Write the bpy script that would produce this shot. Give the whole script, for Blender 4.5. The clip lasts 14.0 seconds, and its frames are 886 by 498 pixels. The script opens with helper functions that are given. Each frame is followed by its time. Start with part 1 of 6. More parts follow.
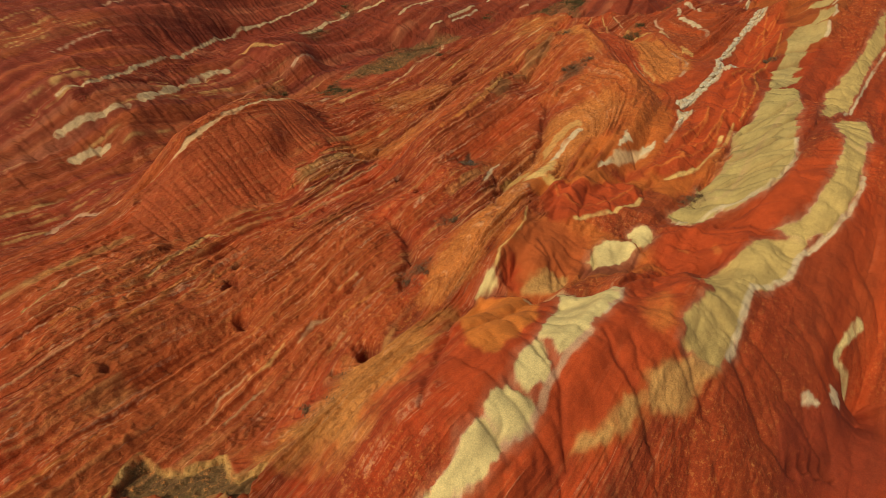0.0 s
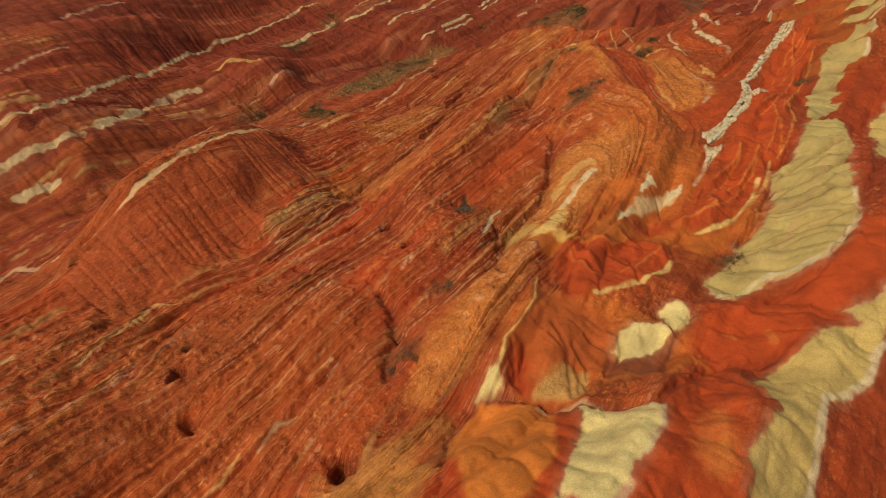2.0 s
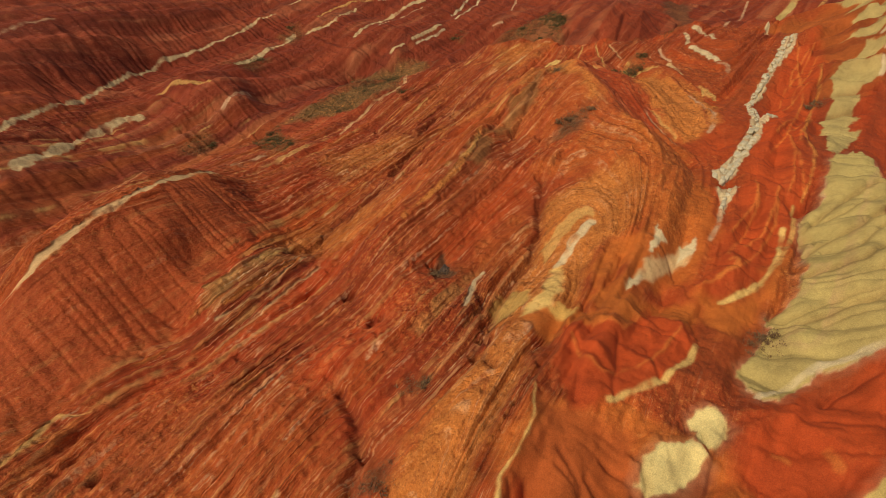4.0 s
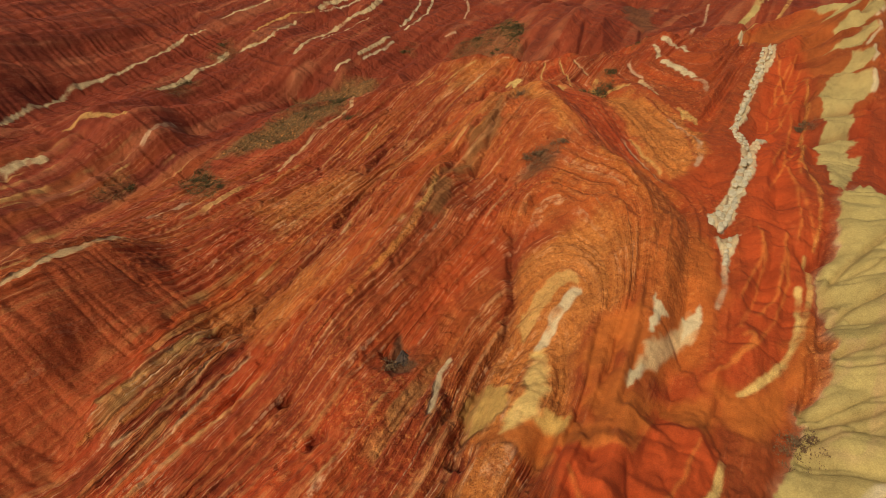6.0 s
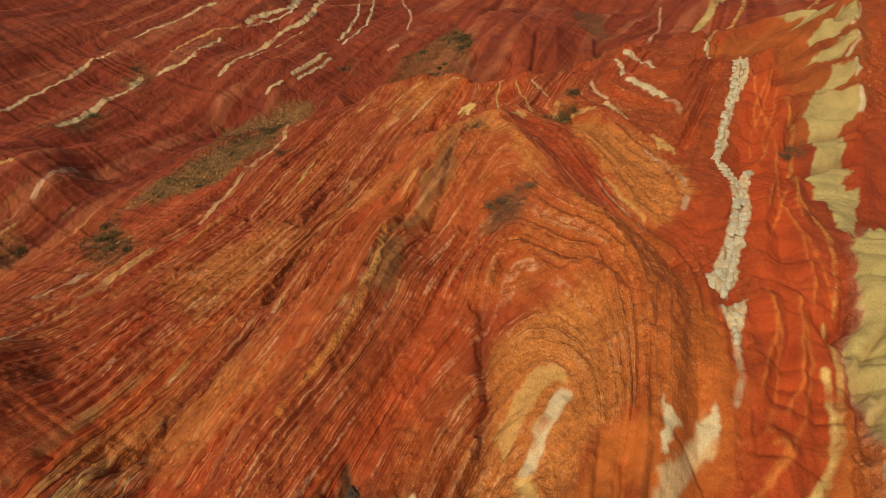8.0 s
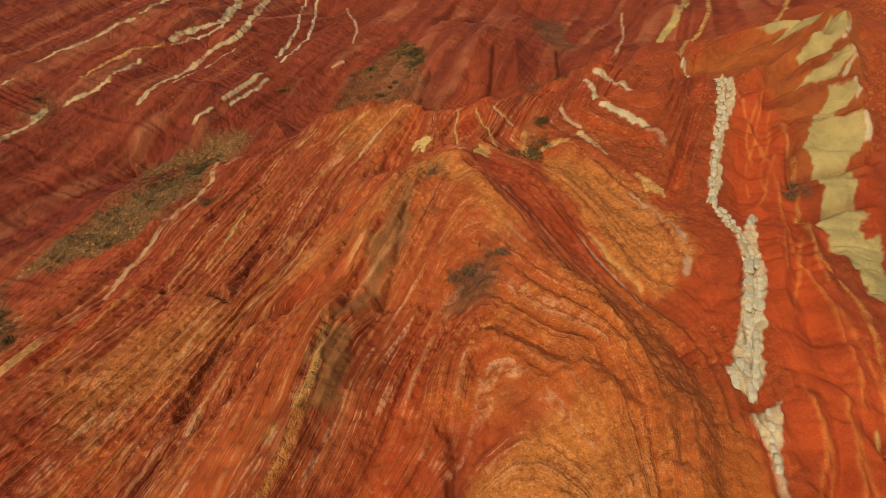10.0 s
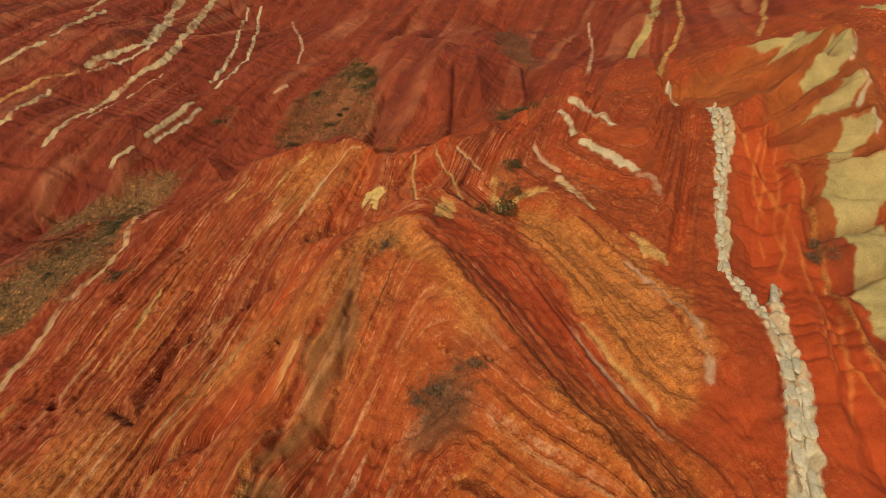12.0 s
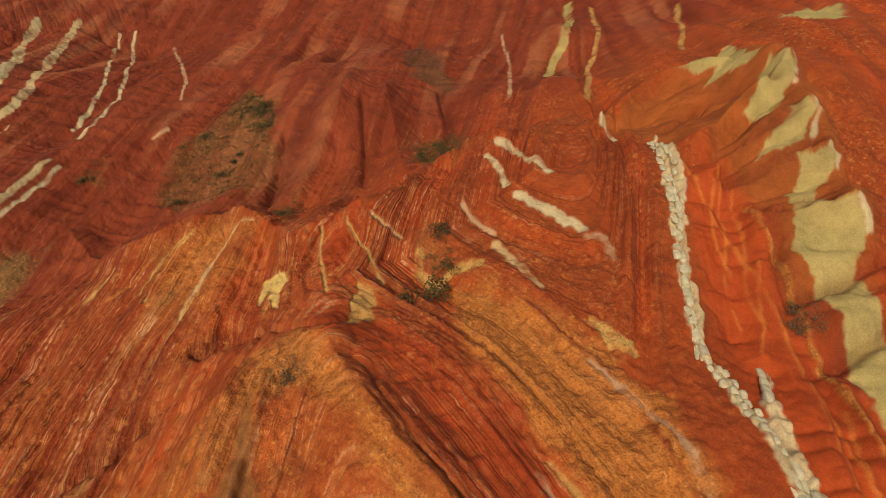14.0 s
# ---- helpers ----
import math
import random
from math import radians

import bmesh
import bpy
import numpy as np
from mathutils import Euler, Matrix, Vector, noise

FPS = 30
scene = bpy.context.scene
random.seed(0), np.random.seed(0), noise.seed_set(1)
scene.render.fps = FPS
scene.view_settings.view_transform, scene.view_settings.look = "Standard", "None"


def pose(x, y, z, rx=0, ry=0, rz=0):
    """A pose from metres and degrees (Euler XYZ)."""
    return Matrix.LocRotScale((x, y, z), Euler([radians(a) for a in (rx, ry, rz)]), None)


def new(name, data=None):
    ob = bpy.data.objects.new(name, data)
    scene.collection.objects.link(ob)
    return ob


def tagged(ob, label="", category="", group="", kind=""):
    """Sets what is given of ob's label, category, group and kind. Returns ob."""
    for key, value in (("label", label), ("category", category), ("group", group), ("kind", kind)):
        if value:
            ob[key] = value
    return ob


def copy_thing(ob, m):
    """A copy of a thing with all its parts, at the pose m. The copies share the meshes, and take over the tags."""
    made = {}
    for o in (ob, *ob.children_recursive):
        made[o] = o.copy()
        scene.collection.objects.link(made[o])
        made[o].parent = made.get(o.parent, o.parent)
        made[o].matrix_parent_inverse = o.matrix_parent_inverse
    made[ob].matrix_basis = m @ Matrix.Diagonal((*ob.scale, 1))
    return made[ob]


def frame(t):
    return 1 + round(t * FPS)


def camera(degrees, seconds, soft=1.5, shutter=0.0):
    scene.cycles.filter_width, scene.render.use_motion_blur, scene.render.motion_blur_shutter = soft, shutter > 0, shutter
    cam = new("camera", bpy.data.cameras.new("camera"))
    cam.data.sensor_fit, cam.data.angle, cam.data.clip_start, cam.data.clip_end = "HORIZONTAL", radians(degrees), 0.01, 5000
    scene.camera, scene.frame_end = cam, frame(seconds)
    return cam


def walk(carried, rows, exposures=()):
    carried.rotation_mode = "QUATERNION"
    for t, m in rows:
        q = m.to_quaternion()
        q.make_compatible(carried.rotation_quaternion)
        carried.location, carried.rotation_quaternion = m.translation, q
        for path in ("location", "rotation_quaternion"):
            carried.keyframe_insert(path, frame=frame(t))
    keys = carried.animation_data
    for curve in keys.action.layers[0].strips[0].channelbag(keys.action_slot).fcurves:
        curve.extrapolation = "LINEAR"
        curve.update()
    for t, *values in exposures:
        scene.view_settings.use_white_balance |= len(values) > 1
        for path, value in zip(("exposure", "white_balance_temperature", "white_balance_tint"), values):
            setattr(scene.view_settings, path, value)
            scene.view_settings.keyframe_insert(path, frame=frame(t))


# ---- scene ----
cam = camera(78.4, 14.0, soft=0.6)
# seconds, place, yaw, pitch, lean of the drone
ROWS = [
    (0, -0.09, 0.03, 60.04, -0.08, -35.03, 0.07),
    (0.5, -0.02, 3.72, 60.06, -0.12, -35.08, 0.04),
    (1, 0.10, 7.42, 60.07, -0.11, -35.13, 0.00),
    (1.5, 0.24, 11.13, 60.08, -0.13, -35.14, -0.00),
    (2, 0.37, 14.77, 60.09, -0.62, -35.14, -0.04),
    (2.5, 0.55, 18.40, 60.07, -1.46, -35.13, -0.09),
    (3, 0.81, 22.00, 60.05, -2.06, -35.12, -0.17),
    (3.2, 0.91, 23.49, 60.13, -2.29, -35.18, -0.19),
    (5.3, 2.41, 38.49, 59.82, -5.55, -35.14, -0.18),
    (5.5, 2.73, 39.94, 59.84, -5.98, -35.17, -0.30),
    (6, 3.28, 43.45, 59.89, -7.98, -35.23, -0.40),
    (6.5, 3.85, 46.94, 59.88, -10.15, -35.28, -0.48),
    (7, 4.49, 50.37, 59.90, -11.65, -35.31, -0.56),
    (7.5, 5.23, 53.75, 59.91, -12.61, -35.34, -0.63),
    (8, 6.11, 57.13, 59.90, -13.47, -35.38, -0.69),
    (8.2, 6.53, 58.53, 59.89, -13.94, -35.40, -0.74),
    (10.3, 11.26, 72.59, 59.67, -18.55, -35.54, -0.89),
    (10.5, 11.83, 73.94, 59.64, -18.71, -35.53, -0.94),
    (11, 13.18, 77.24, 59.63, -19.23, -35.54, -0.95),
    (11.5, 14.70, 80.53, 59.65, -20.21, -35.59, -1.04),
    (12, 16.23, 83.80, 59.65, -22.19, -35.61, -1.12),
    (12.5, 17.86, 87.05, 59.67, -24.62, -35.61, -1.25),
    (13, 19.52, 90.29, 59.66, -26.98, -35.64, -1.30),
    (13.5, 21.26, 93.38, 59.67, -29.12, -35.64, -1.35),
    (14, 23.05, 95.90, 60.37, -31.16, -35.89, -1.59),
]
walk(cam, [(t, pose(x, y, z, 90 + pitch, 0, yaw) @ pose(0, 0, 0, 0, 0, lean)) for t, x, y, z, yaw, pitch, lean in ROWS], exposures=[(0, -0.42, 7300, 10), (3, -0.4, 7300, 10), (6, -0.38, 7300, 10), (12, -0.36, 7300, 10), (14, -0.36, 7300, 7)])
# ---- sky and sun ----
world = bpy.data.worlds.new("sky")
scene.world = world
world.use_nodes = True
wn, wl = world.node_tree.nodes, world.node_tree.links
wn.clear()
SUN_AZ, SUN_EL = radians(-126), radians(49)   # compass turn from +y towards +x; height
sky = wn.new("ShaderNodeTexSky")
sky.sky_type = "NISHITA"
sky.sun_disc = False
sky.sun_elevation, sky.sun_rotation = SUN_EL, SUN_AZ
sky.dust_density = 4.0
wb = wn.new("ShaderNodeBackground")
wb.inputs["Strength"].default_value = 0.10
wo = wn.new("ShaderNodeOutputWorld")
wl.new(sky.outputs[0], wb.inputs[0])
wl.new(wb.outputs[0], wo.inputs[0])
sun_data = bpy.data.lights.new("sun", "SUN")
sun_data.energy, sun_data.angle, sun_data.color = 3.0, radians(2.5), (1.0, 0.90, 0.76)
sun = new("sun", sun_data)
sun_way = Vector((math.sin(SUN_AZ) * math.cos(SUN_EL), math.cos(SUN_AZ) * math.cos(SUN_EL), math.sin(SUN_EL)))
sun.rotation_euler = sun_way.to_track_quat("Z", "Y").to_euler()

# ---- landform: ridges, gullies, slopes, as lines (x, y, height) ----
LANDFORM = {}
LANDFORM["gully_inner_lower"] = [(-18, 31, 14), (-16.5, 37.5, 12), (-12, 42.5, 13), (-8.5, 44, 14), (-4, 48.5, 16), (-3, 57, 17.5)]
LANDFORM["gully_inner_upper"] = [(9, 73, 21), (12, 79, 21), (16, 84, 22), (17.5, 89, 24), (16.5, 96, 25)]
LANDFORM["spur_near"] = [(-5.5, 27.5, 22), (-3.5, 30.5, 24), (-1, 35, 24.5), (2, 47, 18.5), (4.5, 47, 21)]
LANDFORM["crest_near"] = [(4.5, 47, 21), (10.5, 45, 21.5), (14, 43.5, 23.5), (17.5, 42, 25), (25, 49, 22), (26, 43.5, 24.5), (26.5, 40, 25)]
LANDFORM["gully_behind"] = [(3, 49, 20), (8.5, 46.5, 21), (14, 46, 22), (21.5, 48.5, 22), (29, 48.5, 22.5), (32.5, 50, 24)]
LANDFORM["rib_yellow"] = [(21, 34, 24), (26, 39.5, 25), (30, 42.5, 24.5), (35.5, 48, 25), (39, 50.5, 25.5), (43, 52.5, 27.5), (47, 56, 29.5), (52.5, 63.5, 31.5), (55.5, 72.5, 31)]
LANDFORM["foot_near"] = [(24.5, 29.5, 20), (29.5, 32, 18.8), (34, 33, 17), (38, 34, 17.5), (43, 38, 12.5)]
LANDFORM["face_near"] = [(-3.5, 27.5, 23.7), (2.5, 27, 24.3), (8, 27.5, 22), (12.5, 29, 22.3), (18.5, 29.5, 21), (24.5, 29.7, 19.8)]
LANDFORM["face_near_upper"] = [(2, 33.5, 26), (9, 33, 25.5), (12.5, 32.5, 25.5), (17.5, 35, 25.5), (21.5, 36, 25)]
LANDFORM["spur_red_near"] = [(35.5, 39.5, 22), (38, 38.5, 20.5), (42, 40.5, 21)]
LANDFORM["hill_fan"] = [(6, 50, 23), (9.5, 55, 24), (10.5, 60.5, 23.5), (15.5, 68.5, 23.5), (21.5, 69.5, 24), (27.5, 70, 23)]
LANDFORM["slope_fan"] = [(11.5, 53, 23.5), (17, 51.5, 22), (23, 57, 23), (26.5, 55.5, 23)]
LANDFORM["gully_right_lower"] = [(29, 58, 23), (32.5, 64, 22.5), (38, 68, 23.5), (44.5, 78, 25.5), (51.5, 89.5, 29), (62, 104.5, 29)]
LANDFORM["crest_pale"] = [(32, 58, 23), (37, 58.5, 25), (40.5, 58.5, 29), (45, 63.5, 30), (49, 71, 30), (54, 79, 30), (57, 88, 29.5)]
LANDFORM["gully_beyond_pale"] = [(32.5, 52, 24), (39, 54.5, 27), (44.5, 59, 30), (49.5, 65.5, 31.5), (55.5, 78, 30.5), (61.5, 83, 30)]
LANDFORM["gully_left"] = [(-60, 55, 17), (-64, 70, 12), (-68, 80, 8.5), (-66, 90, 10), (-63, 98.5, 9), (-56, 112, 11.5), (-47, 132, 11.5), (-39, 140, 11.5)]
LANDFORM["gully_left_upper"] = [(-45, 134.5, 12), (-39, 140, 12), (-31.5, 141, 11.5), (-22, 148.5, 15), (-11.5, 154, 17.5), (-3, 167, 16), (3.5, 160.5, 20)]
LANDFORM["gully_left_far"] = [(-14, 179.5, 12), (-10.5, 175.5, 12.7), (-3.6, 178.6, 12.7), (8, 179, 15.5), (19.5, 181, 15.2), (25.5, 187, 16.6), (35, 178, 19.3), (48.5, 166, 21.5), (64, 168, 21.8)]
LANDFORM["mound_left"] = [(-46.5, 71.5, 19.5), (-42.5, 76.5, 22.5), (-41, 80.5, 26.5), (-36, 90, 26.5), (-35.5, 99, 25.5), (-29, 102, 24), (-27.5, 106, 21)]
LANDFORM["mound_left_flank"] = [(-44, 51, 20), (-43, 61, 18), (-34.5, 65, 16.5), (-26, 71, 16.5), (-20.5, 80, 17.5)]
LANDFORM["stripes_left"] = [(-41.5, 42.5, 19), (-38, 46, 18.5), (-33.5, 51.5, 17), (-26.5, 53, 16.5)]
LANDFORM["hollow_left"] = [(-35, 39, 16.5), (-31.5, 45, 15.5), (-29, 50, 15.5), (-23, 49, 14.5), (-14.5, 47.5, 13.5)]
LANDFORM["floor_left"] = [(-35.5, 34, 16), (-29.5, 35.5, 13), (-26, 37.5, 12.5), (-19, 41, 12)]
LANDFORM["crack_mid"] = [(-20.5, 90, 19.5), (-16.5, 92, 16.5), (-12.5, 93.5, 16), (-9, 97, 16.8), (-4.5, 100.5, 19.5), (1, 108, 21.5), (9.5, 127, 20), (14, 133.5, 22)]
LANDFORM["stripes_mid"] = [(-24, 80.5, 19), (-20.5, 85, 19.5), (-17, 91, 18)]
LANDFORM["ridge_mid"] = [(-10.5, 81.5, 17), (-5, 85, 21), (-0.5, 88, 23.5), (3.5, 91.5, 25), (6.5, 95.5, 25.5), (12, 109.5, 25.5), (17.5, 116, 28.5), (24, 122.5, 30.5), (30.5, 124.5, 31)]
LANDFORM["slope_mid"] = [(-6.5, 78.5, 18), (-1, 78, 21.5), (4.5, 81, 20), (9.5, 87, 21.5), (15, 92, 24)]
LANDFORM["summit_right"] = [(30.5, 124.5, 31), (32, 113.5, 31.5), (33.5, 107, 29.5), (33.5, 98, 29.5), (32.5, 90.5, 28.5), (30.5, 83.5, 29)]
LANDFORM["shoulder_orange"] = [(28, 108.5, 29), (23.5, 108, 26.5), (22, 105, 25), (24, 95.5, 27), (26.5, 88.5, 27)]
LANDFORM["trough"] = [(31, 126.5, 31), (30.5, 118.5, 32), (32, 111.5, 31), (32.5, 106.5, 29.5), (34, 102.5, 29), (34.5, 99.5, 29)]
LANDFORM["fold"] = [(22, 84.5, 26.5), (19.5, 82, 24.5), (17, 80, 22), (14, 78.5, 20.5), (10.5, 74.5, 21.5)]
LANDFORM["slope_red"] = [(21, 73.5, 25.5), (25, 77.5, 26), (27, 77.5, 27), (27, 75, 26), (30, 76.5, 25), (32, 77.5, 25)]
LANDFORM["slope_red_low"] = [(22.5, 71.5, 24.5), (27, 72.5, 23.5), (31, 72.5, 23.5), (32.5, 70, 23)]
LANDFORM["ledge_white"] = [(69.5, 127, 34.5), (65, 122.5, 32), (60.5, 117, 30), (57, 111.5, 28.5), (49.5, 101.5, 29), (45.5, 95.5, 28), (41, 90, 27.5), (38, 84.5, 26.5), (36.5, 80.5, 26)]
LANDFORM["spurs_red"] = [(52, 98.5, 29.5), (48.5, 92.5, 28.5), (45, 86.5, 26.5), (41.5, 79.5, 25), (38.5, 73.5, 24.5), (36.5, 71, 24)]
LANDFORM["gully_right"] = [(63.5, 107.5, 29), (60, 99.5, 28), (56.5, 92.5, 28.5), (50.5, 85.5, 28.5), (47.5, 82, 25.5), (44.5, 77.5, 25.5), (40.5, 72, 25.5), (37.5, 69.5, 24), (34.5, 67, 23)]
LANDFORM["slope_pale"] = [(57, 87, 29.5), (50.5, 82, 28), (43.5, 73.5, 26.5), (40.5, 69, 26), (38.5, 65, 25)]
LANDFORM["ridge_fluted"] = [(77, 113.3, 35.8), (80.5, 118.5, 37.3), (84.5, 124, 39), (88.5, 129.5, 41.5), (92, 135, 39.5), (91, 138.3, 38.2), (85.5, 138, 36.7), (82.6, 139.3, 34.5), (75.3, 139, 32.5)]
LANDFORM["ridge_fluted_near"] = [(64.5, 104, 29.5), (70, 109, 32.5), (76, 115, 35)]
LANDFORM["foot_fluted"] = [(73, 127, 34), (70.5, 120, 32), (71.5, 117, 32), (67, 112.5, 31), (65, 109.5, 30), (64.5, 107, 29.5)]
LANDFORM["crest_mid"] = [(-11, 159.5, 17.2), (-1.5, 153, 19), (0, 153.5, 19.5), (8, 156, 21.5), (16, 158, 24.5), (25, 156, 26.8), (33, 154.5, 26.5), (38.7, 151, 27), (41.5, 143.5, 30.5), (48.5, 146.2, 28.5), (55.5, 146, 31), (60.8, 144.8, 32.7), (66, 145.4, 32.7), (72, 139.6, 32)]
LANDFORM["pit"] = [(18, 136, 24), (22.5, 134.5, 26.5), (27, 134.5, 28)]
LANDFORM["dip"] = [(31.5, 127, 31), (35.5, 128, 29), (39.5, 128, 28.5), (43, 129.5, 27.5), (42.5, 135, 28)]
LANDFORM["slope_speckled"] = [(40.5, 122, 29.5), (46, 122.5, 29.5), (46, 115, 29), (47, 109.5, 29), (46.5, 104.5, 29)]
LANDFORM["slope_speckled_low"] = [(39.5, 117.5, 29.5), (40, 111.5, 27.5), (39, 105, 27.5)]
LANDFORM["hollow_ledge"] = [(55.5, 124.5, 31.5), (53.5, 117.5, 30), (52.5, 110.5, 29), (48.5, 103.5, 29), (45.5, 98.5, 28)]
LANDFORM["slope_crest_left"] = [(-0.5, 140, 20.5), (6, 140.5, 20.5), (11.5, 144.5, 21.5), (19.5, 144.5, 25)]
LANDFORM["gully_centre"] = [(16, 132, 23), (13, 132.5, 21.5), (9.5, 132.5, 20.5), (5.5, 129.5, 20), (4.5, 128, 19.5), (0.5, 124.5, 19)]
LANDFORM["gully_dark"] = [(26.5, 160.5, 23.5), (35, 176.5, 20), (40, 183, 22), (39, 197.5, 23)]
LANDFORM["hill_dark"] = [(53, 189.5, 27), (50, 226, 24.3), (68, 218, 24), (81, 200, 26.5), (89, 216.5, 21.5), (100, 195, 25.6)]
LANDFORM["hills_far_left"] = [(-14, 181.5, 18.3), (-15.5, 204, 23), (-3.5, 204, 21.6), (10, 196.5, 21.8), (13, 193, 18), (24.8, 196, 19.5)]
LANDFORM["slope_far_left"] = [(-5, 182, 17), (-2.5, 182.5, 19), (12.7, 227, 25.6), (33, 252, 20.5)]
LANDFORM["hills_far_right"] = [(95, 163, 27.5), (100, 176.6, 24.3), (106.5, 176.5, 29.5), (105, 183, 31), (112, 179, 31), (123.5, 179.7, 30.2), (110, 156, 35)]
LANDFORM["top_far"] = [(-3, 228, 29.5), (-15, 210, 22), (42, 200.5, 22), (47, 194, 22.7), (50, 226, 24.3), (105, 230, 30), (30, 290, 34), (-60, 290, 40)]
LANDFORM["cliff_left"] = [(-83, 101, 14), (-72, 108, 16), (-64.5, 106, 15.5), (-65, 117, 17.8), (-58, 131, 14.5), (-55, 146, 15.5), (-49.5, 156, 21), (-37.5, 150, 18.5), (-41, 172, 18)]
LANDFORM["slope_left"] = [(-100, 110, 20), (-78, 112, 22), (-76, 119, 22), (-70, 135, 20), (-64, 170, 18.5), (-48, 187, 19.5)]
LANDFORM["top_left"] = [(-125, 140, 33), (-90, 136, 29), (-79, 146, 27), (-66, 190, 28), (-52, 206, 25.5), (-35, 203, 22)]
LANDFORM["mound_left_back"] = [(-51, 72.5, 16), (-50, 84, 18), (-46, 97, 20), (-44, 108, 18)]
LANDFORM["mound_left_south"] = [(-26.5, 85, 19.5), (-26.5, 90, 22), (-25, 94, 21.5), (-23, 101.5, 18.5)]
LANDFORM["back_fluted"] = [(66, 88, 26), (75, 98, 29), (86, 108, 33), (100, 120, 38), (112, 133, 41), (120, 150, 38)]
LANDFORM["edge_right"] = [(60, 60, 28), (75, 75, 22), (100, 95, 26), (130, 125, 38), (150, 170, 42)]
LANDFORM["edge_left"] = [(-130, 60, 20), (-120, 90, 15), (-140, 180, 32), (-130, 240, 40)]
LANDFORM["edge_back"] = [(-60, 20, 16), (-30, 15, 13), (0, 12, 20), (25, 12, 19), (50, 20, 16)]
LANDFORM["edge_far"] = [(-100, 300, 44), (0, 310, 40), (80, 290, 38), (160, 260, 44)]
LANDFORM["face_near_foot"] = [(-5, 15, 17), (5, 16, 14), (15, 17, 12), (25, 18, 10), (36, 24, 10)]
LANDFORM["lee_crest"] = [(-4, 163, 15), (3, 164, 15), (10, 167, 15.5), (18, 169, 17), (27, 167, 18.5), (35, 164, 20), (42, 159, 22), (49, 155, 24), (57, 154, 26), (63, 153, 27), (70, 153, 27)]
LANDFORM["below_crest"] = [(8, 147.5, 19.8), (19.5, 148, 24.8), (28, 144, 27), (34, 141, 27.8)]
LANDFORM["terrace_left"] = [(-23.5, 53.5, 17.2), (-21.3, 56.6, 17.5), (-14.9, 64, 19), (-12, 68, 18.6)]
LANDFORM["terrace_foot"] = [(-25.1, 49.3, 13.9), (-16.9, 52.7, 14.5), (-12.4, 52.6, 15.5)]
LANDFORM["mound_left_face"] = [(-27.1, 76.9, 16.3), (-28.2, 82, 20.8), (-28.7, 85.9, 24.2), (-31, 93, 25.6)]
LANDFORM["wash_mid"] = [(-13.9, 91.8, 15.8), (-9.3, 98.1, 16.8), (-5.7, 104, 18.4)]
LANDFORM["wash_mound"] = [(-27.4, 108, 18.3), (-26.5, 114, 16.9), (-25.6, 121.3, 16), (-22.7, 125.2, 16.4)]
LANDFORM["rise_mid"] = [(-17, 104.6, 19.3), (-12.7, 107, 19.2), (-5.7, 111.2, 19.6)]
LANDFORM["spur_gold"] = [(2, 38.5, 25.2), (5.2, 33, 26.2), (10, 33.7, 26.7)]
LANDFORM["flank_yellow"] = [(22, 35.8, 24.1), (35.2, 41.1, 22.5)]
LANDFORM["trough_beyond_rib"] = [(37.7, 52.8, 24.9), (39, 54.5, 25.8)]
LANDFORM["gully_centre_low"] = [(0.3, 129.2, 18.2), (9.9, 135.1, 19.9)]
LANDFORM["foot_summit"] = [(17.5, 110.4, 24.6), (15.2, 106, 24)]
LANDFORM["summit_west"] = [(17.9, 116.1, 29.6), (22, 112.1, 27.6)]
LANDFORM["arm_fold"] = [(30.2, 99.6, 29.8), (29.2, 90.6, 30), (30.8, 85.2, 29.2)]
LANDFORM["trough_low"] = [(39.5, 99.7, 26.8), (38.6, 94, 26)]
LANDFORM["crest_mid_west"] = [(7.3, 152.6, 22.6), (7.5, 149.5, 22.6)]
LANDFORM["crest_mid_back"] = [(33.8, 154.5, 24.7), (45, 149.5, 26.5), (54.5, 146, 28.4)]
LANDFORM["hill_dark_face"] = [(45.5, 176, 23.5), (51.2, 177.7, 28), (58, 178.5, 28), (66.8, 178, 25.6), (78.7, 168.3, 27), (85.5, 160, 30)]
LANDFORM["slope_behind_fluted"] = [(85.5, 149.4, 33.2), (95, 152, 33)]
LANDFORM["fluted_inner"] = [(80.6, 135.1, 34.9), (83.8, 131.7, 36.6)]
LANDFORM["red_shoulder"] = [(70.5, 116.7, 32.6), (65.3, 106.3, 31.3)]
LANDFORM["gully_far_bank"] = [(-28.5, 167, 14.5), (-34, 157, 13.5)]
LANDFORM["fan_head"] = [(17.9, 66.2, 25), (20, 63, 24.6)]
LANDFORM["gully_red_low"] = [(44, 76.5, 24.5), (40.5, 72.5, 24)]
LANDFORM["bank_south_far"] = [(-10.9, 141.6, 15.4), (-15, 137, 16)]
LANDFORM["far_spur"] = [(0.2, 192, 22.6), (11.6, 193.8, 18.3)]
# ---- ground sheet ----
def densify(pts, step=5.0):
    """Points every few metres along a line."""
    pts = np.array(pts, float)
    got = [pts[-1]]
    for a, b in zip(pts[:-1], pts[1:]):
        n = max(1, int(np.linalg.norm(b - a) / step))
        got += [a + (b - a) * k / n for k in range(n)]
    return np.array(got)


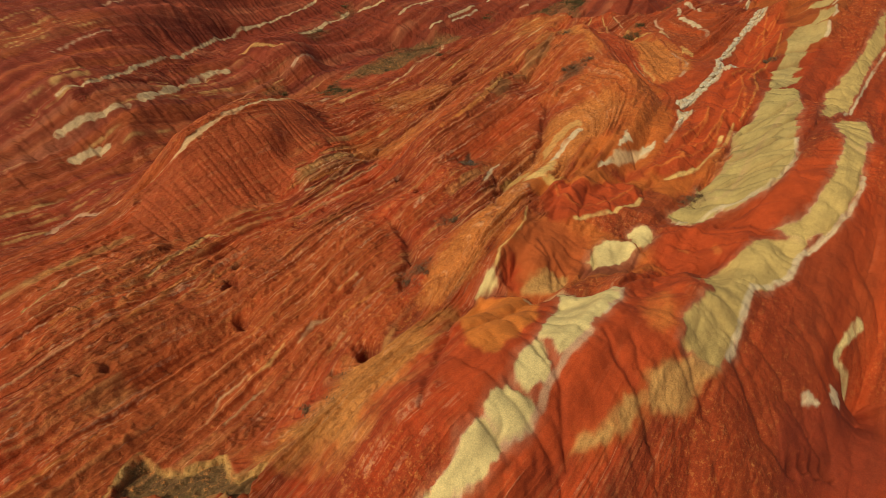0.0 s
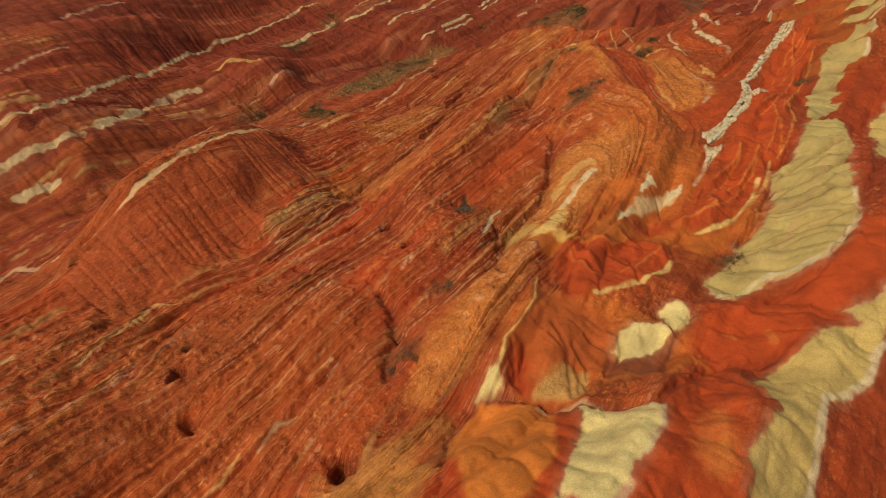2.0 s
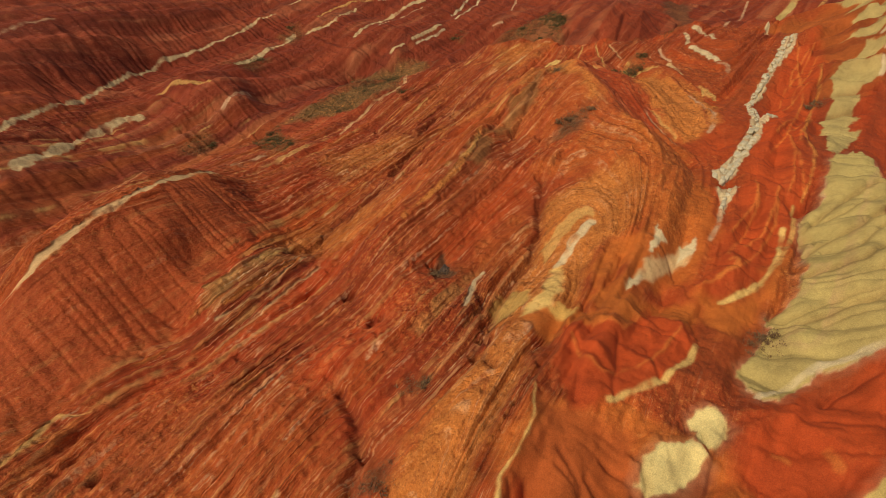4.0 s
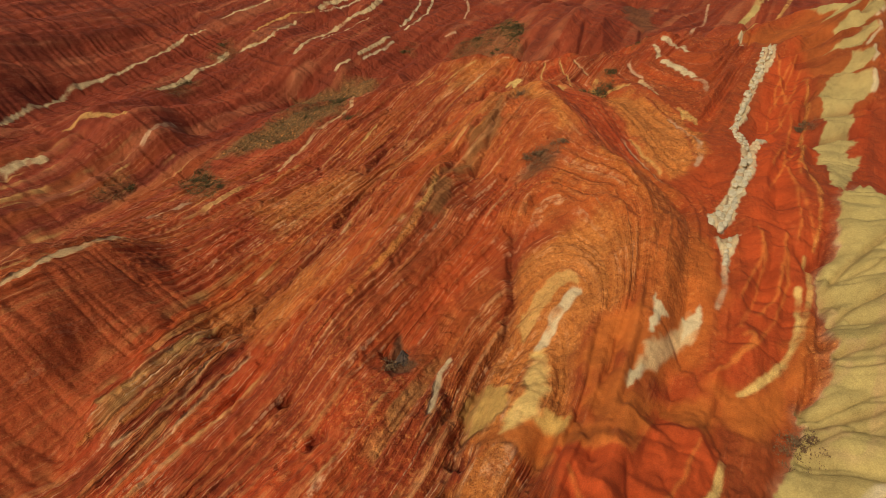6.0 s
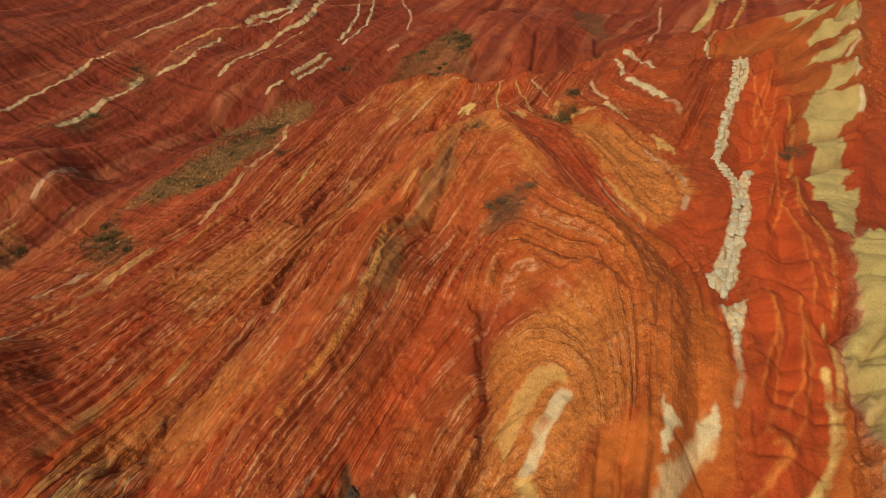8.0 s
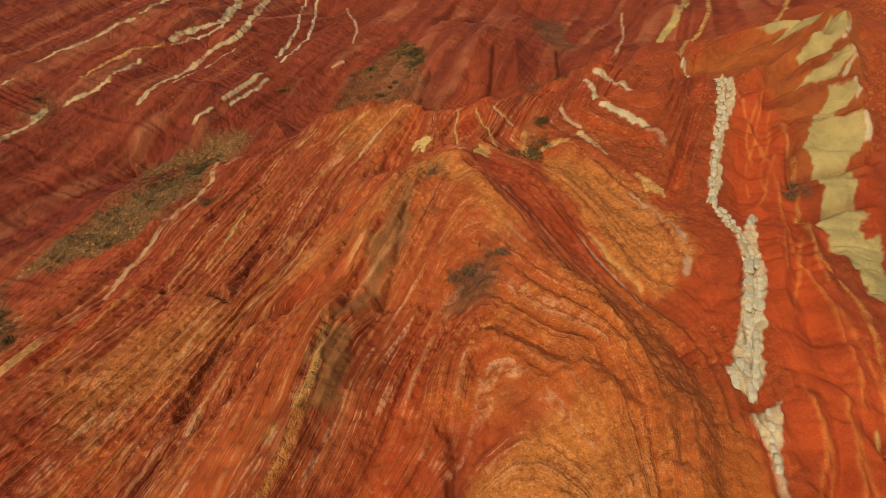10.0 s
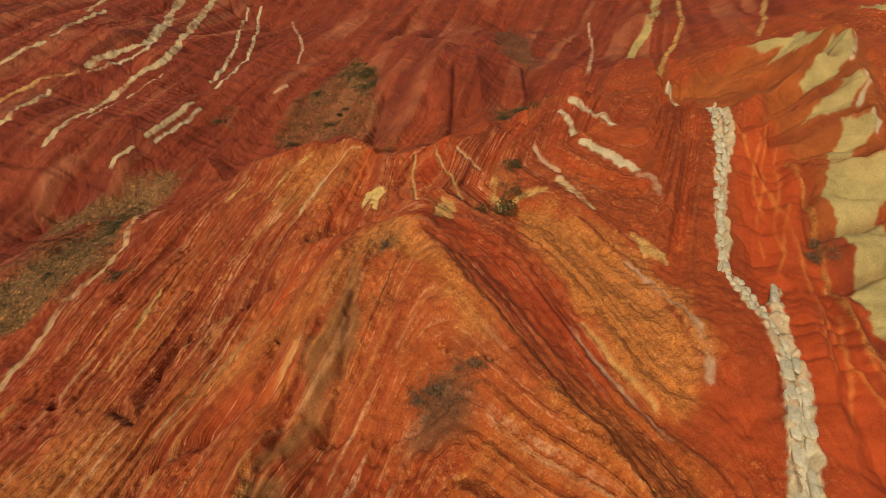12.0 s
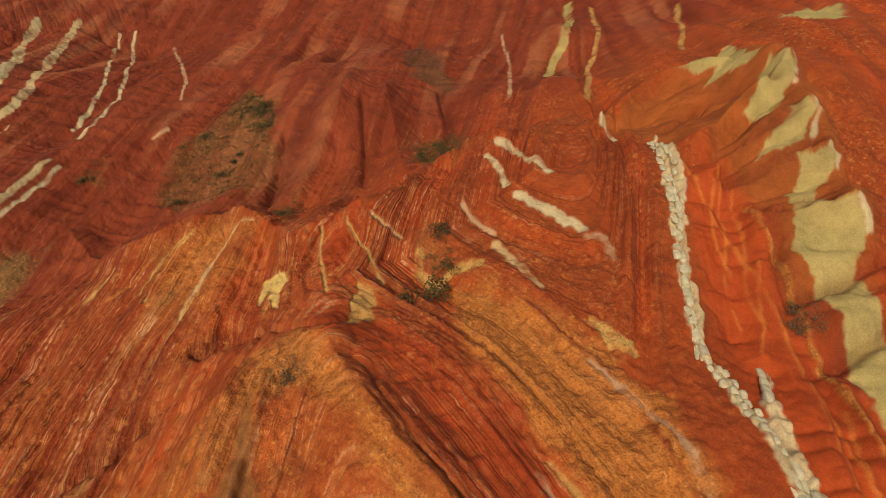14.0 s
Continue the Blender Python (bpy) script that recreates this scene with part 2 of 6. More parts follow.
def spread(points, smooth):
    """A surface through heights, linear kernel: creases stay along the lines."""
    c, n = points[:, :2], len(points)
    d = np.sqrt(((c[:, None] - c[None]) ** 2).sum(2))
    a = np.zeros((n + 3, n + 3))
    a[:n, :n] = -d + np.eye(n) * smooth
    a[:n, n], a[:n, n + 1:], a[n, :n], a[n + 1:, :n] = 1, c, 1, c.T
    w = np.linalg.solve(a, np.r_[points[:, 2], 0, 0, 0])

    def at(x, y):
        q = np.stack([x.ravel(), y.ravel()], 1)
        out = np.empty(len(q))
        for i in range(0, len(q), 20000):
            b = q[i:i + 20000]
            dd = np.sqrt((b[:, None, 0] - c[None, :, 0]) ** 2 + (b[:, None, 1] - c[None, :, 1]) ** 2)
            out[i:i + 20000] = -dd @ w[:n] + w[n] + b @ w[n + 1:]
        return out.reshape(x.shape)
    return at


CX, CY = np.arange(-160, 181, 0.5), np.arange(0, 331, 0.5)
form = np.concatenate([densify(v) for v in LANDFORM.values()])
form = form[np.unique(np.round(form[:, :2]), axis=0, return_index=True)[1]]
BASE = spread(form, 0.8)(*np.meshgrid(CX, CY))
BASE = np.clip(BASE, 5, 60)


def soften(a, n):
    for _ in range(n):
        p = np.pad(a, 1, "edge")
        a = (p[:-2, 1:-1] + p[2:, 1:-1] + p[1:-1, :-2] + p[1:-1, 2:] + 4 * a) / 8
    return a


def lookup(table, x, y):
    """Bilinear value of a table over the coarse plan."""
    u = np.clip((x - CX[0]) / 0.5, 0, len(CX) - 1.001)
    v = np.clip((y - CY[0]) / 0.5, 0, len(CY) - 1.001)
    i, j = v.astype(int), u.astype(int)
    a, b = v - i, u - j
    return (table[i, j] * (1 - a) + table[i + 1, j] * a) * (1 - b) + (table[i, j + 1] * (1 - a) + table[i + 1, j + 1] * a) * b


def spacing(*legs):
    """Grid lines: from, to and step of each leg."""
    return np.concatenate([np.arange(a, b, s) for a, b, s in legs])


GX = spacing((-150, -84, 0.75), (-84, -48, 0.32), (-48, 82, 0.165), (82, 112, 0.26), (112, 172, 0.75))
GY = spacing((4, 24, 0.6), (24, 150, 0.165), (150, 205, 0.3), (205, 265, 0.42), (265, 322, 1.2))
VX, VY = np.meshgrid(GX, GY)
VZ = lookup(soften(BASE, 1), VX, VY)

LATTICE = np.random.RandomState(7).rand(256, 256)


def grain(x, y, seed=0):
    """Smooth value noise, -1 to 1, one cell a unit."""
    x, y = x + 17.3 * seed, y + 5.7 * seed
    i, j = np.floor(x).astype(int), np.floor(y).astype(int)
    a, b = x - i, y - j
    a, b = a * a * (3 - 2 * a), b * b * (3 - 2 * b)
    p = LATTICE
    i0, i1, j0, j1 = i % 256, (i + 1) % 256, j % 256, (j + 1) % 256
    v = (p[i0, j0] * (1 - a) + p[i1, j0] * a) * (1 - b) + (p[i0, j1] * (1 - a) + p[i1, j1] * a) * b
    return 2 * v - 1


def rough(x, y, octaves=4, seed=0):
    return sum(grain(x * 2 ** k, y * 2 ** k, seed + k) * 0.5 ** k for k in range(octaves))


# the beds stand steep: they strike north-east, turn over the fold at the summit and come back southwards
def strike(x, y):
    west = -0.78 * x + 0.62 * y
    east = 0.99 * x + 0.13 * y + 6.8 - 0.8 * np.maximum(75 - y, 0) - 1.2 * np.maximum(y - 135, 0)
    k = 2.5
    fold = np.maximum(west, east) + k * np.log1p(np.exp(-np.abs(west - east) / k))
    right = 0.78 * x - 0.62 * y + 85
    edge = 1 / (1 + np.exp(-(0.78 * x - 0.62 * y + 29.5) / 1.5))
    return fold * (1 - edge) + right * edge


FOLLOWED = []


def follow(*pts):
    """A bed whose run is known is kept level along it."""
    q = densify(np.array(pts, float), 4)
    s = strike(q[:, 0], q[:, 1])
    FOLLOWED.append(np.column_stack([q, s.mean() - s]))


# beds seen in plan, each kept level along its run
follow((-47.4, 46.3), (-45.5, 49.4), (-42.9, 53.6), (-40.4, 60.1))
follow((-33.9, 51.2), (-31.9, 56.6), (-30.2, 61.8), (-27.4, 67.3))
follow((-38.4, 35.8), (-34.9, 41.4), (-31.2, 48.7))
follow((-22.2, 47.3), (-18.1, 53.4), (-13.3, 59.8), (-8.2, 68.7))
follow((-22.7, 36.5), (-20.3, 42.1), (-17, 47), (-13, 51))
follow((-23.6, 74), (-20.4, 81.1), (-14.6, 91.5))
follow((-15, 50.5), (-11.3, 54.8), (-6.8, 60.5))
follow((1.3, 63.4), (5.3, 69), (11.2, 79.7), (16.2, 84.5))
follow((-15, 30.5), (-10.8, 35.6), (-5.7, 39), (-1.3, 42.7))
follow((-24.1, 80.6), (-20.7, 85.2), (-18.3, 90.6), (-16.6, 95))
follow((-21.5, 77.9), (-17.9, 82), (-14.6, 87.7), (-12.7, 91.5))
follow((-2.7, 72.4), (0.1, 75.9), (2.1, 79))
follow((-1.6, 87.2), (3.3, 91.7), (7.6, 98.4), (12, 109))
follow((-6.5, 88.4), (-1.8, 93.8), (3.7, 100))
follow((-17.1, 98.2), (-13.3, 103), (-9.4, 106.3), (-3.7, 111.7))
follow((5.8, 76), (8.4, 79.9), (11.4, 84.5), (15, 87.9))
follow((3.8, 71), (5.6, 74.3), (8.1, 78))
follow((18.9, 91.3), (22.7, 93.7), (25.7, 93.6), (27.2, 89.6), (26.7, 84.2), (25.4, 79.8))
follow((15.9, 88.9), (20.9, 91.9), (26.7, 96.2), (30.8, 95.1))
follow((39.7, 119.3), (39.7, 107.5), (39.1, 97.7))
follow((16.1, 112.9), (19.2, 116), (22.5, 121), (25.1, 126.9))
follow((-1.7, 134.1), (2.6, 138), (6.5, 144.5), (10, 148.2))
follow((3.6, 126.7), (8.8, 134), (14.7, 141.9), (20.2, 145.1))
follow((8.7, 115.9), (13.6, 118.2), (18, 121.8), (22.1, 126.2))
follow((17.9, 140.5), (23.5, 144.4), (29.3, 150.7))
follow((39.9, 111.7), (39.5, 105.6), (39.3, 99.4))
follow((45.1, 122.9), (45.5, 113.1), (45, 107), (43.4, 101.8))
follow((30.1, 123.8), (31.2, 114.7), (32.3, 109.7), (32.8, 104.5))
follow((33.2, 143.7), (31.1, 133.3), (30.6, 126.8))
follow((38.7, 142.6), (39, 136.5), (38.2, 130.4))

FOLLOWED.append(np.array([(x, y, 0.0) for x in (-150, -100, 60, 120, 170) for y in (0, 80, 160, 240, 330)]))
BED = strike(VX, VY) + lookup(spread(np.concatenate(FOLLOWED), 5.0)(*np.meshgrid(CX, CY)), VX, VY)
BED = BED + 0.2 * VZ + 0.3 * rough(VX / 14, VY / 14, 2, 3) + 0.03 * grain(VX / 1.5, VY / 1.5, 9)

TONES = {
    "red": (0.41, 0.056, 0.012), "brick": (0.26, 0.043, 0.012), "deep": (0.21, 0.032, 0.012), "clay": (0.27, 0.075, 0.030),
    "orange": (0.45, 0.125, 0.024), "oranged": (0.315, 0.088, 0.020), "ochro": (0.47, 0.130, 0.026), "ochre": (0.54, 0.20, 0.046),
    "tan": (0.52, 0.30, 0.10), "cream": (0.64, 0.55, 0.25), "pale": (0.41, 0.335, 0.13), "paleo": (0.52, 0.33, 0.10),
    "yellow": (0.49, 0.375, 0.135), "white": (0.58, 0.49, 0.31), "blush": (0.50, 0.31, 0.19), "glow": (0.62, 0.20, 0.045),
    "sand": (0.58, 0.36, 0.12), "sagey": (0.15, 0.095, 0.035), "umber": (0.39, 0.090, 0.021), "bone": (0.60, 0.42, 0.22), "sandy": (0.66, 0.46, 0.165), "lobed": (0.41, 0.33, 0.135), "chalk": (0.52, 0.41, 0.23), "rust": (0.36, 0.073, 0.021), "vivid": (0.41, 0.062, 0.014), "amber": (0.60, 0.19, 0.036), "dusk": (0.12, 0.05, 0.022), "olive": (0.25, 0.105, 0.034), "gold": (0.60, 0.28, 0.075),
}
TONES = {k: np.array(v) * (1.0, 0.95, 0.84) for k, v in TONES.items()}

# bare clay: beds of brick, red and orange
left = np.clip((62 - VX + 0.35 * (VY - 90)) / 60, 0, 1)
thick = 0.34 + 1.25 * (grain(BED / 5.0, VX * 0.012 + VY * 0.01, 1) * 0.6 + grain(BED / 1.9, VX * 0.02 + VY * 0.02, 2) * 0.5)
thick = np.clip(thick, 0, 1)[..., None]
warm = np.clip(0.45 + 0.8 * rough(VX / 22, VY / 22, 3, 5), 0, 1)[..., None]
rgb = TONES["brick"] * (1 - thick) + TONES["red"] * thick
rgb = rgb * (1 - 0.22 * warm) + (TONES["ochro"] * 0.85) * 0.22 * warm
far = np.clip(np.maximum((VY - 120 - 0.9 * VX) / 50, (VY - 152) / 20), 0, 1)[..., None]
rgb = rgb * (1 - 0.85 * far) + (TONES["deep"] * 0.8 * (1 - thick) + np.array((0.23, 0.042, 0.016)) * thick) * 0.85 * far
line = np.clip((grain(BED / 2.4, VX * 0.006 + VY * 0.006, 19) - 0.2) * 2.5, 0, 1) * np.clip(0.5 + rough(VX / 12, VY / 12, 3, 20), 0, 1)
line = 0.5 * line[..., None] * far
rgb = rgb * (1 - line) + np.array((0.40, 0.135, 0.055)) * line
line = np.clip((grain(BED / 3.1, VX * 0.006 + VY * 0.006, 24) - 0.25) * 3, 0, 1)[..., None] * 0.35 * far
rgb = rgb * (1 - line) + np.array((0.10, 0.020, 0.010)) * line
west = np.clip((20 - VX + 0.35 * (VY - 90)) / 15, 0, 1) * np.clip((152 - VY) / 12, 0, 1)
band = np.clip((grain(BED / 2.6, VX * 0.015 + VY * 0.015, 15) - 0.12) * 3, 0, 1) * (0.7 + 0.3 * rough(VX / 4, VY / 4, 2, 16))
band = (0.36 * west * np.clip(band, 0, 1))[..., None]
rgb = rgb * (1 - band) + TONES["ochro"] * band
vein = np.clip((grain(BED / 0.8, VX * 0.03 + VY * 0.03, 17) - 0.45) * 4, 0, 1) * np.clip(0.3 + 1.2 * rough(VX / 3, VY / 3, 3, 18), 0, 1)
vein = (0.5 * west * vein)[..., None]
rgb = rgb * (1 - vein) + TONES["sandy"] * vein
ribs = np.clip(1.0 - 0.05 * np.maximum(VX - 14 - 0.8 * np.maximum(VY - 84, 0), 0), 0.12, 1)
dust = np.clip(0.2 + 0.5 * rough(VX / 9, VY / 9, 3, 8), 0, 1)
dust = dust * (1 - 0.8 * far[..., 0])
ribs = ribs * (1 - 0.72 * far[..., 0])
MASK, DIG = {}, np.zeros(VX.shape)
RIB = {"broad": np.zeros(VX.shape), "close": 0.14 + 0.2 * west}
calm = 1 - 0.7 * far[..., 0]
WX = VX + calm * 0.32 * grain(VX / 1.6, VY / 1.6, 11) + 0.2 * grain(VX / 0.45, VY / 0.45, 12)
WY = VY + calm * 0.32 * grain(VX / 1.6, VY / 1.6, 13) + 0.2 * grain(VX / 0.45, VY / 0.45, 14)


def window(pts, margin):
    """The part of the sheet round some points."""
    p = np.array(pts, float)
    lo, hi = p.min(0) - margin, p.max(0) + margin
    j0, j1 = np.searchsorted(GX, (lo[0], hi[0]))
    i0, i1 = np.searchsorted(GY, (lo[1], hi[1]))
    return slice(max(i0 - 1, 0), i1 + 1), slice(max(j0 - 1, 0), j1 + 1)


def away(x, y, p, closed):
    """Distance to a chain of points, and whether inside it."""
    best, inside = np.full(x.shape, 1e9), np.zeros(x.shape, bool)
    for a, b in zip(p, np.roll(p, -1, 0)) if closed else zip(p[:-1], p[1:]):
        d = b - a
        k = np.clip(((x - a[0]) * d[0] + (y - a[1]) * d[1]) / max(d @ d, 1e-9), 0, 1)
        best = np.minimum(best, np.hypot(x - a[0] - k * d[0], y - a[1] - k * d[1]))
        if closed and a[1] != b[1]:
            inside ^= ((a[1] > y) != (b[1] > y)) & (x < (b[0] - a[0]) * (y - a[1]) / (b[1] - a[1]) + a[0])
    return best, inside


def lay(w, m, tone, rib, dusty):
    rgb[w] = rgb[w] * (1 - m[..., None]) + TONES[tone] * m[..., None]
    ribs[w] = ribs[w] * (1 - m) + rib * m
    dust[w] = dust[w] * (1 - m) + dusty * m


RIBBED = {"gold": 0.7, "umber": 0.4, "brick": 1.0, "deep": 0.8, "ochro": 0.75, "ochre": 0.5, "red": 0.35, "orange": 0.4}
DUSTY = {"gold": 0.9, "cream": 0.0, "pale": 0.0, "yellow": 0.0, "white": 0.0, "vivid": 0.0, "lobed": 0.0, "bone": 0.0, "oranged": 0.04, "amber": 0.15, "umber": 0.5, "rust": 0.3, "ochre": 1.0, "ochro": 0.8, "sagey": 0.8, "sand": 0.8, "tan": 0.4, "brick": 0.35}
CLEAN = ("fan_amber", "slope_warm", "red_triangle", "hook_dark", "fan_face", "fan_foot", "fan_bowl", "fan_lip", "fan_block", "bright_red", "near_red", "right_red", "fluted_orange", "pale_slope", "lobe", "near_cream", "rib_yellow", "rib_upper", "rib_far", "hill_orange", "near_face", "face_low")
WIDE = ("summit", "fold_ochre", "right_slope", "fluted_orange", "near_red", "right_red", "bright_red", "mound_brown", "red_triangle", "valley_floor", "fan_ochre", "sand_slope", "summit_top", "trough", "pale_front", "hill_shade", "crest_gold", "fan_orange", "face_low", "dusty", "red_rim")


SOFT = {"scrub_floor": 3.5, "olive_bed": 1.2, "ledge_upper": 0.2, "ledge_lower": 0.2, "hill_orange": 0.8, "fan_tan": 0.9, "fan_cream": 0.45, "fan_face": 1.6, "fan_foot": 1.2, "fan_bowl": 0.9, "fan_lip": 1.0, "scar": 0.6, "near_tan": 0.8, "tri_grey": 0.6, "fold_pale": 0.8, "sand_slope": 3.5, "fan_floor": 2.0, "dusty": 6.0, "brown_slope": 7.0, "hill_south": 5.0, "red_rim": 3.0, "near_face": 5.0, "fan_amber": 1.8, "slope_warm": 1.4, "hook_dark": 1.2, "summit": 4.0, "valley_floor": 3.0, "pale_front": 1.5}


def area(name, tone, pts):
    w = window(pts, 5)
    d, inside = away(WX[w], WY[w], np.array(pts), True)
    soft = SOFT.get(name, 2.2 if name in WIDE else 0.28)
    m = np.clip(0.5 + np.where(inside, d, -d) / soft + (0.35 * rough(VX[w] / 2.5, VY[w] / 2.5, 3, 25) if soft > 0.4 else 0), 0, 1)
    m = m * m * (3 - 2 * m)
    MASK[name] = MASK.get(name, np.zeros(VX.shape, np.float32))
    MASK[name][w] = np.maximum(MASK[name][w], m)
    if tone in ("cream", "pale", "yellow", "tan") and name not in WIDE:   # washed fringe below a pale bed
        fringe = np.clip((np.where(inside, d, -d) + 0.9) / 1.1, 0, 1) * (0.65 + 0.35 * grain(VX[w] / 0.7, VY[w] / 0.7, 23))
        lay(w, 0.5 * fringe, "blush" if tone != "tan" else "ochro", 0.15, 0.1)
    lay(w, m * (0.4 if name == "scrub_floor" else 0.6 if name == "hill_south" else 0.55 if name in ("dusty", "red_rim", "brown_slope", "near_face", "hill_south", "fan_floor") else 0.8 if name in WIDE else 0.96), tone, 0.04 if name in CLEAN else RIBBED.get(tone, 0.12), 0.02 if name in CLEAN else DUSTY.get(tone, 0.1))


def stripe(name, tone, half, pts):
    w = window(pts, 4)
    d, _ = away(WX[w] * 0.35 + VX[w] * 0.65, WY[w] * 0.35 + VY[w] * 0.65, np.array(pts), False)
    wide = half * (1 + 0.3 * grain(VX[w] / 2.2, VY[w] / 2.2, 21) + 0.2 * grain(VX[w] / 0.6, VY[w] / 0.6, 26))
    m = np.clip(0.5 + (wide - d) / 0.2, 0, 1) * np.clip(1.0 + 0.6 * grain(VX[w] / 3, VY[w] / 3, 22) + 0.5 * rough(VX[w] / 0.9, VY[w] / 0.9, 2, 27), 0.1, 1)
    MASK[name] = MASK.get(name, np.zeros(VX.shape, np.float32))
    MASK[name][w] = np.maximum(MASK[name][w], m)
    # glow stripes are highlights painted on crest lips, laid on weaker than beds
    lay(w, m * (0.5 if tone == "glow" else 0.72 if name in ("bed_mid", "bed_left") else 0.92), tone, RIBBED.get(tone, 0.2), DUSTY.get(tone, 0.1))


def ribbed(kind, strength, pts):
    """Ground where hard beds stand out as ribs."""
    w = window(pts, 6)
    d, inside = away(WX[w], WY[w], np.array(pts), True)
    m = np.clip(0.5 + np.where(inside, d, -d) / 3.5, 0, 1)
    RIB[kind][w] = np.maximum(RIB[kind][w], strength * m * m * (3 - 2 * m))


def rill(half, pts):
    w = window(pts, 3)
    d, _ = away(WX[w] * 0.5 + VX[w] * 0.5, WY[w] * 0.5 + VY[w] * 0.5, np.array(pts), False)
    DIG[w] = np.maximum(DIG[w], 1.3 * half * np.exp(-(d / half) ** 2) + 0.35 * half * np.exp(-(d / (3.5 * half)) ** 2))


RISE = np.zeros(VX.shape)


def keel(high, reach, pts):
    """A sharp small crest along a line."""
    w = window(pts, reach + 2)
    d, _ = away(WX[w] * 0.5 + VX[w] * 0.5, WY[w] * 0.5 + VY[w] * 0.5, np.array(pts), False)
    RISE[w] = np.maximum(RISE[w], high * np.clip(1 - d / reach, 0, 1) ** 1.4)


def hollow(r, deep, x, y):
    w = window([(x, y)], 4 * r)
    d = np.hypot((WX[w] - x) * 0.9, WY[w] - y)
    DIG[w] = np.maximum(DIG[w], deep / (1 + (d / r) ** 6))


# ---- beds on the plan: areas, stripes, rills, hollows ----
area("mound_brown", "rust", [(-45.4, 70.9), (-41.4, 76.2), (-33.2, 87.4), (-29.1, 101.3), (-18.9, 96.2), (-23.9, 81.3), (-31.5, 70.2), (-37.2, 60.8), (-44.4, 63.7)])
area("summit", "umber", [(26.7, 130.9), (30.4, 124.6), (31.7, 112.7), (32.2, 108), (33.8, 102.2), (34.3, 98.6), (12.7, 111.6), (16.2, 114.5), (20.7, 119.9), (23.4, 126.8)])
area("right_slope", "ochre", [(43.6, 129.1), (46.3, 124.7), (48.5, 115.3), (48.8, 108.8), (45.8, 102.9), (43.4, 100.3), (40, 99.1), (39, 103.6), (39.9, 111.7), (40, 121.1)])
area("bright_red", "vivid", [(53, 104.3), (58.5, 107.3), (69.4, 126.6), (67, 114.1), (62.8, 105.4), (53.6, 94.6), (51.2, 86.9), (45.6, 80.4), (41.9, 75.8), (37.1, 71.4), (32.4, 70.2), (29.7, 70.7), (34.3, 77.1), (41.8, 86.6), (49, 96.1)])
area("fold_ochre", "ochre", [(7.9, 68.9), (11.7, 78.3), (15.9, 84.3), (17.8, 89.4), (22.7, 91.7), (27.8, 91.4), (30.5, 86.4), (25.9, 79.7), (22.1, 79.1), (18.8, 74.2), (17, 69.4), (14.3, 66.4)])
area("fluted_orange", "oranged", [(72.2, 138.6), (75.2, 138.7), (87.4, 139.7), (95.5, 135.6), (95.8, 132.1), (77, 112.6), (70.1, 106.5), (64.8, 109.9), (70.8, 116.6), (70.8, 120.6), (73, 127)])
area("near_red", "vivid", [(0.3, 32.7), (4.2, 41.6), (10, 43.7), (17.4, 41.8), (24.6, 48.3), (26, 43), (21.4, 34.7), (17.4, 32.2), (14, 28.6), (9.3, 26.6), (4.9, 25.9), (0.7, 28.2)])
area("right_red", "vivid", [(44.7, 62.2), (47.6, 63.3), (51.8, 67), (49.3, 61.6), (45.1, 57.2), (40.9, 53.7), (37, 51.6), (31, 49.6), (25.1, 49.3), (27, 53.6), (31.2, 56.3), (36.3, 57.2), (41, 58.5)])
area("dusty", "ochre", [(-17.8, 92.9), (-11.8, 97.8), (-5, 99.5), (-1.8, 93.8), (-10.6, 89.7), (-15.8, 90.2)])
area("dusty", "ochro", [(8.3, 79.3), (11.5, 85.1), (15.6, 87.6), (16.8, 85.6), (12.5, 79.5), (8.8, 74)])
area("dusty", "ochre", [(-13.5, 116.2), (-2.6, 127.4), (4.6, 121.2), (-3.7, 111.8), (-10.9, 109)])
area("dusty", "ochro", [(-1.7, 132.8), (4.8, 141.2), (9.9, 147.5), (12.1, 142.3), (5.6, 134.4), (0.6, 127.5)])
area("dusty", "ochre", [(21.1, 154.1), (29.8, 152.7), (31.8, 148.8), (24.1, 141.1), (19.2, 143.6)])
area("brown_slope", "umber", [(-49.3, 49.1), (-43.7, 62.4), (-26.5, 67.1), (-12.6, 65.6), (-3.1, 58.6), (-4, 48.5), (-11.2, 42.7), (-17, 36.3), (-18.3, 30.6), (-38.1, 29.8)])
area("brown_slope", "brick", [(-13.1, 167.9), (0.8, 174.5), (19.6, 154.1), (20.8, 138.3), (13, 128), (4, 119), (-5, 124.7)])
area("near_face", "brick", [(27.4, 36.1), (31.4, 40.9), (38, 46.6), (43.8, 50.7), (48.6, 53.7), (39.4, 30.4), (23.6, 28.1)])
area("fan_floor", "amber", [(6.1, 55), (10.9, 58.4), (17, 58.2), (23.7, 54.4), (24.9, 49.4), (19.6, 46.4), (14.1, 46.1), (6.7, 46.3)])
area("near_red", "vivid", [(22, 49.5), (27.3, 52.8), (33.9, 54.1), (41.4, 54.5), (42.8, 57.5), (37.9, 55), (32.2, 52.9), (25.4, 51.8)])
area("bright_red", "vivid", [(73.9, 127.8), (71.8, 122.6), (69.9, 115.9), (64.4, 110.2), (61.3, 102.8), (61.5, 99.7), (48.6, 91.9), (46.7, 93.1), (49.3, 97.6), (55.5, 108.3), (60.6, 114.7)])
area("hill_orange", "amber", [(1.2, 42.2), (4.1, 47.1), (10.2, 44.6), (8.3, 37.4), (4.6, 32.8), (1.9, 34.1)])
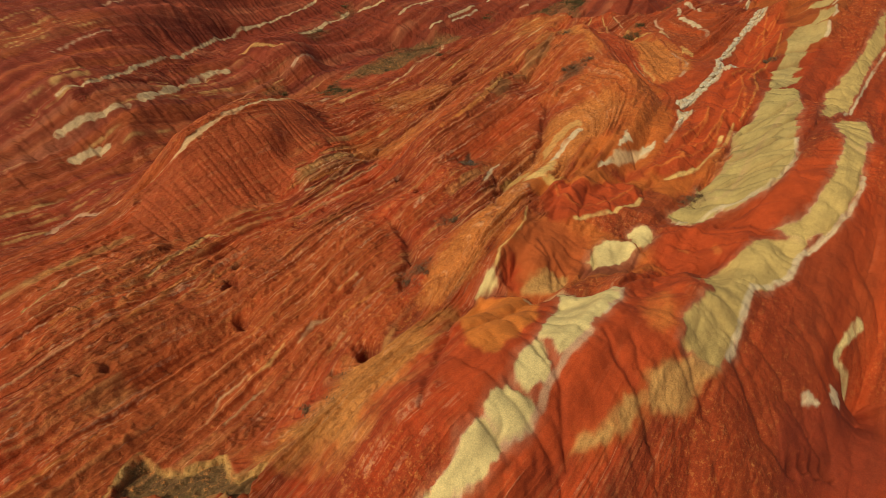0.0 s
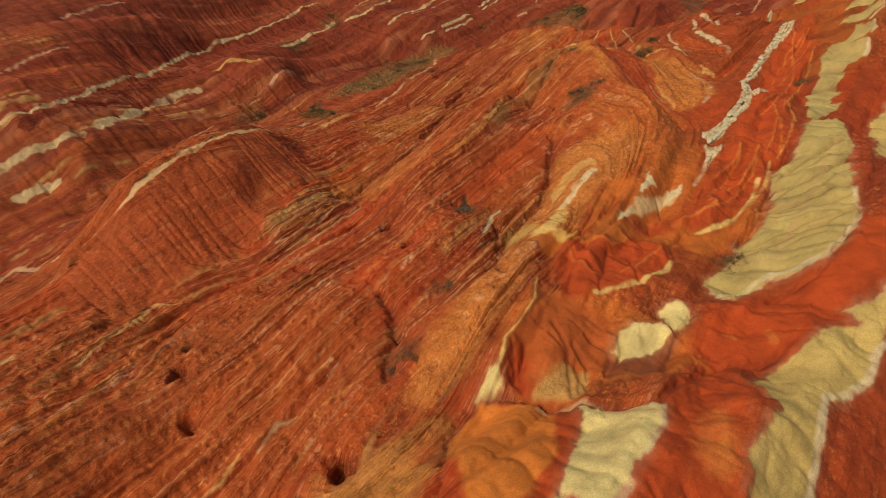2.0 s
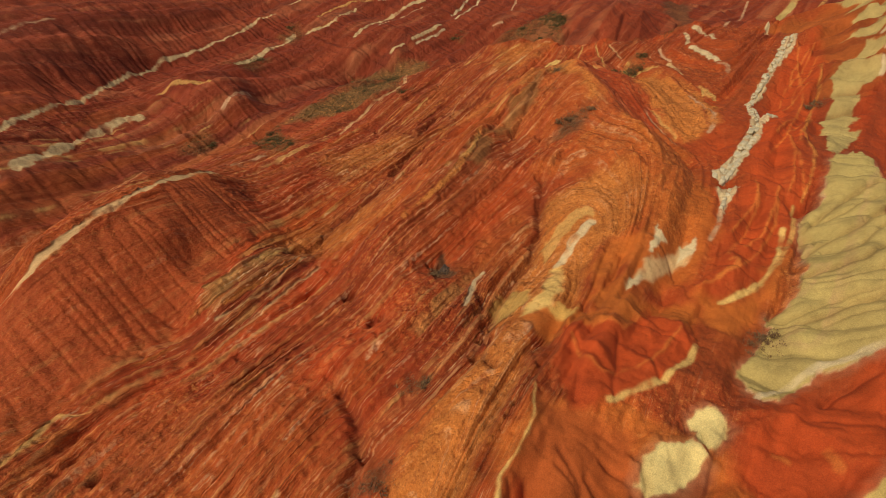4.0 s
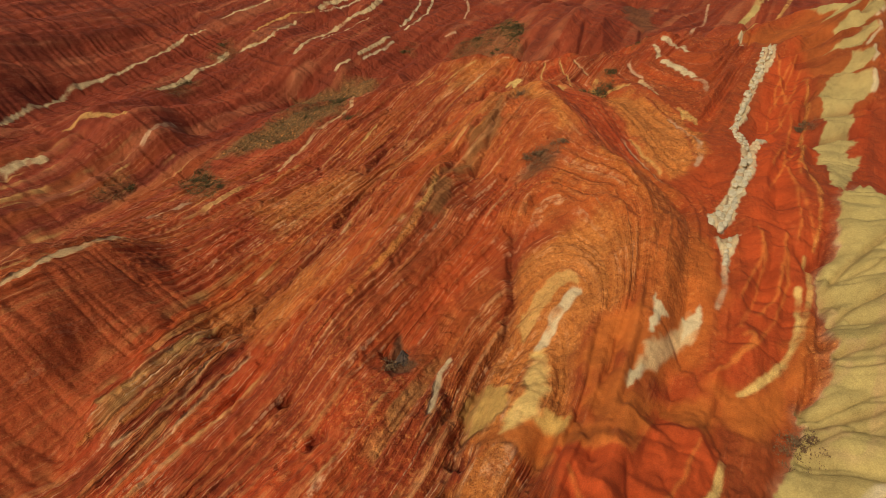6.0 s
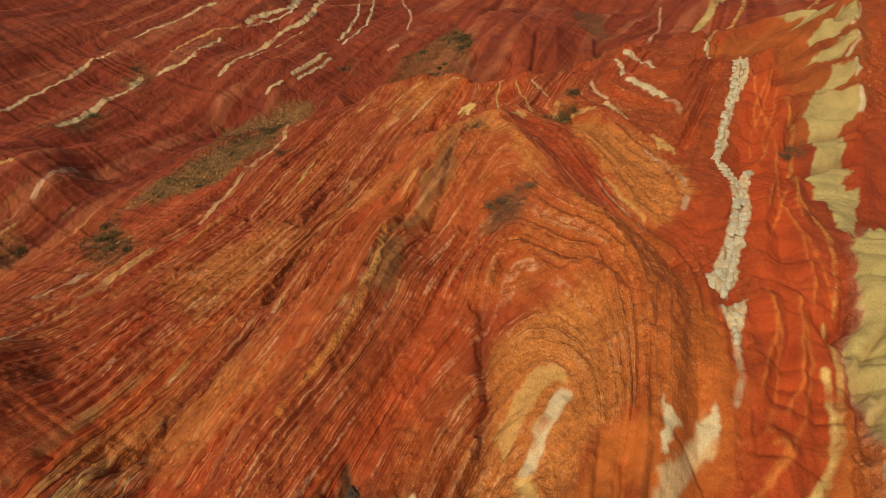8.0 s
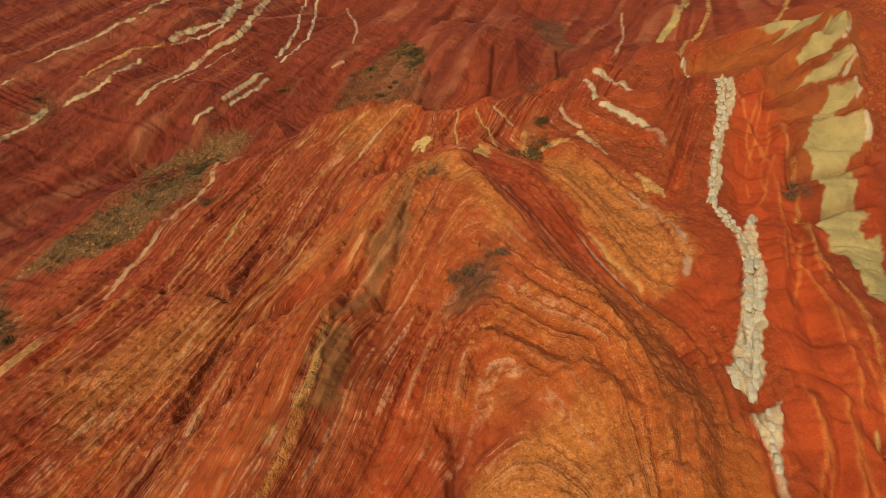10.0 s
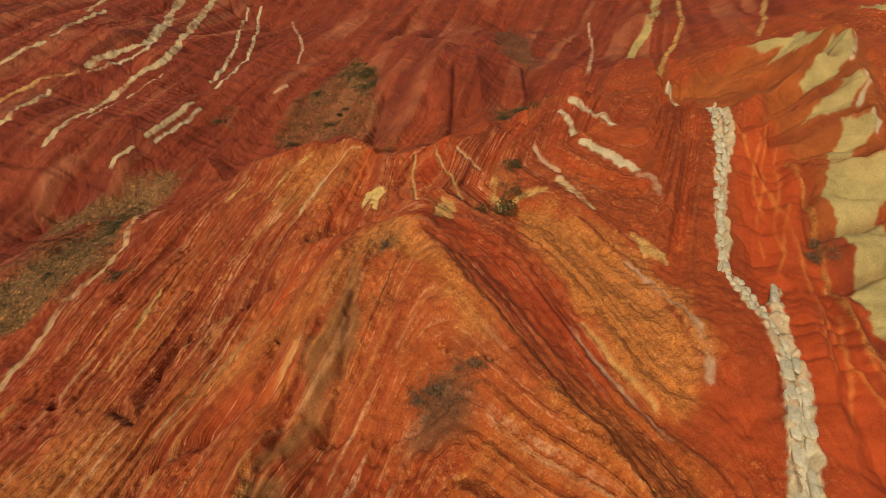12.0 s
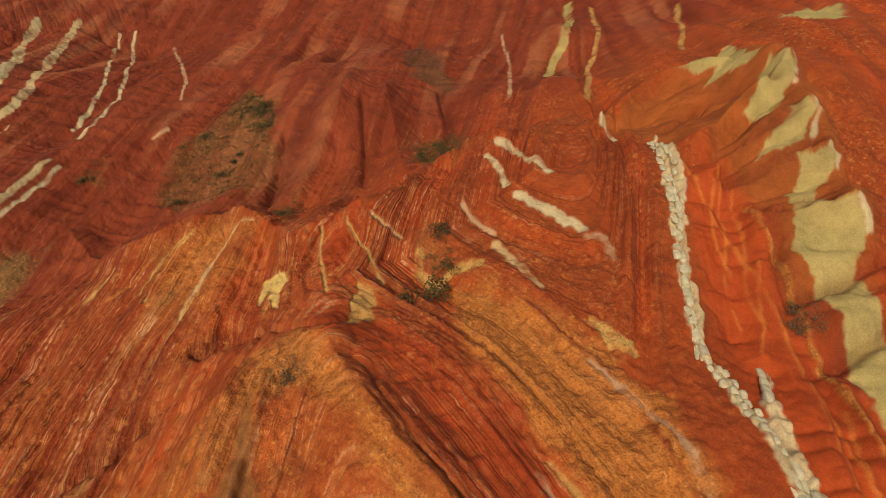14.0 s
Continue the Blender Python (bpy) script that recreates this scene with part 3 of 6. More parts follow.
area("sand_slope", "gold", [(-16.6, 30.3), (-14.3, 35.2), (-10.5, 42.4), (-5.7, 45), (0.4, 45.2), (-1.2, 38.3), (-4.4, 33.4), (-6.5, 30.3), (-8, 27.2)])
area("fan_ochre", "ochre", [(-1.4, 47.1), (3, 49.8), (5, 53.6), (10.1, 61.2), (11.7, 70), (7.4, 66.2), (2.7, 61.3), (-2.2, 54.6), (-3.1, 49.8)])
area("hook_dark", "brick", [(21.4, 73.1), (19.5, 71.2), (18.7, 67.8), (21.1, 68), (24.1, 70.4), (25.4, 72.8)])
# shade on the far hill's flank, painted as a dark patch
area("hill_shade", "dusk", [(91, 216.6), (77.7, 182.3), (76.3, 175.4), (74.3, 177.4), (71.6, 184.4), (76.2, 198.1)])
area("summit_top", "ochre", [(25.8, 129.8), (28.3, 128.2), (30.4, 124.7), (30.9, 116.2), (31.3, 110.4), (29.5, 111.4), (28.9, 116), (28.4, 120.7), (27, 123.9), (23.6, 123.3)])
area("trough", "rust", [(30.6, 125.2), (32, 120.9), (32.9, 112.4), (34.8, 107.6), (35.3, 101.8), (36.9, 98.2), (33, 99), (32.2, 103.7), (31.6, 108.5), (31.3, 112.3), (30.1, 117.8)])
area("red_triangle", "orange", [(30.1, 83.2), (37.9, 86.7), (36.6, 80.3), (31.1, 73.4), (26.8, 72), (22.8, 70.2), (20.5, 71.4), (24.2, 76.8), (26, 77.7)])
area("red_rim", "brick", [(65.7, 134.6), (71.8, 135.2), (69.1, 129.8), (62.5, 121.4), (57.6, 116.1), (56.3, 118.2), (59.9, 125.8)])
area("valley_floor", "sagey", [(-27, 144.4), (-20.4, 150.8), (-11, 159.3), (0.6, 175.9), (-2.5, 151.3), (-11.4, 145.2), (-22.7, 144)])
area("valley_floor", "sagey", [(-15, 178.2), (-7.3, 178.3), (2.9, 180.3), (7.2, 179.1), (0.9, 172.1), (-6.8, 171.6), (-13.8, 170.7)])
area("pale_front", "ochro", [(41.9, 75.8), (41.7, 72.6), (43, 71), (40.1, 69), (37.7, 68.2), (36.2, 67.7), (36.1, 69.2)])
area("scrub_floor", "sagey", [(-33, 140.6), (-28.8, 142.6), (-21.6, 128.7), (-22, 122.9), (-28.3, 129.2)])
area("scrub_floor", "sagey", [(-46.6, 134.9), (-44.9, 139.8), (-42.1, 141.2), (-40.2, 139.8), (-42.7, 134.3)])
area("scrub_floor", "sagey", [(-22.9, 146), (-16.7, 156.8), (-10.7, 166.3), (0.6, 174.7), (-2.5, 151.3), (-10.5, 145), (-17.5, 144)])
area("scrub_floor", "sagey", [(-45.9, 171.9), (-40.4, 177.1), (-36.1, 179.1), (-39.9, 169.8)])
area("scrub_floor", "sagey", [(-35.7, 192.6), (-32.5, 199.6), (-29.4, 196.3), (-32.7, 189.8)])
area("scrub_floor", "sagey", [(41.2, 203.6), (46.9, 205.8), (45.2, 187.8), (41.2, 179.4), (41.4, 186.8), (40.2, 194.9)])
area("scrub_floor", "sagey", [(31.9, 194.7), (36.6, 195.1), (34.2, 190.4)])
area("scrub_floor", "sagey", [(60.8, 166.4), (66.9, 165.2), (58.1, 145.5), (55.3, 146.5), (56.1, 155.7)])
area("scrub_floor", "sagey", [(35.2, 156.8), (41.2, 164.3), (34.7, 148.5)])
area("scrub_floor", "dusk", [(23.6, 106.5), (24.9, 109.1), (27.7, 109.6), (29.4, 108.9), (28, 106.8), (25.2, 105.9)])
area("scrub_floor", "sagey", [(13.5, 194.2), (17.1, 197.1), (16.1, 192.2)])
area("scrub_floor", "dusk", [(-5.3, 53), (-4, 55.8), (-2, 57.3), (-1.2, 56), (-2.9, 52.7), (-4.5, 51.1)])
area("scrub_floor", "dusk", [(-12.6, 36.9), (-10.7, 40.5), (-9.9, 39.3), (-10.8, 35.6), (-12.9, 34.4), (-15, 35.6)])
area("scrub_floor", "sagey", [(-31.4, 139.4), (-28.4, 144.2), (-25.1, 133.9), (-26.8, 128.1)])
area("scrub_floor", "dusk", [(32, 64.3), (34.9, 65.4), (35.2, 63.7), (32.9, 62.9)])
area("scrub_floor", "dusk", [(32.5, 65.4), (34.6, 66.4), (35.7, 65.6), (34.7, 64.9), (33, 64.8)])
area("scrub_floor", "dusk", [(63.6, 108.5), (64.7, 108.7), (63.7, 107.2), (62.8, 107)])
area("scrub_floor", "dusk", [(62.9, 106.6), (65.5, 109.2), (64.1, 106.2)])
area("scrub_floor", "sagey", [(45.1, 136.3), (47.3, 135.6), (47.3, 133.7), (45.1, 134.4)])
area("scrub_floor", "sagey", [(44, 133.6), (45.9, 133.1), (45.7, 130.9), (44.1, 131.2)])
area("scrub_floor", "sagey", [(-1, 146.6), (1.2, 147.1), (1.8, 145), (-0.5, 144.6)])
area("scrub_floor", "dusk", [(25.8, 125.6), (27.6, 126), (27.9, 124.3), (26.1, 123.1)])
area("scrub_floor", "dusk", [(2.1, 78.9), (2.8, 80.9), (5.4, 81.3), (6, 79.6)])
area("pool", "sagey", [(-29.5, 27.3), (-29.6, 30.1), (-28.9, 31.3), (-26.9, 30.4), (-24.7, 29.8), (-22, 31), (-21.2, 31.3), (-19.9, 29.4), (-18.8, 28.5), (-16.6, 29.4), (-16.9, 26.3)])
# shaded low face: its darkness is painted in as deep red
area("face_low", "deep", [(30.9, 33.1), (43.6, 37.1), (43.9, 34.2), (40, 27.6), (30.1, 27.1)])
area("hill_south", "ochro", [(18.9, 96.1), (26.3, 102.6), (34.2, 104.6), (39.5, 100.4), (38.2, 89.4), (33, 79.2), (26.9, 76), (25.9, 79.7), (27.4, 90.2), (22.4, 92.8)])
area("hill_south", "ochre", [(22.3, 125.9), (15.1, 124.7), (7, 123.1), (10.1, 118.9), (17.2, 119.4), (22.5, 121)])
area("scrub_floor", "dusk", [(24, 108.5), (25.1, 109.7), (26.7, 109.2), (26.8, 108), (25.4, 105.4), (24, 106)])
area("scrub_floor", "dusk", [(23.6, 106.5), (24.9, 109.1), (27.7, 109.6), (29.4, 108.9), (28, 106.8), (25.2, 105.9)])
area("scrub_floor", "sagey", [(23.5, 183.1), (26.1, 193.5), (34.2, 194.9), (45.4, 206.4), (47.8, 195.5), (41.3, 176.5), (35.8, 171.7), (25.7, 178.7)])
area("scrub_floor", "dusk", [(-5.3, 55.5), (-3.1, 56.6), (-1.8, 57), (-1.5, 55.3), (-3, 53.3), (-4.6, 52.6)])
area("scrub_floor", "dusk", [(-1.3, 63.2), (0, 64.7), (2.1, 64.9), (1.4, 63.4), (-0.4, 62.9)])
area("scrub_floor", "dusk", [(24, 106.9), (26.1, 108.8), (28.7, 108.5), (27.9, 106.7)])
stripe("cliff_red", "deep", 1.5, [(-76.6, 112.1), (-69.9, 129.9), (-61.9, 154.9), (-52.8, 172.8)])
stripe("ledge_side", "brick", 0.5, [(50.6, 101), (47.4, 97), (43.6, 92.4), (40.6, 89.9)])
stripe("far_red", "deep", 1.5, [(-14.1, 220.6), (-1.2, 240), (8.4, 265.4)])
area("lobe", "lobed", [(83.6, 140.2), (86.2, 137.7), (97.9, 141.1), (86.7, 130.3), (86.2, 131.1), (85.4, 133.3), (83.4, 133.9), (86.6, 134.9), (85.1, 137.3)])
area("lobe", "lobed", [(86.7, 129.6), (87.3, 127.6), (87.2, 126.3), (82.9, 124.3), (79.2, 123.4), (78.9, 125.7), (80.7, 126.5), (82.6, 127.3)])
area("lobe", "lobed", [(81.0, 122.5), (81.9, 121.4), (81.7, 120.4), (79.2, 119.4), (76.3, 119.8), (74.4, 121.1), (77.6, 121.5), (80.2, 122.0)])
area("lobe", "lobed", [(76.6, 118.6), (78.4, 117.1), (78.6, 116.0), (77.2, 115.2), (74.5, 114.9), (72.0, 114.7), (75.8, 116.9), (76.6, 117.6)])
area("lobe", "lobed", [(72.9, 113.4), (74.8, 111.8), (75.1, 110.6), (73.6, 109.3), (71.1, 108.7), (69.3, 109.4), (70.7, 111.6), (72.4, 112.1)])
area("far_slope_pale", "pale", [(108.5, 141.0), (121.7, 143.8), (127.3, 141.8), (111.9, 133.4), (110.4, 136.0), (110.1, 139.5)])
stripe("far_red", "deep", 1.5, [(-9.1, 188), (-1.3, 194.4), (10.2, 207.7)])
stripe("right_line", "brick", 0.25, [(46.8, 121.7), (47.5, 113.4), (46.4, 108.7), (44.8, 102.9)])
area("near_cream", "cream", [(12.2, 44.2), (15.3, 43), (17.8, 42.2), (17.1, 40.2), (14.5, 37.2), (12.8, 35.2), (10.4, 32.7), (9.9, 32.6), (9.4, 33.9), (8.5, 34.6), (10.1, 38.1), (11.7, 41.4)])
area("near_cream", "cream", [(8.5, 34.6), (9.2, 32.1), (9, 31.1), (8.1, 30.4), (7.1, 30), (6, 30.8), (6.1, 31.7), (7.5, 33.6)])
area("near_cream", "cream", [(5.4, 30.5), (7.4, 29.5), (7.8, 28.8), (6.3, 27.3), (5.4, 26.7), (4.5, 26.5), (3.3, 28.2), (3.5, 29)])
area("near_cream", "cream", [(3.5, 27.7), (4.7, 26.4), (4.2, 25.5), (2.9, 24.3), (0.7, 23.2), (-2.2, 23.2), (0.2, 25), (1.6, 26.5)])
area("near_tan", "tan", [(13.8, 28.8), (14.7, 29.1), (15, 28.3), (13, 27.2), (10.8, 26.8), (11.2, 27.9), (12.8, 28.3)])
area("near_tan", "tan", [(15.2, 30.4), (16.9, 31), (17, 29.4), (15, 27.9), (14.9, 28.7)])
area("near_tan", "tan", [(17.7, 32.3), (20.3, 33.6), (22.7, 34.6), (25.4, 34.9), (25.1, 33.8), (22.9, 32.6), (21.1, 30.6), (19.1, 30.2), (17.1, 30.2)])
area("fan_amber", "orange", [(8.0, 69.7), (10.7, 69.8), (15.5, 69.8), (19.0, 68.2), (19.4, 65.1), (18.9, 64.4)])
area("fan_amber", "orange", [(18.3, 71.7), (22.0, 70.5), (29.3, 70.3), (29.7, 67.7), (24.1, 65.5), (19.8, 65.5), (18.4, 68.7)])
area("fan_amber", "orange", [(29.7, 71.2), (31.6, 69.9), (33.7, 69.8), (38.0, 72.2), (40.5, 74.1), (38.5, 70.5), (34.9, 67.3), (30.1, 65.5), (29.7, 67.7)])
area("slope_warm", "orange", [(20.7, 77.2), (23.3, 78.3), (26.4, 78.6), (27.3, 78.1), (24.4, 75.2), (22.0, 72.8), (19.7, 71.8), (19.2, 74.4)])
area("fan_face", "umber", [(6.4, 51.9), (8.4, 53.5), (9.9, 56.1), (10.8, 58.7), (12.3, 57.8), (13.6, 56.6), (16.1, 55.9), (18.0, 54.9), (16.5, 50.9), (13.3, 45.4), (11.1, 46.0), (7.7, 46.5), (6.3, 49.2)])
area("fan_foot", "red", [(6.5, 50.1), (8.2, 51.2), (8.0, 46.8), (6.5, 47.3)])
area("fan_tan", "tan", [(9.9, 48.0), (12.1, 49.7), (14.1, 49.4), (13.4, 46.3), (11.9, 45.9), (8.8, 46.5)])
area("fan_cream", "cream", [(5.1, 49.1), (6.1, 48.9), (6.1, 47.1), (3.7, 47.1)])
area("fan_bowl", "vivid", [(14.9, 67.0), (17.5, 66.1), (19.9, 65.0), (24.8, 69.7), (25.9, 67.3), (26.7, 65.7), (26.9, 64.0), (21.9, 59.4), (18.9, 58.3), (16.5, 57.5), (13.2, 57.0), (12.6, 59.6)])
area("fan_lip", "clay", [(16.3, 50.6), (23.0, 52.1), (20.4, 47.6), (15.8, 48.2)])
area("fan_block", "cream", [(16.8, 51.4), (17.9, 53.1), (20.0, 54.1), (22.3, 54.3), (23.2, 52.7), (21.6, 51.8), (19.8, 50.6), (17.8, 50.5)])
area("fan_block", "cream", [(22.9, 56.5), (25.0, 57.0), (25.7, 55.1), (24.3, 53.9), (22.8, 53.8)])
area("scar", "dusk", [(4.2, 83.6), (4.9, 82.1), (5.8, 79.3), (4.9, 78.5), (3.2, 78.2), (2.5, 79.4), (2.9, 81.4)])
area("rib_yellow", "yellow", [(21.4, 35.1), (22.4, 37.4), (24.4, 39.3), (26.7, 41.5), (27.1, 45.5), (30.7, 48.2), (35.4, 50.4), (39.7, 51.6), (41.1, 51.6), (40, 49.5), (36.3, 45.5), (33.1, 43.6), (32.1, 43.9), (29.8, 40.7), (28, 38), (27, 36.1), (25.3, 34.4), (22.7, 34.3)])
area("rib_upper", "yellow", [(38.6, 52.6), (41.8, 53.4), (45.6, 57.1), (49, 61.3), (51.5, 65.1), (55.3, 72.2), (63.4, 77.7), (55.9, 66.9), (50.3, 58.3), (46.7, 53.7), (44.1, 51.3), (40.4, 50.5)])
area("rib_far", "yellow", [(87.7, 115.4), (84.1, 106.9), (79.8, 102.4), (73.3, 94.5), (61.4, 80.4), (56.1, 77.1), (67.5, 93.8), (73.3, 98.8), (80.8, 106.8)])
area("rib_upper", "yellow", [(54.9, 72.8), (60.3, 77.1), (61.2, 74.4), (57.7, 68.0), (52.8, 63.9), (51.7, 65.9)])
area("pale_slope", "pale", [(29.5, 57.7), (29.9, 61.4), (35.5, 66), (38.9, 69), (41.7, 72.3), (44.2, 77.1), (45.7, 80.1), (48.1, 81), (52.7, 85.8), (59.1, 91.9), (58.2, 87.4), (54.8, 80.2), (52, 76.5), (48.9, 70.3), (45.3, 64.2), (41.9, 60.1), (38.6, 58.9), (35.3, 59.2), (31.2, 57.6)])
area("pale_strip", "lobed", [(56.2, 92.7), (61.5, 101.6), (64.7, 105), (68.7, 112.5), (73.6, 116.5), (74.9, 115.4), (70.3, 107.7), (66.3, 102.8), (62.4, 96.9), (56.3, 90.6)])
area("fold_tan", "tan", [(16.1, 82.8), (18.8, 84.9), (21, 85.9), (22.5, 84.2), (22.3, 83.1), (21.4, 83.7), (19.7, 83.4), (18.5, 82.3), (16.2, 80.4)])
area("tri_white", "white", [(28.7, 79.8), (28.8, 77.6), (26.7, 75.8), (26.4, 76), (28.1, 78.6)])
area("tri_grey", "bone", [(25.6, 75.1), (29.2, 76.4), (30.3, 77.8), (32.3, 78.7), (32.7, 77.9), (30.8, 75.6), (28.1, 74.2), (24.5, 72.3), (22.2, 70.9), (22.2, 71.2), (24.1, 72.9), (25.2, 74)])
area("tri_white", "white", [(30.9, 77.9), (32.9, 78.7), (32.7, 77.6), (30.9, 76.2), (30.0, 76.0)])
area("tri_white", "white", [(22.2, 71.0), (23.6, 72.4), (25.1, 72.9), (23.9, 71.5)])
area("tri_white", "white", [(27.6, 77.8), (28.4, 77.5), (27.5, 76.4), (26.4, 75.8)])
area("ledge_upper", "white", [(73.7, 132.4), (70.4, 126.3), (65.6, 121.1), (61.6, 117.3), (60.1, 114.8), (55, 109.4), (54.2, 110.1), (59.3, 116.1), (64, 121.6), (67.8, 126.2)])
area("ledge_lower", "white", [(55, 109.4), (53.2, 104.2), (57.9, 106.9), (51.5, 100.7), (49.6, 97.5), (46.5, 94.1), (42.5, 89.7), (40.5, 88.1), (39.4, 88.2), (39.9, 90.6), (42.5, 92.4), (46.6, 96.5), (49.7, 100.4), (53.6, 108.3)])
area("ledge_end", "white", [(38.4, 87.1), (42.1, 87.2), (39.4, 84.6), (37.4, 82.1), (37.2, 82.6), (38.4, 85.2)])
area("lobe", "lobed", [(61.9, 103), (64, 103.8), (67.1, 103.3), (66.3, 101.5), (62, 98.9), (65.6, 99.4), (64.8, 98), (59.2, 93.4), (55.6, 91.1), (55.9, 92.7), (60.7, 99.3)])
area("far_knob", "pale", [(94.9, 172.9), (93.8, 168.5), (94.7, 169.7), (94.7, 172.5)])
area("hook", "sandy", [(27.7, 136.9), (29.2, 139.8), (31, 140.3), (31.4, 138.2), (30.1, 137.1), (29.3, 134.7), (28.8, 135.7), (29.3, 137.9)])
area("knob", "tan", [(32.4, 126.1), (35, 131.2), (37, 133.5), (36.7, 130.8), (35.2, 127.3), (33.4, 125.9)])
area("crest_gold", "glow", [(19.2, 39), (22.4, 41.9), (22.7, 39.4), (21.5, 36.1), (19.5, 35.3), (18.6, 36.3)])
area("pale_slope", "pale", [(55.2, 90), (59.8, 91.1), (58, 86.7), (51.1, 79), (45.2, 72.3), (38.7, 64.3), (36.8, 62.4), (35.4, 63.8), (37.4, 64.4), (35.7, 66.8), (35.8, 67.7), (37.7, 68.2), (40.1, 69), (43, 71), (41.7, 72.6), (43.6, 74.4), (44.8, 77.6), (46.1, 80.1), (47.5, 81.3), (49, 81.7), (50.1, 84), (52, 86.5)])
area("chip", "white", [(34.3, 34.3), (35.4, 35.5), (36.2, 34.5)])
area("chip", "white", [(38.8, 36.4), (40.5, 37.1), (39.6, 35.3), (38.2, 34.8)])
area("fold_pale", "sandy", [(16.7, 78.6), (17.6, 78.2), (16.8, 74.3), (15.8, 72.2), (14.4, 70.5), (12.6, 69.6), (11.4, 69.1), (12.3, 70.9), (13.9, 72.5), (15.2, 75.3)])
area("fold_pale", "paleo", [(9.6, 75.5), (12.4, 76.7), (13.9, 74.9), (12.7, 72.4), (10.4, 70.5), (8.5, 71.2)])
area("fold_pale", "paleo", [(14.2, 69.8), (15.7, 70.5), (16.7, 69.5), (15.9, 68.3), (14.4, 69.2)])
stripe("rib_rim", "white", 0.35, [(44.1, 51.3), (41.3, 49.6), (39.2, 48.5), (36.9, 45.8), (34.5, 44.4), (32.1, 43.9), (30.2, 41.2), (28.3, 38.2), (26.5, 35.5)])
stripe("rib_rim", "white", 0.3, [(50.4, 58.1), (47.2, 53.9), (44.1, 51.3)])
stripe("pale_rim", "white", 0.3, [(29.6, 58.1), (35.8, 59.8), (39.9, 59.3), (43.6, 61.9), (45.5, 64), (48.2, 69.8)])
stripe("mound_band", "blush", 0.6, [(-64.1, 73.7), (-62, 79.2), (-51.4, 75.1)])
stripe("stripe_left", "pale", 0.25, [(-47.4, 46.3), (-45.5, 49.4), (-42.9, 53.6)])
stripe("fold_white", "white", 0.55, [(21.7, 82.3), (20.7, 81.7), (19.4, 80.7), (18.2, 79.2), (17.4, 78.6)])
stripe("fold_side", "white", 0.3, [(8.9, 79.8), (7.8, 78.1), (7, 75.7), (6.2, 73.6)])
stripe("ledge_tail", "blush", 0.25, [(37.6, 83), (36.3, 80.3), (34.4, 78.2)])
stripe("ledge_far", "white", 0.4, [(73.1, 140.1), (70.2, 135.1)])
stripe("cut_sand", "sand", 0.5, [(50.2, 116.5), (49.7, 114.7), (50.6, 113.4)])
stripe("cut_sand", "sand", 0.5, [(43.7, 134.4), (42.5, 132.8), (42.9, 130.3), (45, 130.3), (46.8, 128.7)])
stripe("right_line", "blush", 0.3, [(47.1, 114.4), (47, 109.9), (47, 106.3), (45.7, 102.9), (44.1, 100.9)])
stripe("trough_line", "blush", 0.2, [(37.7, 109.4), (37.8, 106.1), (38, 102), (38.4, 98.6)])
stripe("trough_line", "tan", 0.2, [(39, 109.7), (39.1, 105.7), (39.3, 101.1)])
# glow arcs: bright light on the step lips, painted as stripes
stripe("red_arc", "glow", 0.14, [(44.1, 87.8), (42.5, 83.6), (39, 79), (35.3, 75.9)])
stripe("red_arc", "glow", 0.14, [(45.1, 83.8), (42.8, 79.9), (39.5, 76.4), (35.5, 73.6), (32.6, 72.2)])
stripe("red_arc", "tan", 0.2, [(46.8, 83.2), (43.9, 78.1), (39.7, 73.6), (36.4, 71.1), (32.7, 69.9)])
stripe("red_arc", "glow", 0.2, [(51.9, 92.4), (50.3, 88.4), (48.6, 84.9)])
stripe("red_arc", "glow", 0.2, [(35.1, 74.8), (36.2, 74.9), (35, 73.7), (32.8, 72.6)])
stripe("pool_rim", "sand", 0.25, [(-30.2, 27.2), (-29.8, 30.1), (-29.2, 31.6), (-26.8, 30.3), (-24.7, 29.6), (-22, 31.1), (-21.2, 31.5), (-19.6, 29.2), (-18.5, 28.4), (-16.4, 29.7)])
stripe("chip", "cream", 0.4, [(44.3, 42.7), (41.4, 40.5), (40.3, 39.3), (42.2, 39), (42.2, 38.2)])
stripe("near_rim", "white", 0.18, [(17.1, 42.4), (17.9, 42.1), (17.1, 40.1), (14.9, 37.5)])
stripe("near_rim", "blush", 0.3, [(13.1, 35.2), (10.4, 32.5), (9, 31), (7.9, 28.9), (6.5, 27.3), (4.9, 26.5)])
stripe("mid_line", "ochre", 0.35, [(11.9, 109.9), (9.8, 102.9), (7.2, 96.4), (4.5, 92.2), (1.9, 89.7), (-0.2, 87.4)])
stripe("mound_band", "bone", 0.5, [(-46.7, 72.2), (-45, 75.1), (-40.9, 77.9), (-37.6, 83.1), (-34.2, 90.4), (-31.8, 97.6), (-29.2, 103), (-29, 109.8)])
stripe("summit_streak", "rust", 0.7, [(23.9, 115.2), (21.2, 112.6), (18.4, 109.8)])
stripe("near_rim", "bone", 0.2, [(8.9, 45.1), (12.4, 45.1), (15, 42.7), (17.2, 41.2)])
stripe("ledge_seam", "dusk", 0.1, [(50.1, 100), (47.5, 96.3), (44.5, 94.1), (42.5, 91.5), (40.2, 89.8)])
stripe("ledge_seam", "dusk", 0.1, [(71, 129.1), (66.5, 123), (60.3, 117.1), (56.1, 111.7)])
stripe("fold_arm", "ochro", 0.8, [(32.4, 104), (32.4, 98.7), (32.7, 93.9), (33.2, 89.5)])
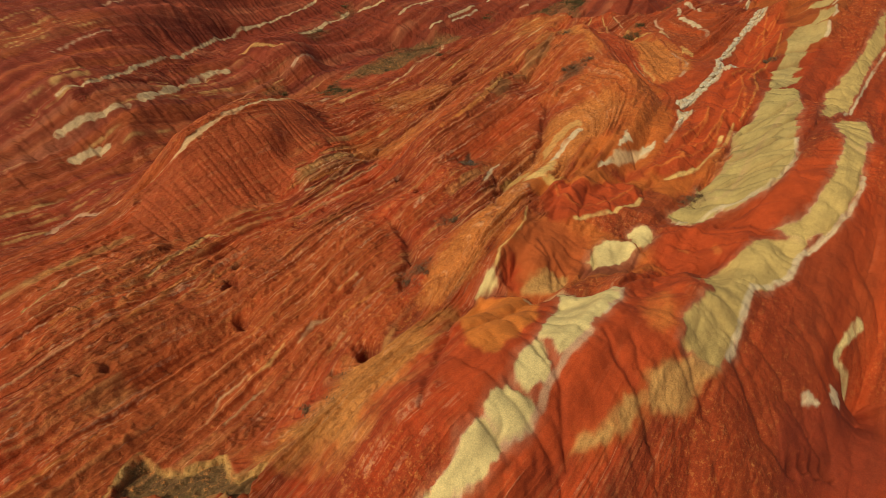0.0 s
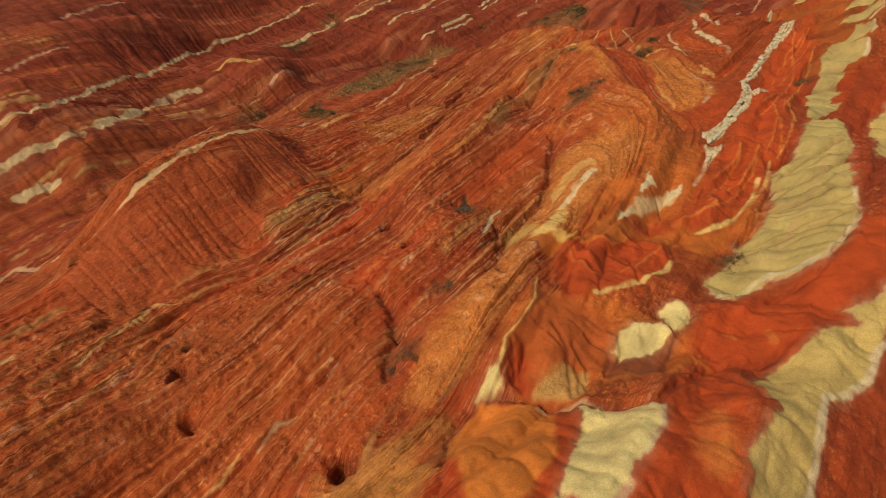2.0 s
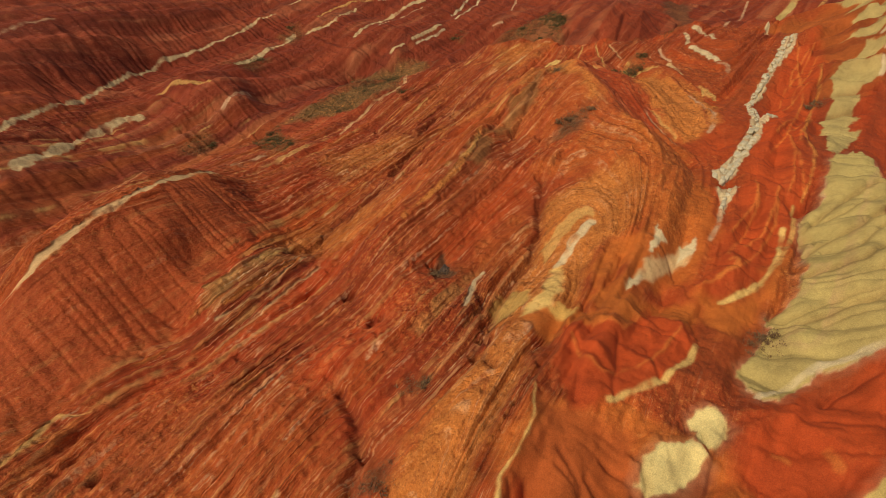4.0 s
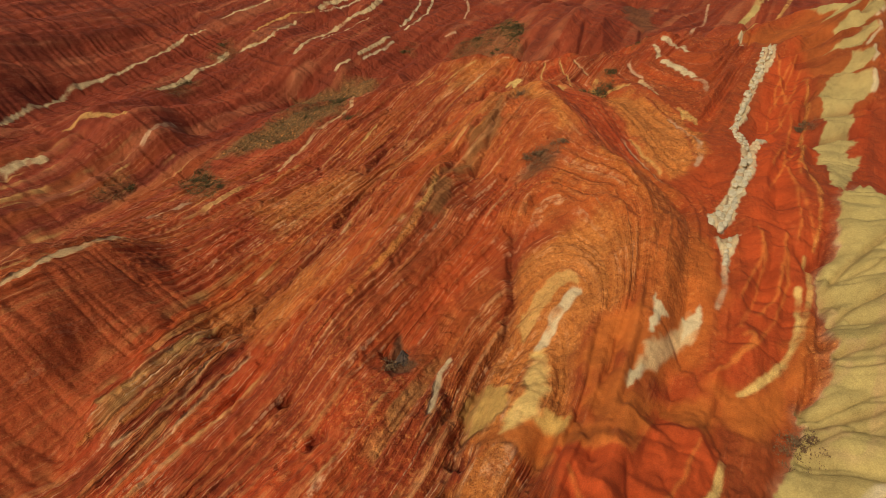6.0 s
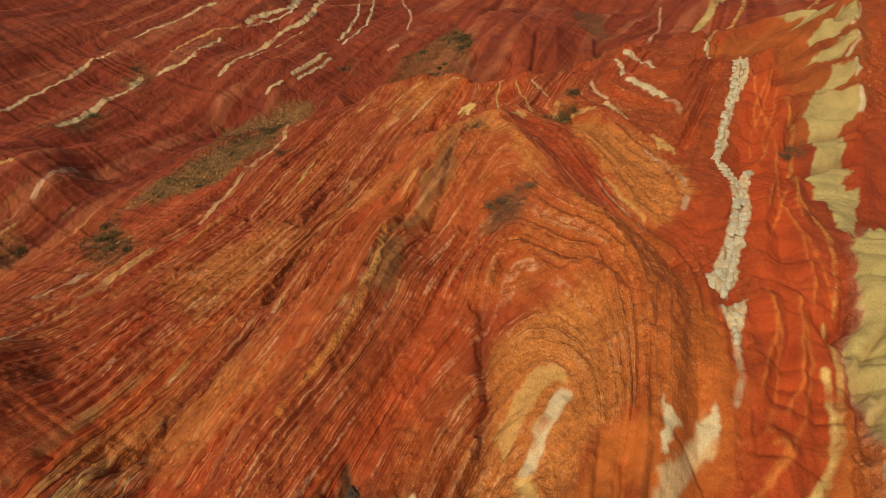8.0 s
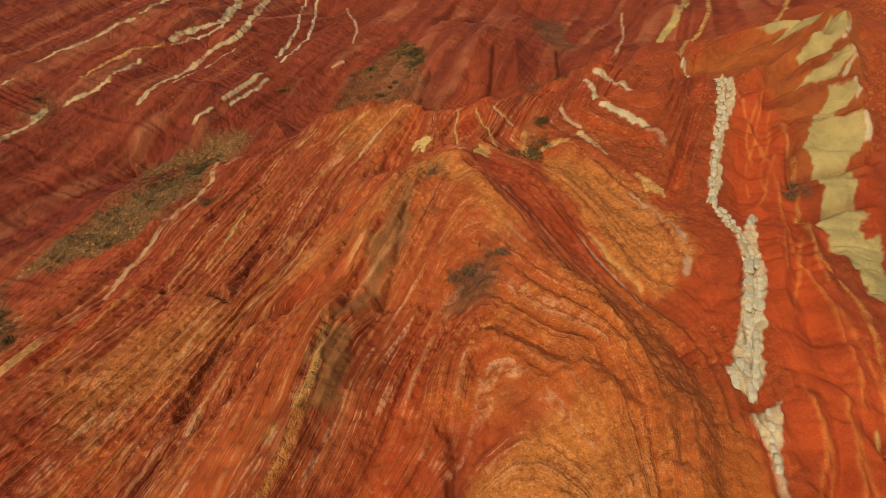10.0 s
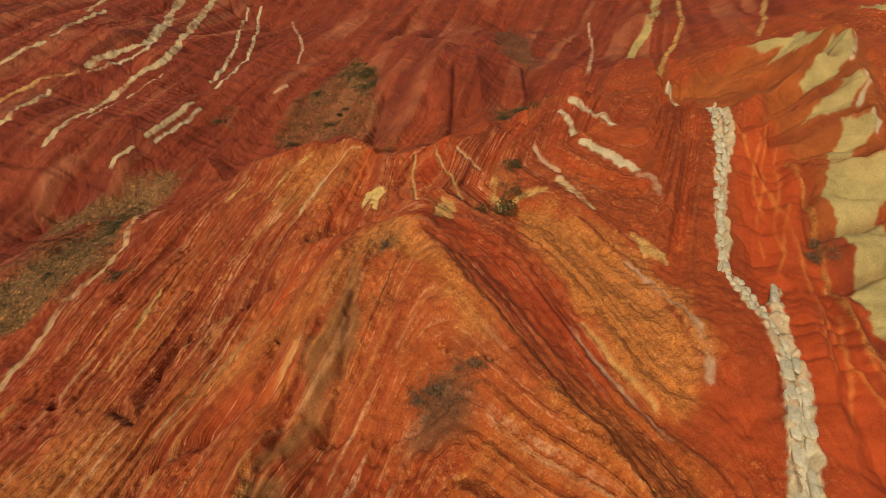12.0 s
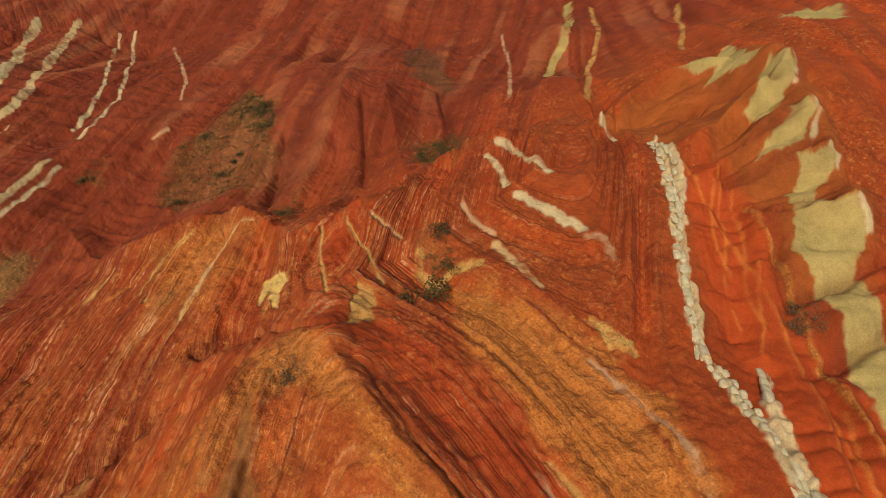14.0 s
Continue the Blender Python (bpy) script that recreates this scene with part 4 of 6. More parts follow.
stripe("fold_arm", "ochro", 0.6, [(29.1, 103.6), (26.9, 102.3), (24.6, 101.5)])
stripe("red_arc", "glow", 0.12, [(71, 120.5), (67.4, 116.2), (63.5, 112.7), (61.3, 109.3)])
stripe("red_arc", "glow", 0.12, [(71.3, 122.9), (67.7, 118.3), (63.3, 114.6), (60.4, 110.7)])
stripe("red_arc", "glow", 0.12, [(58.1, 101.5), (54, 98.1), (51.3, 95.5), (48.6, 93.2)])
stripe("summit_streak", "rust", 0.5, [(19.4, 118.6), (16.2, 114.3), (13.3, 110.4)])
stripe("summit_streak", "rust", 0.5, [(25.6, 116.4), (22.9, 111.9), (20.6, 108.1)])
area("olive_bed", "olive", [(23.9, 124.2), (21.4, 119.3), (19.1, 117.0), (16.7, 116.2), (15.7, 112.1), (13.4, 110.2), (12.8, 109.3), (16.0, 109.5), (19.0, 113.3), (21.2, 115.0), (22.5, 117.3), (23.3, 121.0)])
area("olive_bed", "olive", [(11.7, 107.7), (13.6, 107.5), (12.2, 102.7), (10.5, 98.8), (8.6, 99.0), (10.0, 103.1)])
stripe("red_arc", "glow", 0.16, [(43.7, 86.3), (41.9, 83.3), (39.6, 81.3), (36.9, 78.7)])
stripe("red_arc", "glow", 0.16, [(46.0, 85.7), (44.1, 82.8), (40.9, 78.8), (37.6, 76.6)])
stripe("red_arc", "glow", 0.16, [(35.7, 74.5), (35.3, 73.6), (33.6, 72.7), (31.8, 72.0), (30.2, 71.5)])
stripe("red_arc", "sandy", 0.22, [(43.4, 79.2), (41.2, 75.8), (38.1, 72.5), (35.7, 71.1), (33.5, 70.0), (32.0, 69.8)])
stripe("red_arc", "glow", 0.16, [(70.1, 125.6), (66.4, 116.9), (63.4, 109.9), (53.7, 97.9), (51.8, 93.0), (49.2, 88.4), (46.9, 84.9)])
stripe("red_arc", "ochre", 0.2, [(70.3, 118.2), (66.0, 110.6), (55.6, 97.4), (54.0, 92.2), (50.9, 87.4), (47.9, 83.7)])
stripe("bed_left", "sandy", 0.2, [(-23.9, 80.6), (-22.1, 82.4), (-20.5, 84.7), (-19.0, 87.6), (-17.0, 90.3), (-16.1, 92.6)])
stripe("bed_left", "ochre", 0.2, [(-21.5, 79.0), (-18.8, 82.2), (-16.3, 86.1), (-14.7, 89.6)])
stripe("bed_left", "bone", 0.16, [(-22.1, 77.0), (-19.3, 79.1), (-17.1, 81.5), (-15.8, 84.3), (-14.6, 88.8), (-13.9, 90.5)])
stripe("bed_left", "bone", 0.14, [(-18.3, 77.2), (-15.7, 80.6), (-13.8, 83.7), (-11.4, 86.2)])
stripe("bed_left", "ochre", 0.16, [(-25.2, 77.5), (-23.3, 79.0), (-21.5, 80.9)])
stripe("bed_left", "bone", 0.2, [(-45.9, 48.4), (-44.3, 49.7), (-44.2, 52.8), (-43.2, 54.0)])
stripe("bed_left", "ochre", 0.16, [(-49.2, 52.7), (-47.0, 55.3), (-45.4, 58.0), (-43.4, 59.4)])
stripe("bed_left", "ochre", 0.18, [(-38.5, 50.2), (-36.5, 54.7), (-35.0, 61.1), (-31.9, 64.0)])
stripe("bed_left", "sandy", 0.16, [(-37.1, 53.3), (-35.6, 58.1), (-33.7, 64.5), (-30.8, 65.1)])
stripe("bed_left", "ochre", 0.14, [(-30.7, 52.2), (-29.3, 55.4), (-27.6, 58.5)])
stripe("bed_left", "ochre", 0.16, [(-43.1, 44.0), (-41.1, 46.1), (-39.5, 49.0), (-37.8, 52.3)])
stripe("bed_left", "ochre", 0.16, [(-12.1, 50.0), (-9.1, 52.3), (-6.6, 53.9), (-5.4, 55.5)])
stripe("bed_left", "bone", 0.22, [(-13.2, 53.7), (-12.0, 54.5), (-11.1, 55.2)])
stripe("bed_left", "bone", 0.16, [(-17.2, 46.8), (-15.9, 49.2), (-14.1, 49.9)])
stripe("bed_left", "sandy", 0.14, [(-21.9, 41.8), (-20.1, 43.8), (-18.9, 46.2)])
stripe("bed_left", "bone", 0.14, [(-24.7, 35.8), (-24.4, 38.9), (-22.9, 41.3), (-22.2, 42.5)])
stripe("bed_left", "bone", 0.14, [(-22.8, 36.0), (-21.3, 39.2), (-20.0, 40.8)])
stripe("bed_mid", "bone", 0.42, [(-13.2, 132.5), (-10.7, 139.7), (-8.8, 143.4), (-6.7, 146.1), (-3.0, 148.7), (-0.2, 153.5), (0.6, 172.7)])
stripe("bed_mid", "ochre", 0.18, [(-4.1, 133.7), (-0.9, 137.5), (1.8, 141.8)])
stripe("bed_mid", "sandy", 0.16, [(-1.0, 131.6), (0.9, 134.3), (4.6, 140.2)])
stripe("bed_mid", "ochre", 0.16, [(-2.0, 127.2), (1.0, 129.3), (5.6, 135.0), (8.5, 137.5)])
stripe("bed_mid", "bone", 0.16, [(4.3, 118.7), (7.6, 123.2), (10.3, 126.1), (12.6, 129.4)])
stripe("bed_mid", "bone", 0.18, [(21.3, 141.3), (25.6, 146.4), (29.9, 150.3), (31.3, 148.8)])
stripe("bed_mid", "ochre", 0.18, [(18.9, 145.5), (22.7, 148.2), (26.7, 151.2)])
stripe("bed_mid", "sandy", 0.16, [(13.2, 152.0), (15.0, 152.4), (17.0, 153.8)])
stripe("bed_mid", "sandy", 0.16, [(18.5, 148.2), (21.7, 151.6), (24.5, 152.6)])
stripe("bed_mid", "sand", 0.25, [(11.5, 107.7), (10.2, 104.0), (9.1, 101.3), (7.9, 99.3)])
stripe("cut_sand", "sand", 0.4, [(50.0, 117.2), (49.9, 115.9), (50.7, 114.0)])
stripe("red_arc", "glow", 0.14, [(70.2, 122.2), (65.9, 118.2), (63.8, 114.4)])
stripe("red_arc", "glow", 0.14, [(66.0, 113.8), (61.3, 109.5), (59.1, 108.1)])
stripe("red_arc", "glow", 0.14, [(60.0, 105.3), (53.6, 99.5), (51.6, 97.3)])
stripe("red_arc", "glow", 0.14, [(60.2, 102.5), (55.5, 97.8), (53.4, 94.6)])
stripe("far_strip", "pale", 0.8, [(121.9, 198.7), (113.5, 188.7), (103.3, 179.5), (99.7, 178.2), (93.4, 172.5)])
stripe("far_tan", "tan", 0.45, [(123.3, 192.4), (110.4, 177.0), (104.4, 171.7), (99.4, 168.3), (80.8, 149.9)])
stripe("far_tan", "blush", 0.3, [(102.7, 199.1), (92.8, 183.1), (77.8, 164.0)])
stripe("far_tan", "tan", 0.4, [(129.3, 173.9), (115.2, 161.4), (99.0, 149.2)])
stripe("crest_white", "white", 0.55, [(59.4, 143.1), (60.1, 140.1), (59.8, 136.0), (59.4, 133.9)])
stripe("crest_white", "white", 0.4, [(57.2, 142.1), (56.8, 139.4), (55.5, 135.9)])
stripe("crest_white", "white", 0.5, [(55.1, 133.8), (55.7, 130.5), (56.1, 127.2), (56.6, 125.6)])
stripe("crest_blush", "blush", 0.35, [(56.1, 124.5), (57.4, 123.5), (56.5, 121.3)])
stripe("crest_white", "bone", 0.4, [(49.7, 130.1), (49.4, 126.8), (49.0, 124.8), (48.9, 122.5)])
stripe("crest_blush", "blush", 0.3, [(50.6, 137.1), (50.3, 133.8), (50.5, 131.8)])
stripe("far_pale", "chalk", 0.9, [(-8.0, 218.0), (-2.4, 222.4), (2.8, 225.2), (6.6, 239.1), (10.1, 259.8), (12.9, 268.0)])
stripe("far_white", "white", 0.28, [(-8.1, 216.0), (-2.6, 218.5), (3.5, 223.0), (7.2, 245.9)])
stripe("far_pale", "chalk", 0.8, [(-7.6, 200.4), (-5.1, 208.0), (-1.2, 211.3), (1.8, 214.8), (5.8, 216.5), (9.0, 222.7), (12.7, 244.0), (17.2, 257.5), (21.1, 267.3)])
stripe("far_white", "white", 0.28, [(-7.5, 196.8), (-3.2, 204.6), (2.5, 208.8), (6.5, 212.9)])
stripe("far_pale", "chalk", 0.45, [(2.0, 188.1), (4.4, 191.0), (7.3, 194.4), (10.7, 198.1)])
stripe("far_white", "white", 0.3, [(3.2, 187.5), (7.7, 192.6), (11.6, 196.8)])
stripe("far_pale", "chalk", 0.5, [(-3.9, 182.6), (-1.9, 183.9), (-0.4, 185.7)])
stripe("far_white", "white", 0.35, [(14.7, 209.0), (18.5, 215.5), (22.0, 225.2), (25.5, 253.0), (29.2, 262.8)])
stripe("far_white", "white", 0.35, [(15.2, 204.1), (18.9, 210.1), (23.0, 216.9), (26.6, 230.5), (30.9, 257.9), (32.9, 261.8)])
stripe("far_pale", "blush", 0.35, [(39.3, 250.0), (38.2, 232.6), (36.7, 221.1), (33.6, 211.6)])
stripe("far_pale", "blush", 0.35, [(26.2, 198.9), (29.1, 199.8)])
stripe("far_pale", "chalk", 0.4, [(-9.8, 250.7), (-7.4, 259.8), (-3.7, 265.8)])
stripe("far_pale", "chalk", 0.5, [(-35.1, 213.0), (-31.7, 217.3), (-26.6, 222.3), (-20.9, 228.6), (-16.8, 230.8)])
stripe("far_pale", "chalk", 0.4, [(-15.6, 233.2), (-9.5, 245.1), (-5.9, 251.2)])
stripe("far_pale", "chalk", 0.5, [(-14.3, 190.7), (-12.5, 194.3), (-8.8, 199.6), (-7.4, 201.2)])
stripe("far_tan", "tan", 0.45, [(-25.7, 203.7), (-21.5, 210.1), (-16.6, 215.6), (-9.9, 216.4)])
stripe("far_tan", "tan", 0.5, [(-27.8, 196.7), (-23.6, 198.7), (-20.4, 200.4)])
stripe("bed_mid", "sandy", 0.16, [(18.8, 146.2), (21.4, 150.1), (24.0, 151.8), (25.5, 152.7)])
stripe("bed_mid", "bone", 0.18, [(23.5, 143.6), (27.1, 147.7), (29.8, 149.8)])
stripe("bed_mid", "ochre", 0.16, [(15.5, 150.2), (18.3, 150.7), (21.4, 152.8)])
stripe("bed_mid", "sandy", 0.18, [(36.7, 142.6), (35.2, 139.8), (33.3, 133.2)])
stripe("bed_mid", "sandy", 0.18, [(39.3, 142.0), (39.2, 137.4), (38.4, 132.2)])
stripe("bed_mid", "bone", 0.2, [(41.8, 141.3), (42.4, 139.7), (43.1, 137.5)])
stripe("cliff_pale", "chalk", 0.6, [(-78.3, 103.7), (-75.0, 107.3), (-71.0, 109.6), (-67.4, 113.2)])
stripe("cliff_pale", "chalk", 1.0, [(-65.8, 116.6), (-65.1, 122.0), (-64.2, 129.8), (-62.6, 135.0), (-60.3, 142.2), (-57.1, 144.3)])
stripe("cliff_tan", "tan", 0.6, [(-55.3, 152.1), (-52.9, 154.2), (-48.4, 154.0), (-44.0, 153.7)])
stripe("cliff_pale", "chalk", 0.7, [(-42.9, 172.6), (-38.2, 180.9), (-32.0, 194.7)])
stripe("cliff_pale", "chalk", 0.5, [(-28.6, 196.1), (-21.6, 199.5), (-15.3, 211.8)])
stripe("cliff_tan", "chalk", 0.8, [(-74.4, 99.7), (-71.4, 101.8), (-68.8, 103.2)])
stripe("cliff_tan", "blush", 0.5, [(-40.2, 147.4), (-36.6, 156.3)])
stripe("far_white", "chalk", 0.42, [(-80.4, 111.3), (-76.9, 114.6), (-74.1, 121.0), (-73.1, 129.1), (-69.9, 140.1), (-67.7, 146.7), (-66.9, 157.8), (-61.9, 173.1), (-54.6, 181.5), (-49.7, 188.7), (-44.3, 196.5), (-38.9, 206.6)])
stripe("far_white", "blush", 0.25, [(-88.5, 126.6), (-85.3, 133.4), (-81.4, 139.8)])
stripe("far_white", "blush", 0.3, [(-88.3, 152.7), (-84.9, 161.7), (-80.8, 168.1)])
stripe("mound_band", "blush", 0.4, [(-31.1, 119.3), (-28.2, 121.8), (-26.2, 123.5)])
stripe("lobe_rim", "white", 0.25, [(87.8, 127.4), (87.4, 126.3), (84.6, 124.7)])
stripe("lobe_rim", "white", 0.25, [(82.1, 121.1), (81.7, 120.1), (79.2, 118.8)])
stripe("lobe_rim", "white", 0.25, [(78.6, 116.8), (78.7, 115.8), (77.7, 115.1)])
stripe("lobe_rim", "white", 0.25, [(75.0, 111.5), (74.8, 110.4), (74.0, 109.6)])
# glow arcs on the fan: highlights of its lips put into the colour
stripe("fan_arc", "glow", 0.13, [(15.0, 64.3), (15.0, 61.6), (16.7, 60.0), (19.9, 60.6), (22.9, 62.7), (26.0, 65.7)])
stripe("fan_arc", "glow", 0.1, [(17.5, 66.0), (19.9, 64.9), (24.7, 69.4), (25.9, 67.2)])
stripe("fan_arc", "sandy", 0.3, [(16.5, 57.6), (18.9, 58.5), (21.9, 59.6), (25.0, 61.8), (26.9, 63.9)])
stripe("fan_arc", "sandy", 0.13, [(10.6, 58.8), (9.9, 56.1), (8.4, 53.5), (6.6, 51.5), (6.0, 49.2)])
stripe("fan_arc", "glow", 0.3, [(31.6, 52.1), (31.4, 50.7)])
stripe("fan_arc", "glow", 0.2, [(28.0, 52.5), (28.6, 52.0)])
stripe("rib_rim", "white", 0.22, [(83.3, 104.9), (78.1, 99.1), (72.2, 92.2), (61.5, 79.9)])
rill(0.3, [(8.5, 34.5), (9.2, 32.6), (9.8, 31.1), (9.9, 29.1), (9.8, 27.6), (10.2, 26.7)])
rill(0.3, [(5.4, 30.7), (7.3, 29.5), (9, 28.6), (10, 27.3)])
rill(0.3, [(14.6, 33.4), (15.9, 32.1), (16.8, 30.3), (17.6, 27.9)])
rill(0.3, [(21.6, 34.9), (22.5, 32.6), (23.1, 30.6)])
rill(0.25, [(3.2, 27.5), (4, 26.8), (4.6, 26.3)])
rill(0.3, [(13.1, 49.9), (13.5, 47.5), (13.5, 45.5)])
rill(0.3, [(7.2, 49.8), (7.4, 47.9), (7.9, 46.6)])
rill(0.6, [(18.7, 94.1), (17.5, 89.6), (16.6, 85.2), (14.6, 81.5), (12.4, 78.9), (10.9, 75.8), (9.3, 73.8), (8.1, 69.8)])
rill(0.5, [(-16.4, 90.6), (-12.7, 94.7), (-10.4, 97), (-6.4, 99.7), (-4.3, 101.4)])
rill(0.6, [(0.4, 125.1), (2.2, 123.1), (4.3, 127.9), (6, 130), (9.4, 132.5), (13.4, 132.4), (16.6, 132.6)])
rill(0.5, [(70.4, 116.6), (68.5, 113.8), (66.8, 112.5), (64.9, 109.7)])
rill(0.5, [(50.3, 85.4), (48.1, 82.5), (46.3, 81.9)])
rill(0.4, [(23.1, 136.6), (27.1, 132.3), (31.3, 127), (34, 128)])
rill(0.4, [(44.7, 77.5), (41.8, 74.1), (38.5, 70.2), (36.7, 68)])
rill(0.3, [(17.4, 53.7), (17.9, 51.3), (15.3, 47.2)])
rill(0.3, [(27.2, 35.7), (28.2, 33.2), (29.2, 30.9)])
rill(0.3, [(-1.8, 28.8), (-1, 32), (0.4, 36.5), (1, 43.7)])
rill(0.4, [(1, 43.5), (4.1, 47.1), (7, 46.6), (10.4, 45.4), (12.5, 44.7), (15.5, 43.6), (17.9, 43.1), (21.2, 45.8), (24.7, 48.4), (26.2, 45.4), (26.3, 43.1)])
rill(0.6, [(-13.7, 92.5), (-10.4, 98.5), (-6.2, 101), (-1.6, 104.4), (4.7, 107.5)])
rill(0.6, [(-2, 107), (0.5, 112.1), (3.6, 115.1), (8.2, 115.5), (13.1, 116.9), (16.5, 122.6)])
rill(0.18, [(31.6, 123.1), (31.8, 113.1), (33.1, 107.3), (33.5, 101.4), (33.7, 95.2), (33.8, 91.3)])
rill(0.6, [(-6.4, 64.5), (-5, 61.5), (-4.4, 58.2), (-5.3, 55.5), (-4.9, 53.1)])
rill(0.5, [(8.1, 76.5), (8.5, 71.2), (6.4, 66.1), (7.8, 63.4)])
rill(0.2, [(53.2, 104.6), (50.6, 100.5), (48.2, 97.2), (45.5, 94.2), (41.9, 90.7)])
rill(0.2, [(70.7, 127.5), (64.6, 121.4), (60.7, 116.5), (55.7, 110.9)])
rill(0.5, [(77.7, 113.1), (73.5, 114.5), (71.1, 117.2)])
rill(0.5, [(72.8, 107.4), (68.5, 108), (64.8, 109.4)])
rill(0.5, [(68.3, 102.9), (62.8, 103.9), (59.7, 105)])
rill(0.3, [(19.2, 117.8), (15.9, 113.4), (12, 107.9), (8.9, 102.6)])
rill(0.3, [(22.5, 119.5), (19.6, 113.6), (16.9, 109.8)])
rill(0.25, [(27.6, 107.9), (24.2, 107), (21.5, 107.7), (18.2, 103.5)])
rill(0.2, [(7.8, 33.7), (8.5, 32.5), (9.3, 31.4), (9.9, 30.7), (10.0, 29.3)])
rill(0.2, [(5.1, 30.9), (6.0, 30.5), (7.2, 29.5), (8.3, 29.0)])
rill(0.2, [(14.2, 35.0), (14.7, 33.1), (16.0, 31.5), (16.7, 30.0)])
rill(0.16, [(16.8, 35.1), (16.9, 33.3), (17.5, 31.9)])
rill(0.2, [(20.4, 34.2), (21.4, 32.9), (22.2, 31.9), (23.1, 30.9)])
rill(0.2, [(13.4, 51.6), (14.1, 50.2), (14.1, 47.0)])
rill(0.2, [(11.1, 52.7), (12.6, 50.3), (13.0, 48.5), (12.7, 46.3)])
rill(0.18, [(7.3, 51.3), (6.9, 49.0), (7.1, 47.2)])
rill(0.2, [(23.5, 55.1), (23.4, 52.9), (21.3, 48.8)])
rill(0.22, [(43.5, 77.3), (45.2, 71.3), (50.5, 74.3)])
rill(0.22, [(39.1, 70.8), (42.4, 67.9), (46.7, 67.6)])
rill(0.22, [(35.7, 67.0), (40.3, 66.5), (43.8, 64.9), (45.7, 65.2)])
rill(0.2, [(44.9, 79.7), (49.1, 78.5), (53.2, 79.5)])
rill(0.18, [(33.4, 64.8), (38.3, 64.6), (41.8, 63.0)])
rill(0.25, [(47.9, 83.2), (47.0, 81.4), (44.9, 78.5), (45.1, 77.1), (44.4, 75.4)])
rill(0.35, [(37.5, 68.2), (38.7, 71.0), (40.8, 72.3)])
rill(0.4, [(17.5, 88.1), (16.5, 85.2), (15.0, 83.0), (13.3, 80.3), (12.1, 78.5), (9.5, 75.1), (8.7, 73.3), (7.8, 70.9)])
rill(0.25, [(-6.4, 100.9), (-9.0, 99.0), (-11.1, 98.4)])
rill(0.25, [(-7.0, 89.4), (-8.9, 87.3), (-10.3, 85.2)])
rill(0.6, [(84.1, 126.9), (84.4, 130.3), (82.3, 132.4), (75.0, 132.3)])
rill(0.6, [(81.0, 121.9), (76.5, 122.6), (72.3, 124.1)])
rill(0.6, [(78.6, 118.3), (75.9, 119.4), (70.7, 121.3)])
rill(0.6, [(74.3, 113.4), (72.0, 114.7), (69.6, 115.5)])
rill(0.34, [(54.7, 81.7), (51.4, 81.1), (47.8, 79.7), (45.0, 78.1)])
rill(0.34, [(52.6, 76.9), (48.4, 75.4), (45.1, 75.3), (41.5, 73.7)])
rill(0.34, [(48.9, 70.6), (44.6, 69.5), (41.8, 71.0), (38.6, 70.4)])
rill(0.34, [(45.7, 64.9), (42.7, 64.5), (39.7, 65.3), (36.0, 66.0)])
rill(0.22, [(15.0, 61.6), (13.9, 57.9)])
rill(0.2, [(19.4, 64.1), (17.0, 58.1)])
rill(0.2, [(21.9, 63.6), (21.6, 59.8)])
rill(0.25, [(11.6, 53.9), (12.6, 50.7), (12.0, 46.1)])
rill(0.25, [(13.2, 51.7), (14.1, 49.8), (13.4, 46.3)])
rill(0.22, [(14.7, 53.2), (16.5, 51.5)])
rill(0.3, [(25.7, 55.1), (23.1, 52.2), (20.4, 47.6)])
rill(0.4, [(20.5, 47.2), (22.8, 47.8), (26.2, 49.1), (29.4, 49.1), (31.0, 49.2), (32.4, 50.3)])
rill(0.3, [(8.6, 51.4), (7.8, 49.1), (7.7, 46.6)])
rill(0.3, [(16.6, 50.6), (14.9, 47.0), (13.3, 45.3)])
rill(0.7, [(44.2, 179.7), (40.6, 174.6), (37.1, 167.6)])
rill(0.7, [(73.4, 178.8), (68.7, 168.6), (62.7, 160.6)])
rill(0.5, [(58.0, 178.5), (54.1, 170.2), (48.5, 159.5)])
rill(0.3, [(53.5, 73.7), (43.8, 62.1), (38.3, 57.5), (33.8, 56.4)])
rill(0.25, [(51.1, 59.5), (45.8, 52.6), (40.5, 49.4)])
rill(0.3, [(21.6, 136.0), (19.3, 132.2), (16.9, 133.4)])
rill(0.3, [(17.8, 70.1), (17.6, 67.0), (17.1, 65.1)])
rill(0.25, [(30.1, 69.5), (28.1, 67.4), (27.4, 64.4)])
rill(0.2, [(29.0, 75.8), (29.3, 73.3), (29.5, 70.8)])
rill(0.2, [(28.1, 77.0), (29.3, 75.1), (29.0, 73.5)])
rill(0.25, [(23.6, 75.9), (22.1, 73.5), (20.9, 72.3)])
hollow(1.1, 2, -8.6, 44.4)
hollow(0.6, 1, -27.3, 57.9)
hollow(0.9, 1.3, -26.8, 54)
hollow(0.7, 1.4, -3.9, 58.6)
hollow(0.9, 1.6, 8, 68.7)
hollow(0.6, 1, -6.8, 78.7)
hollow(0.6, 1.2, 4.4, 127.9)
hollow(0.4, 0.8, 5.5, 128.3)
hollow(0.3, 0.6, 29.8, 108.5)
hollow(0.25, 0.6, 27.3, 111.4)
hollow(0.25, 0.6, 27.8, 111.1)
hollow(0.6, 1, -24.7, 49.4)
hollow(0.8, 1.2, -3.4, 73.4)
hollow(0.5, 0.8, -6.6, 78.9)
hollow(0.5, 0.8, -35.2, 39)
hollow(0.5, 1, 32.2, 29.3)
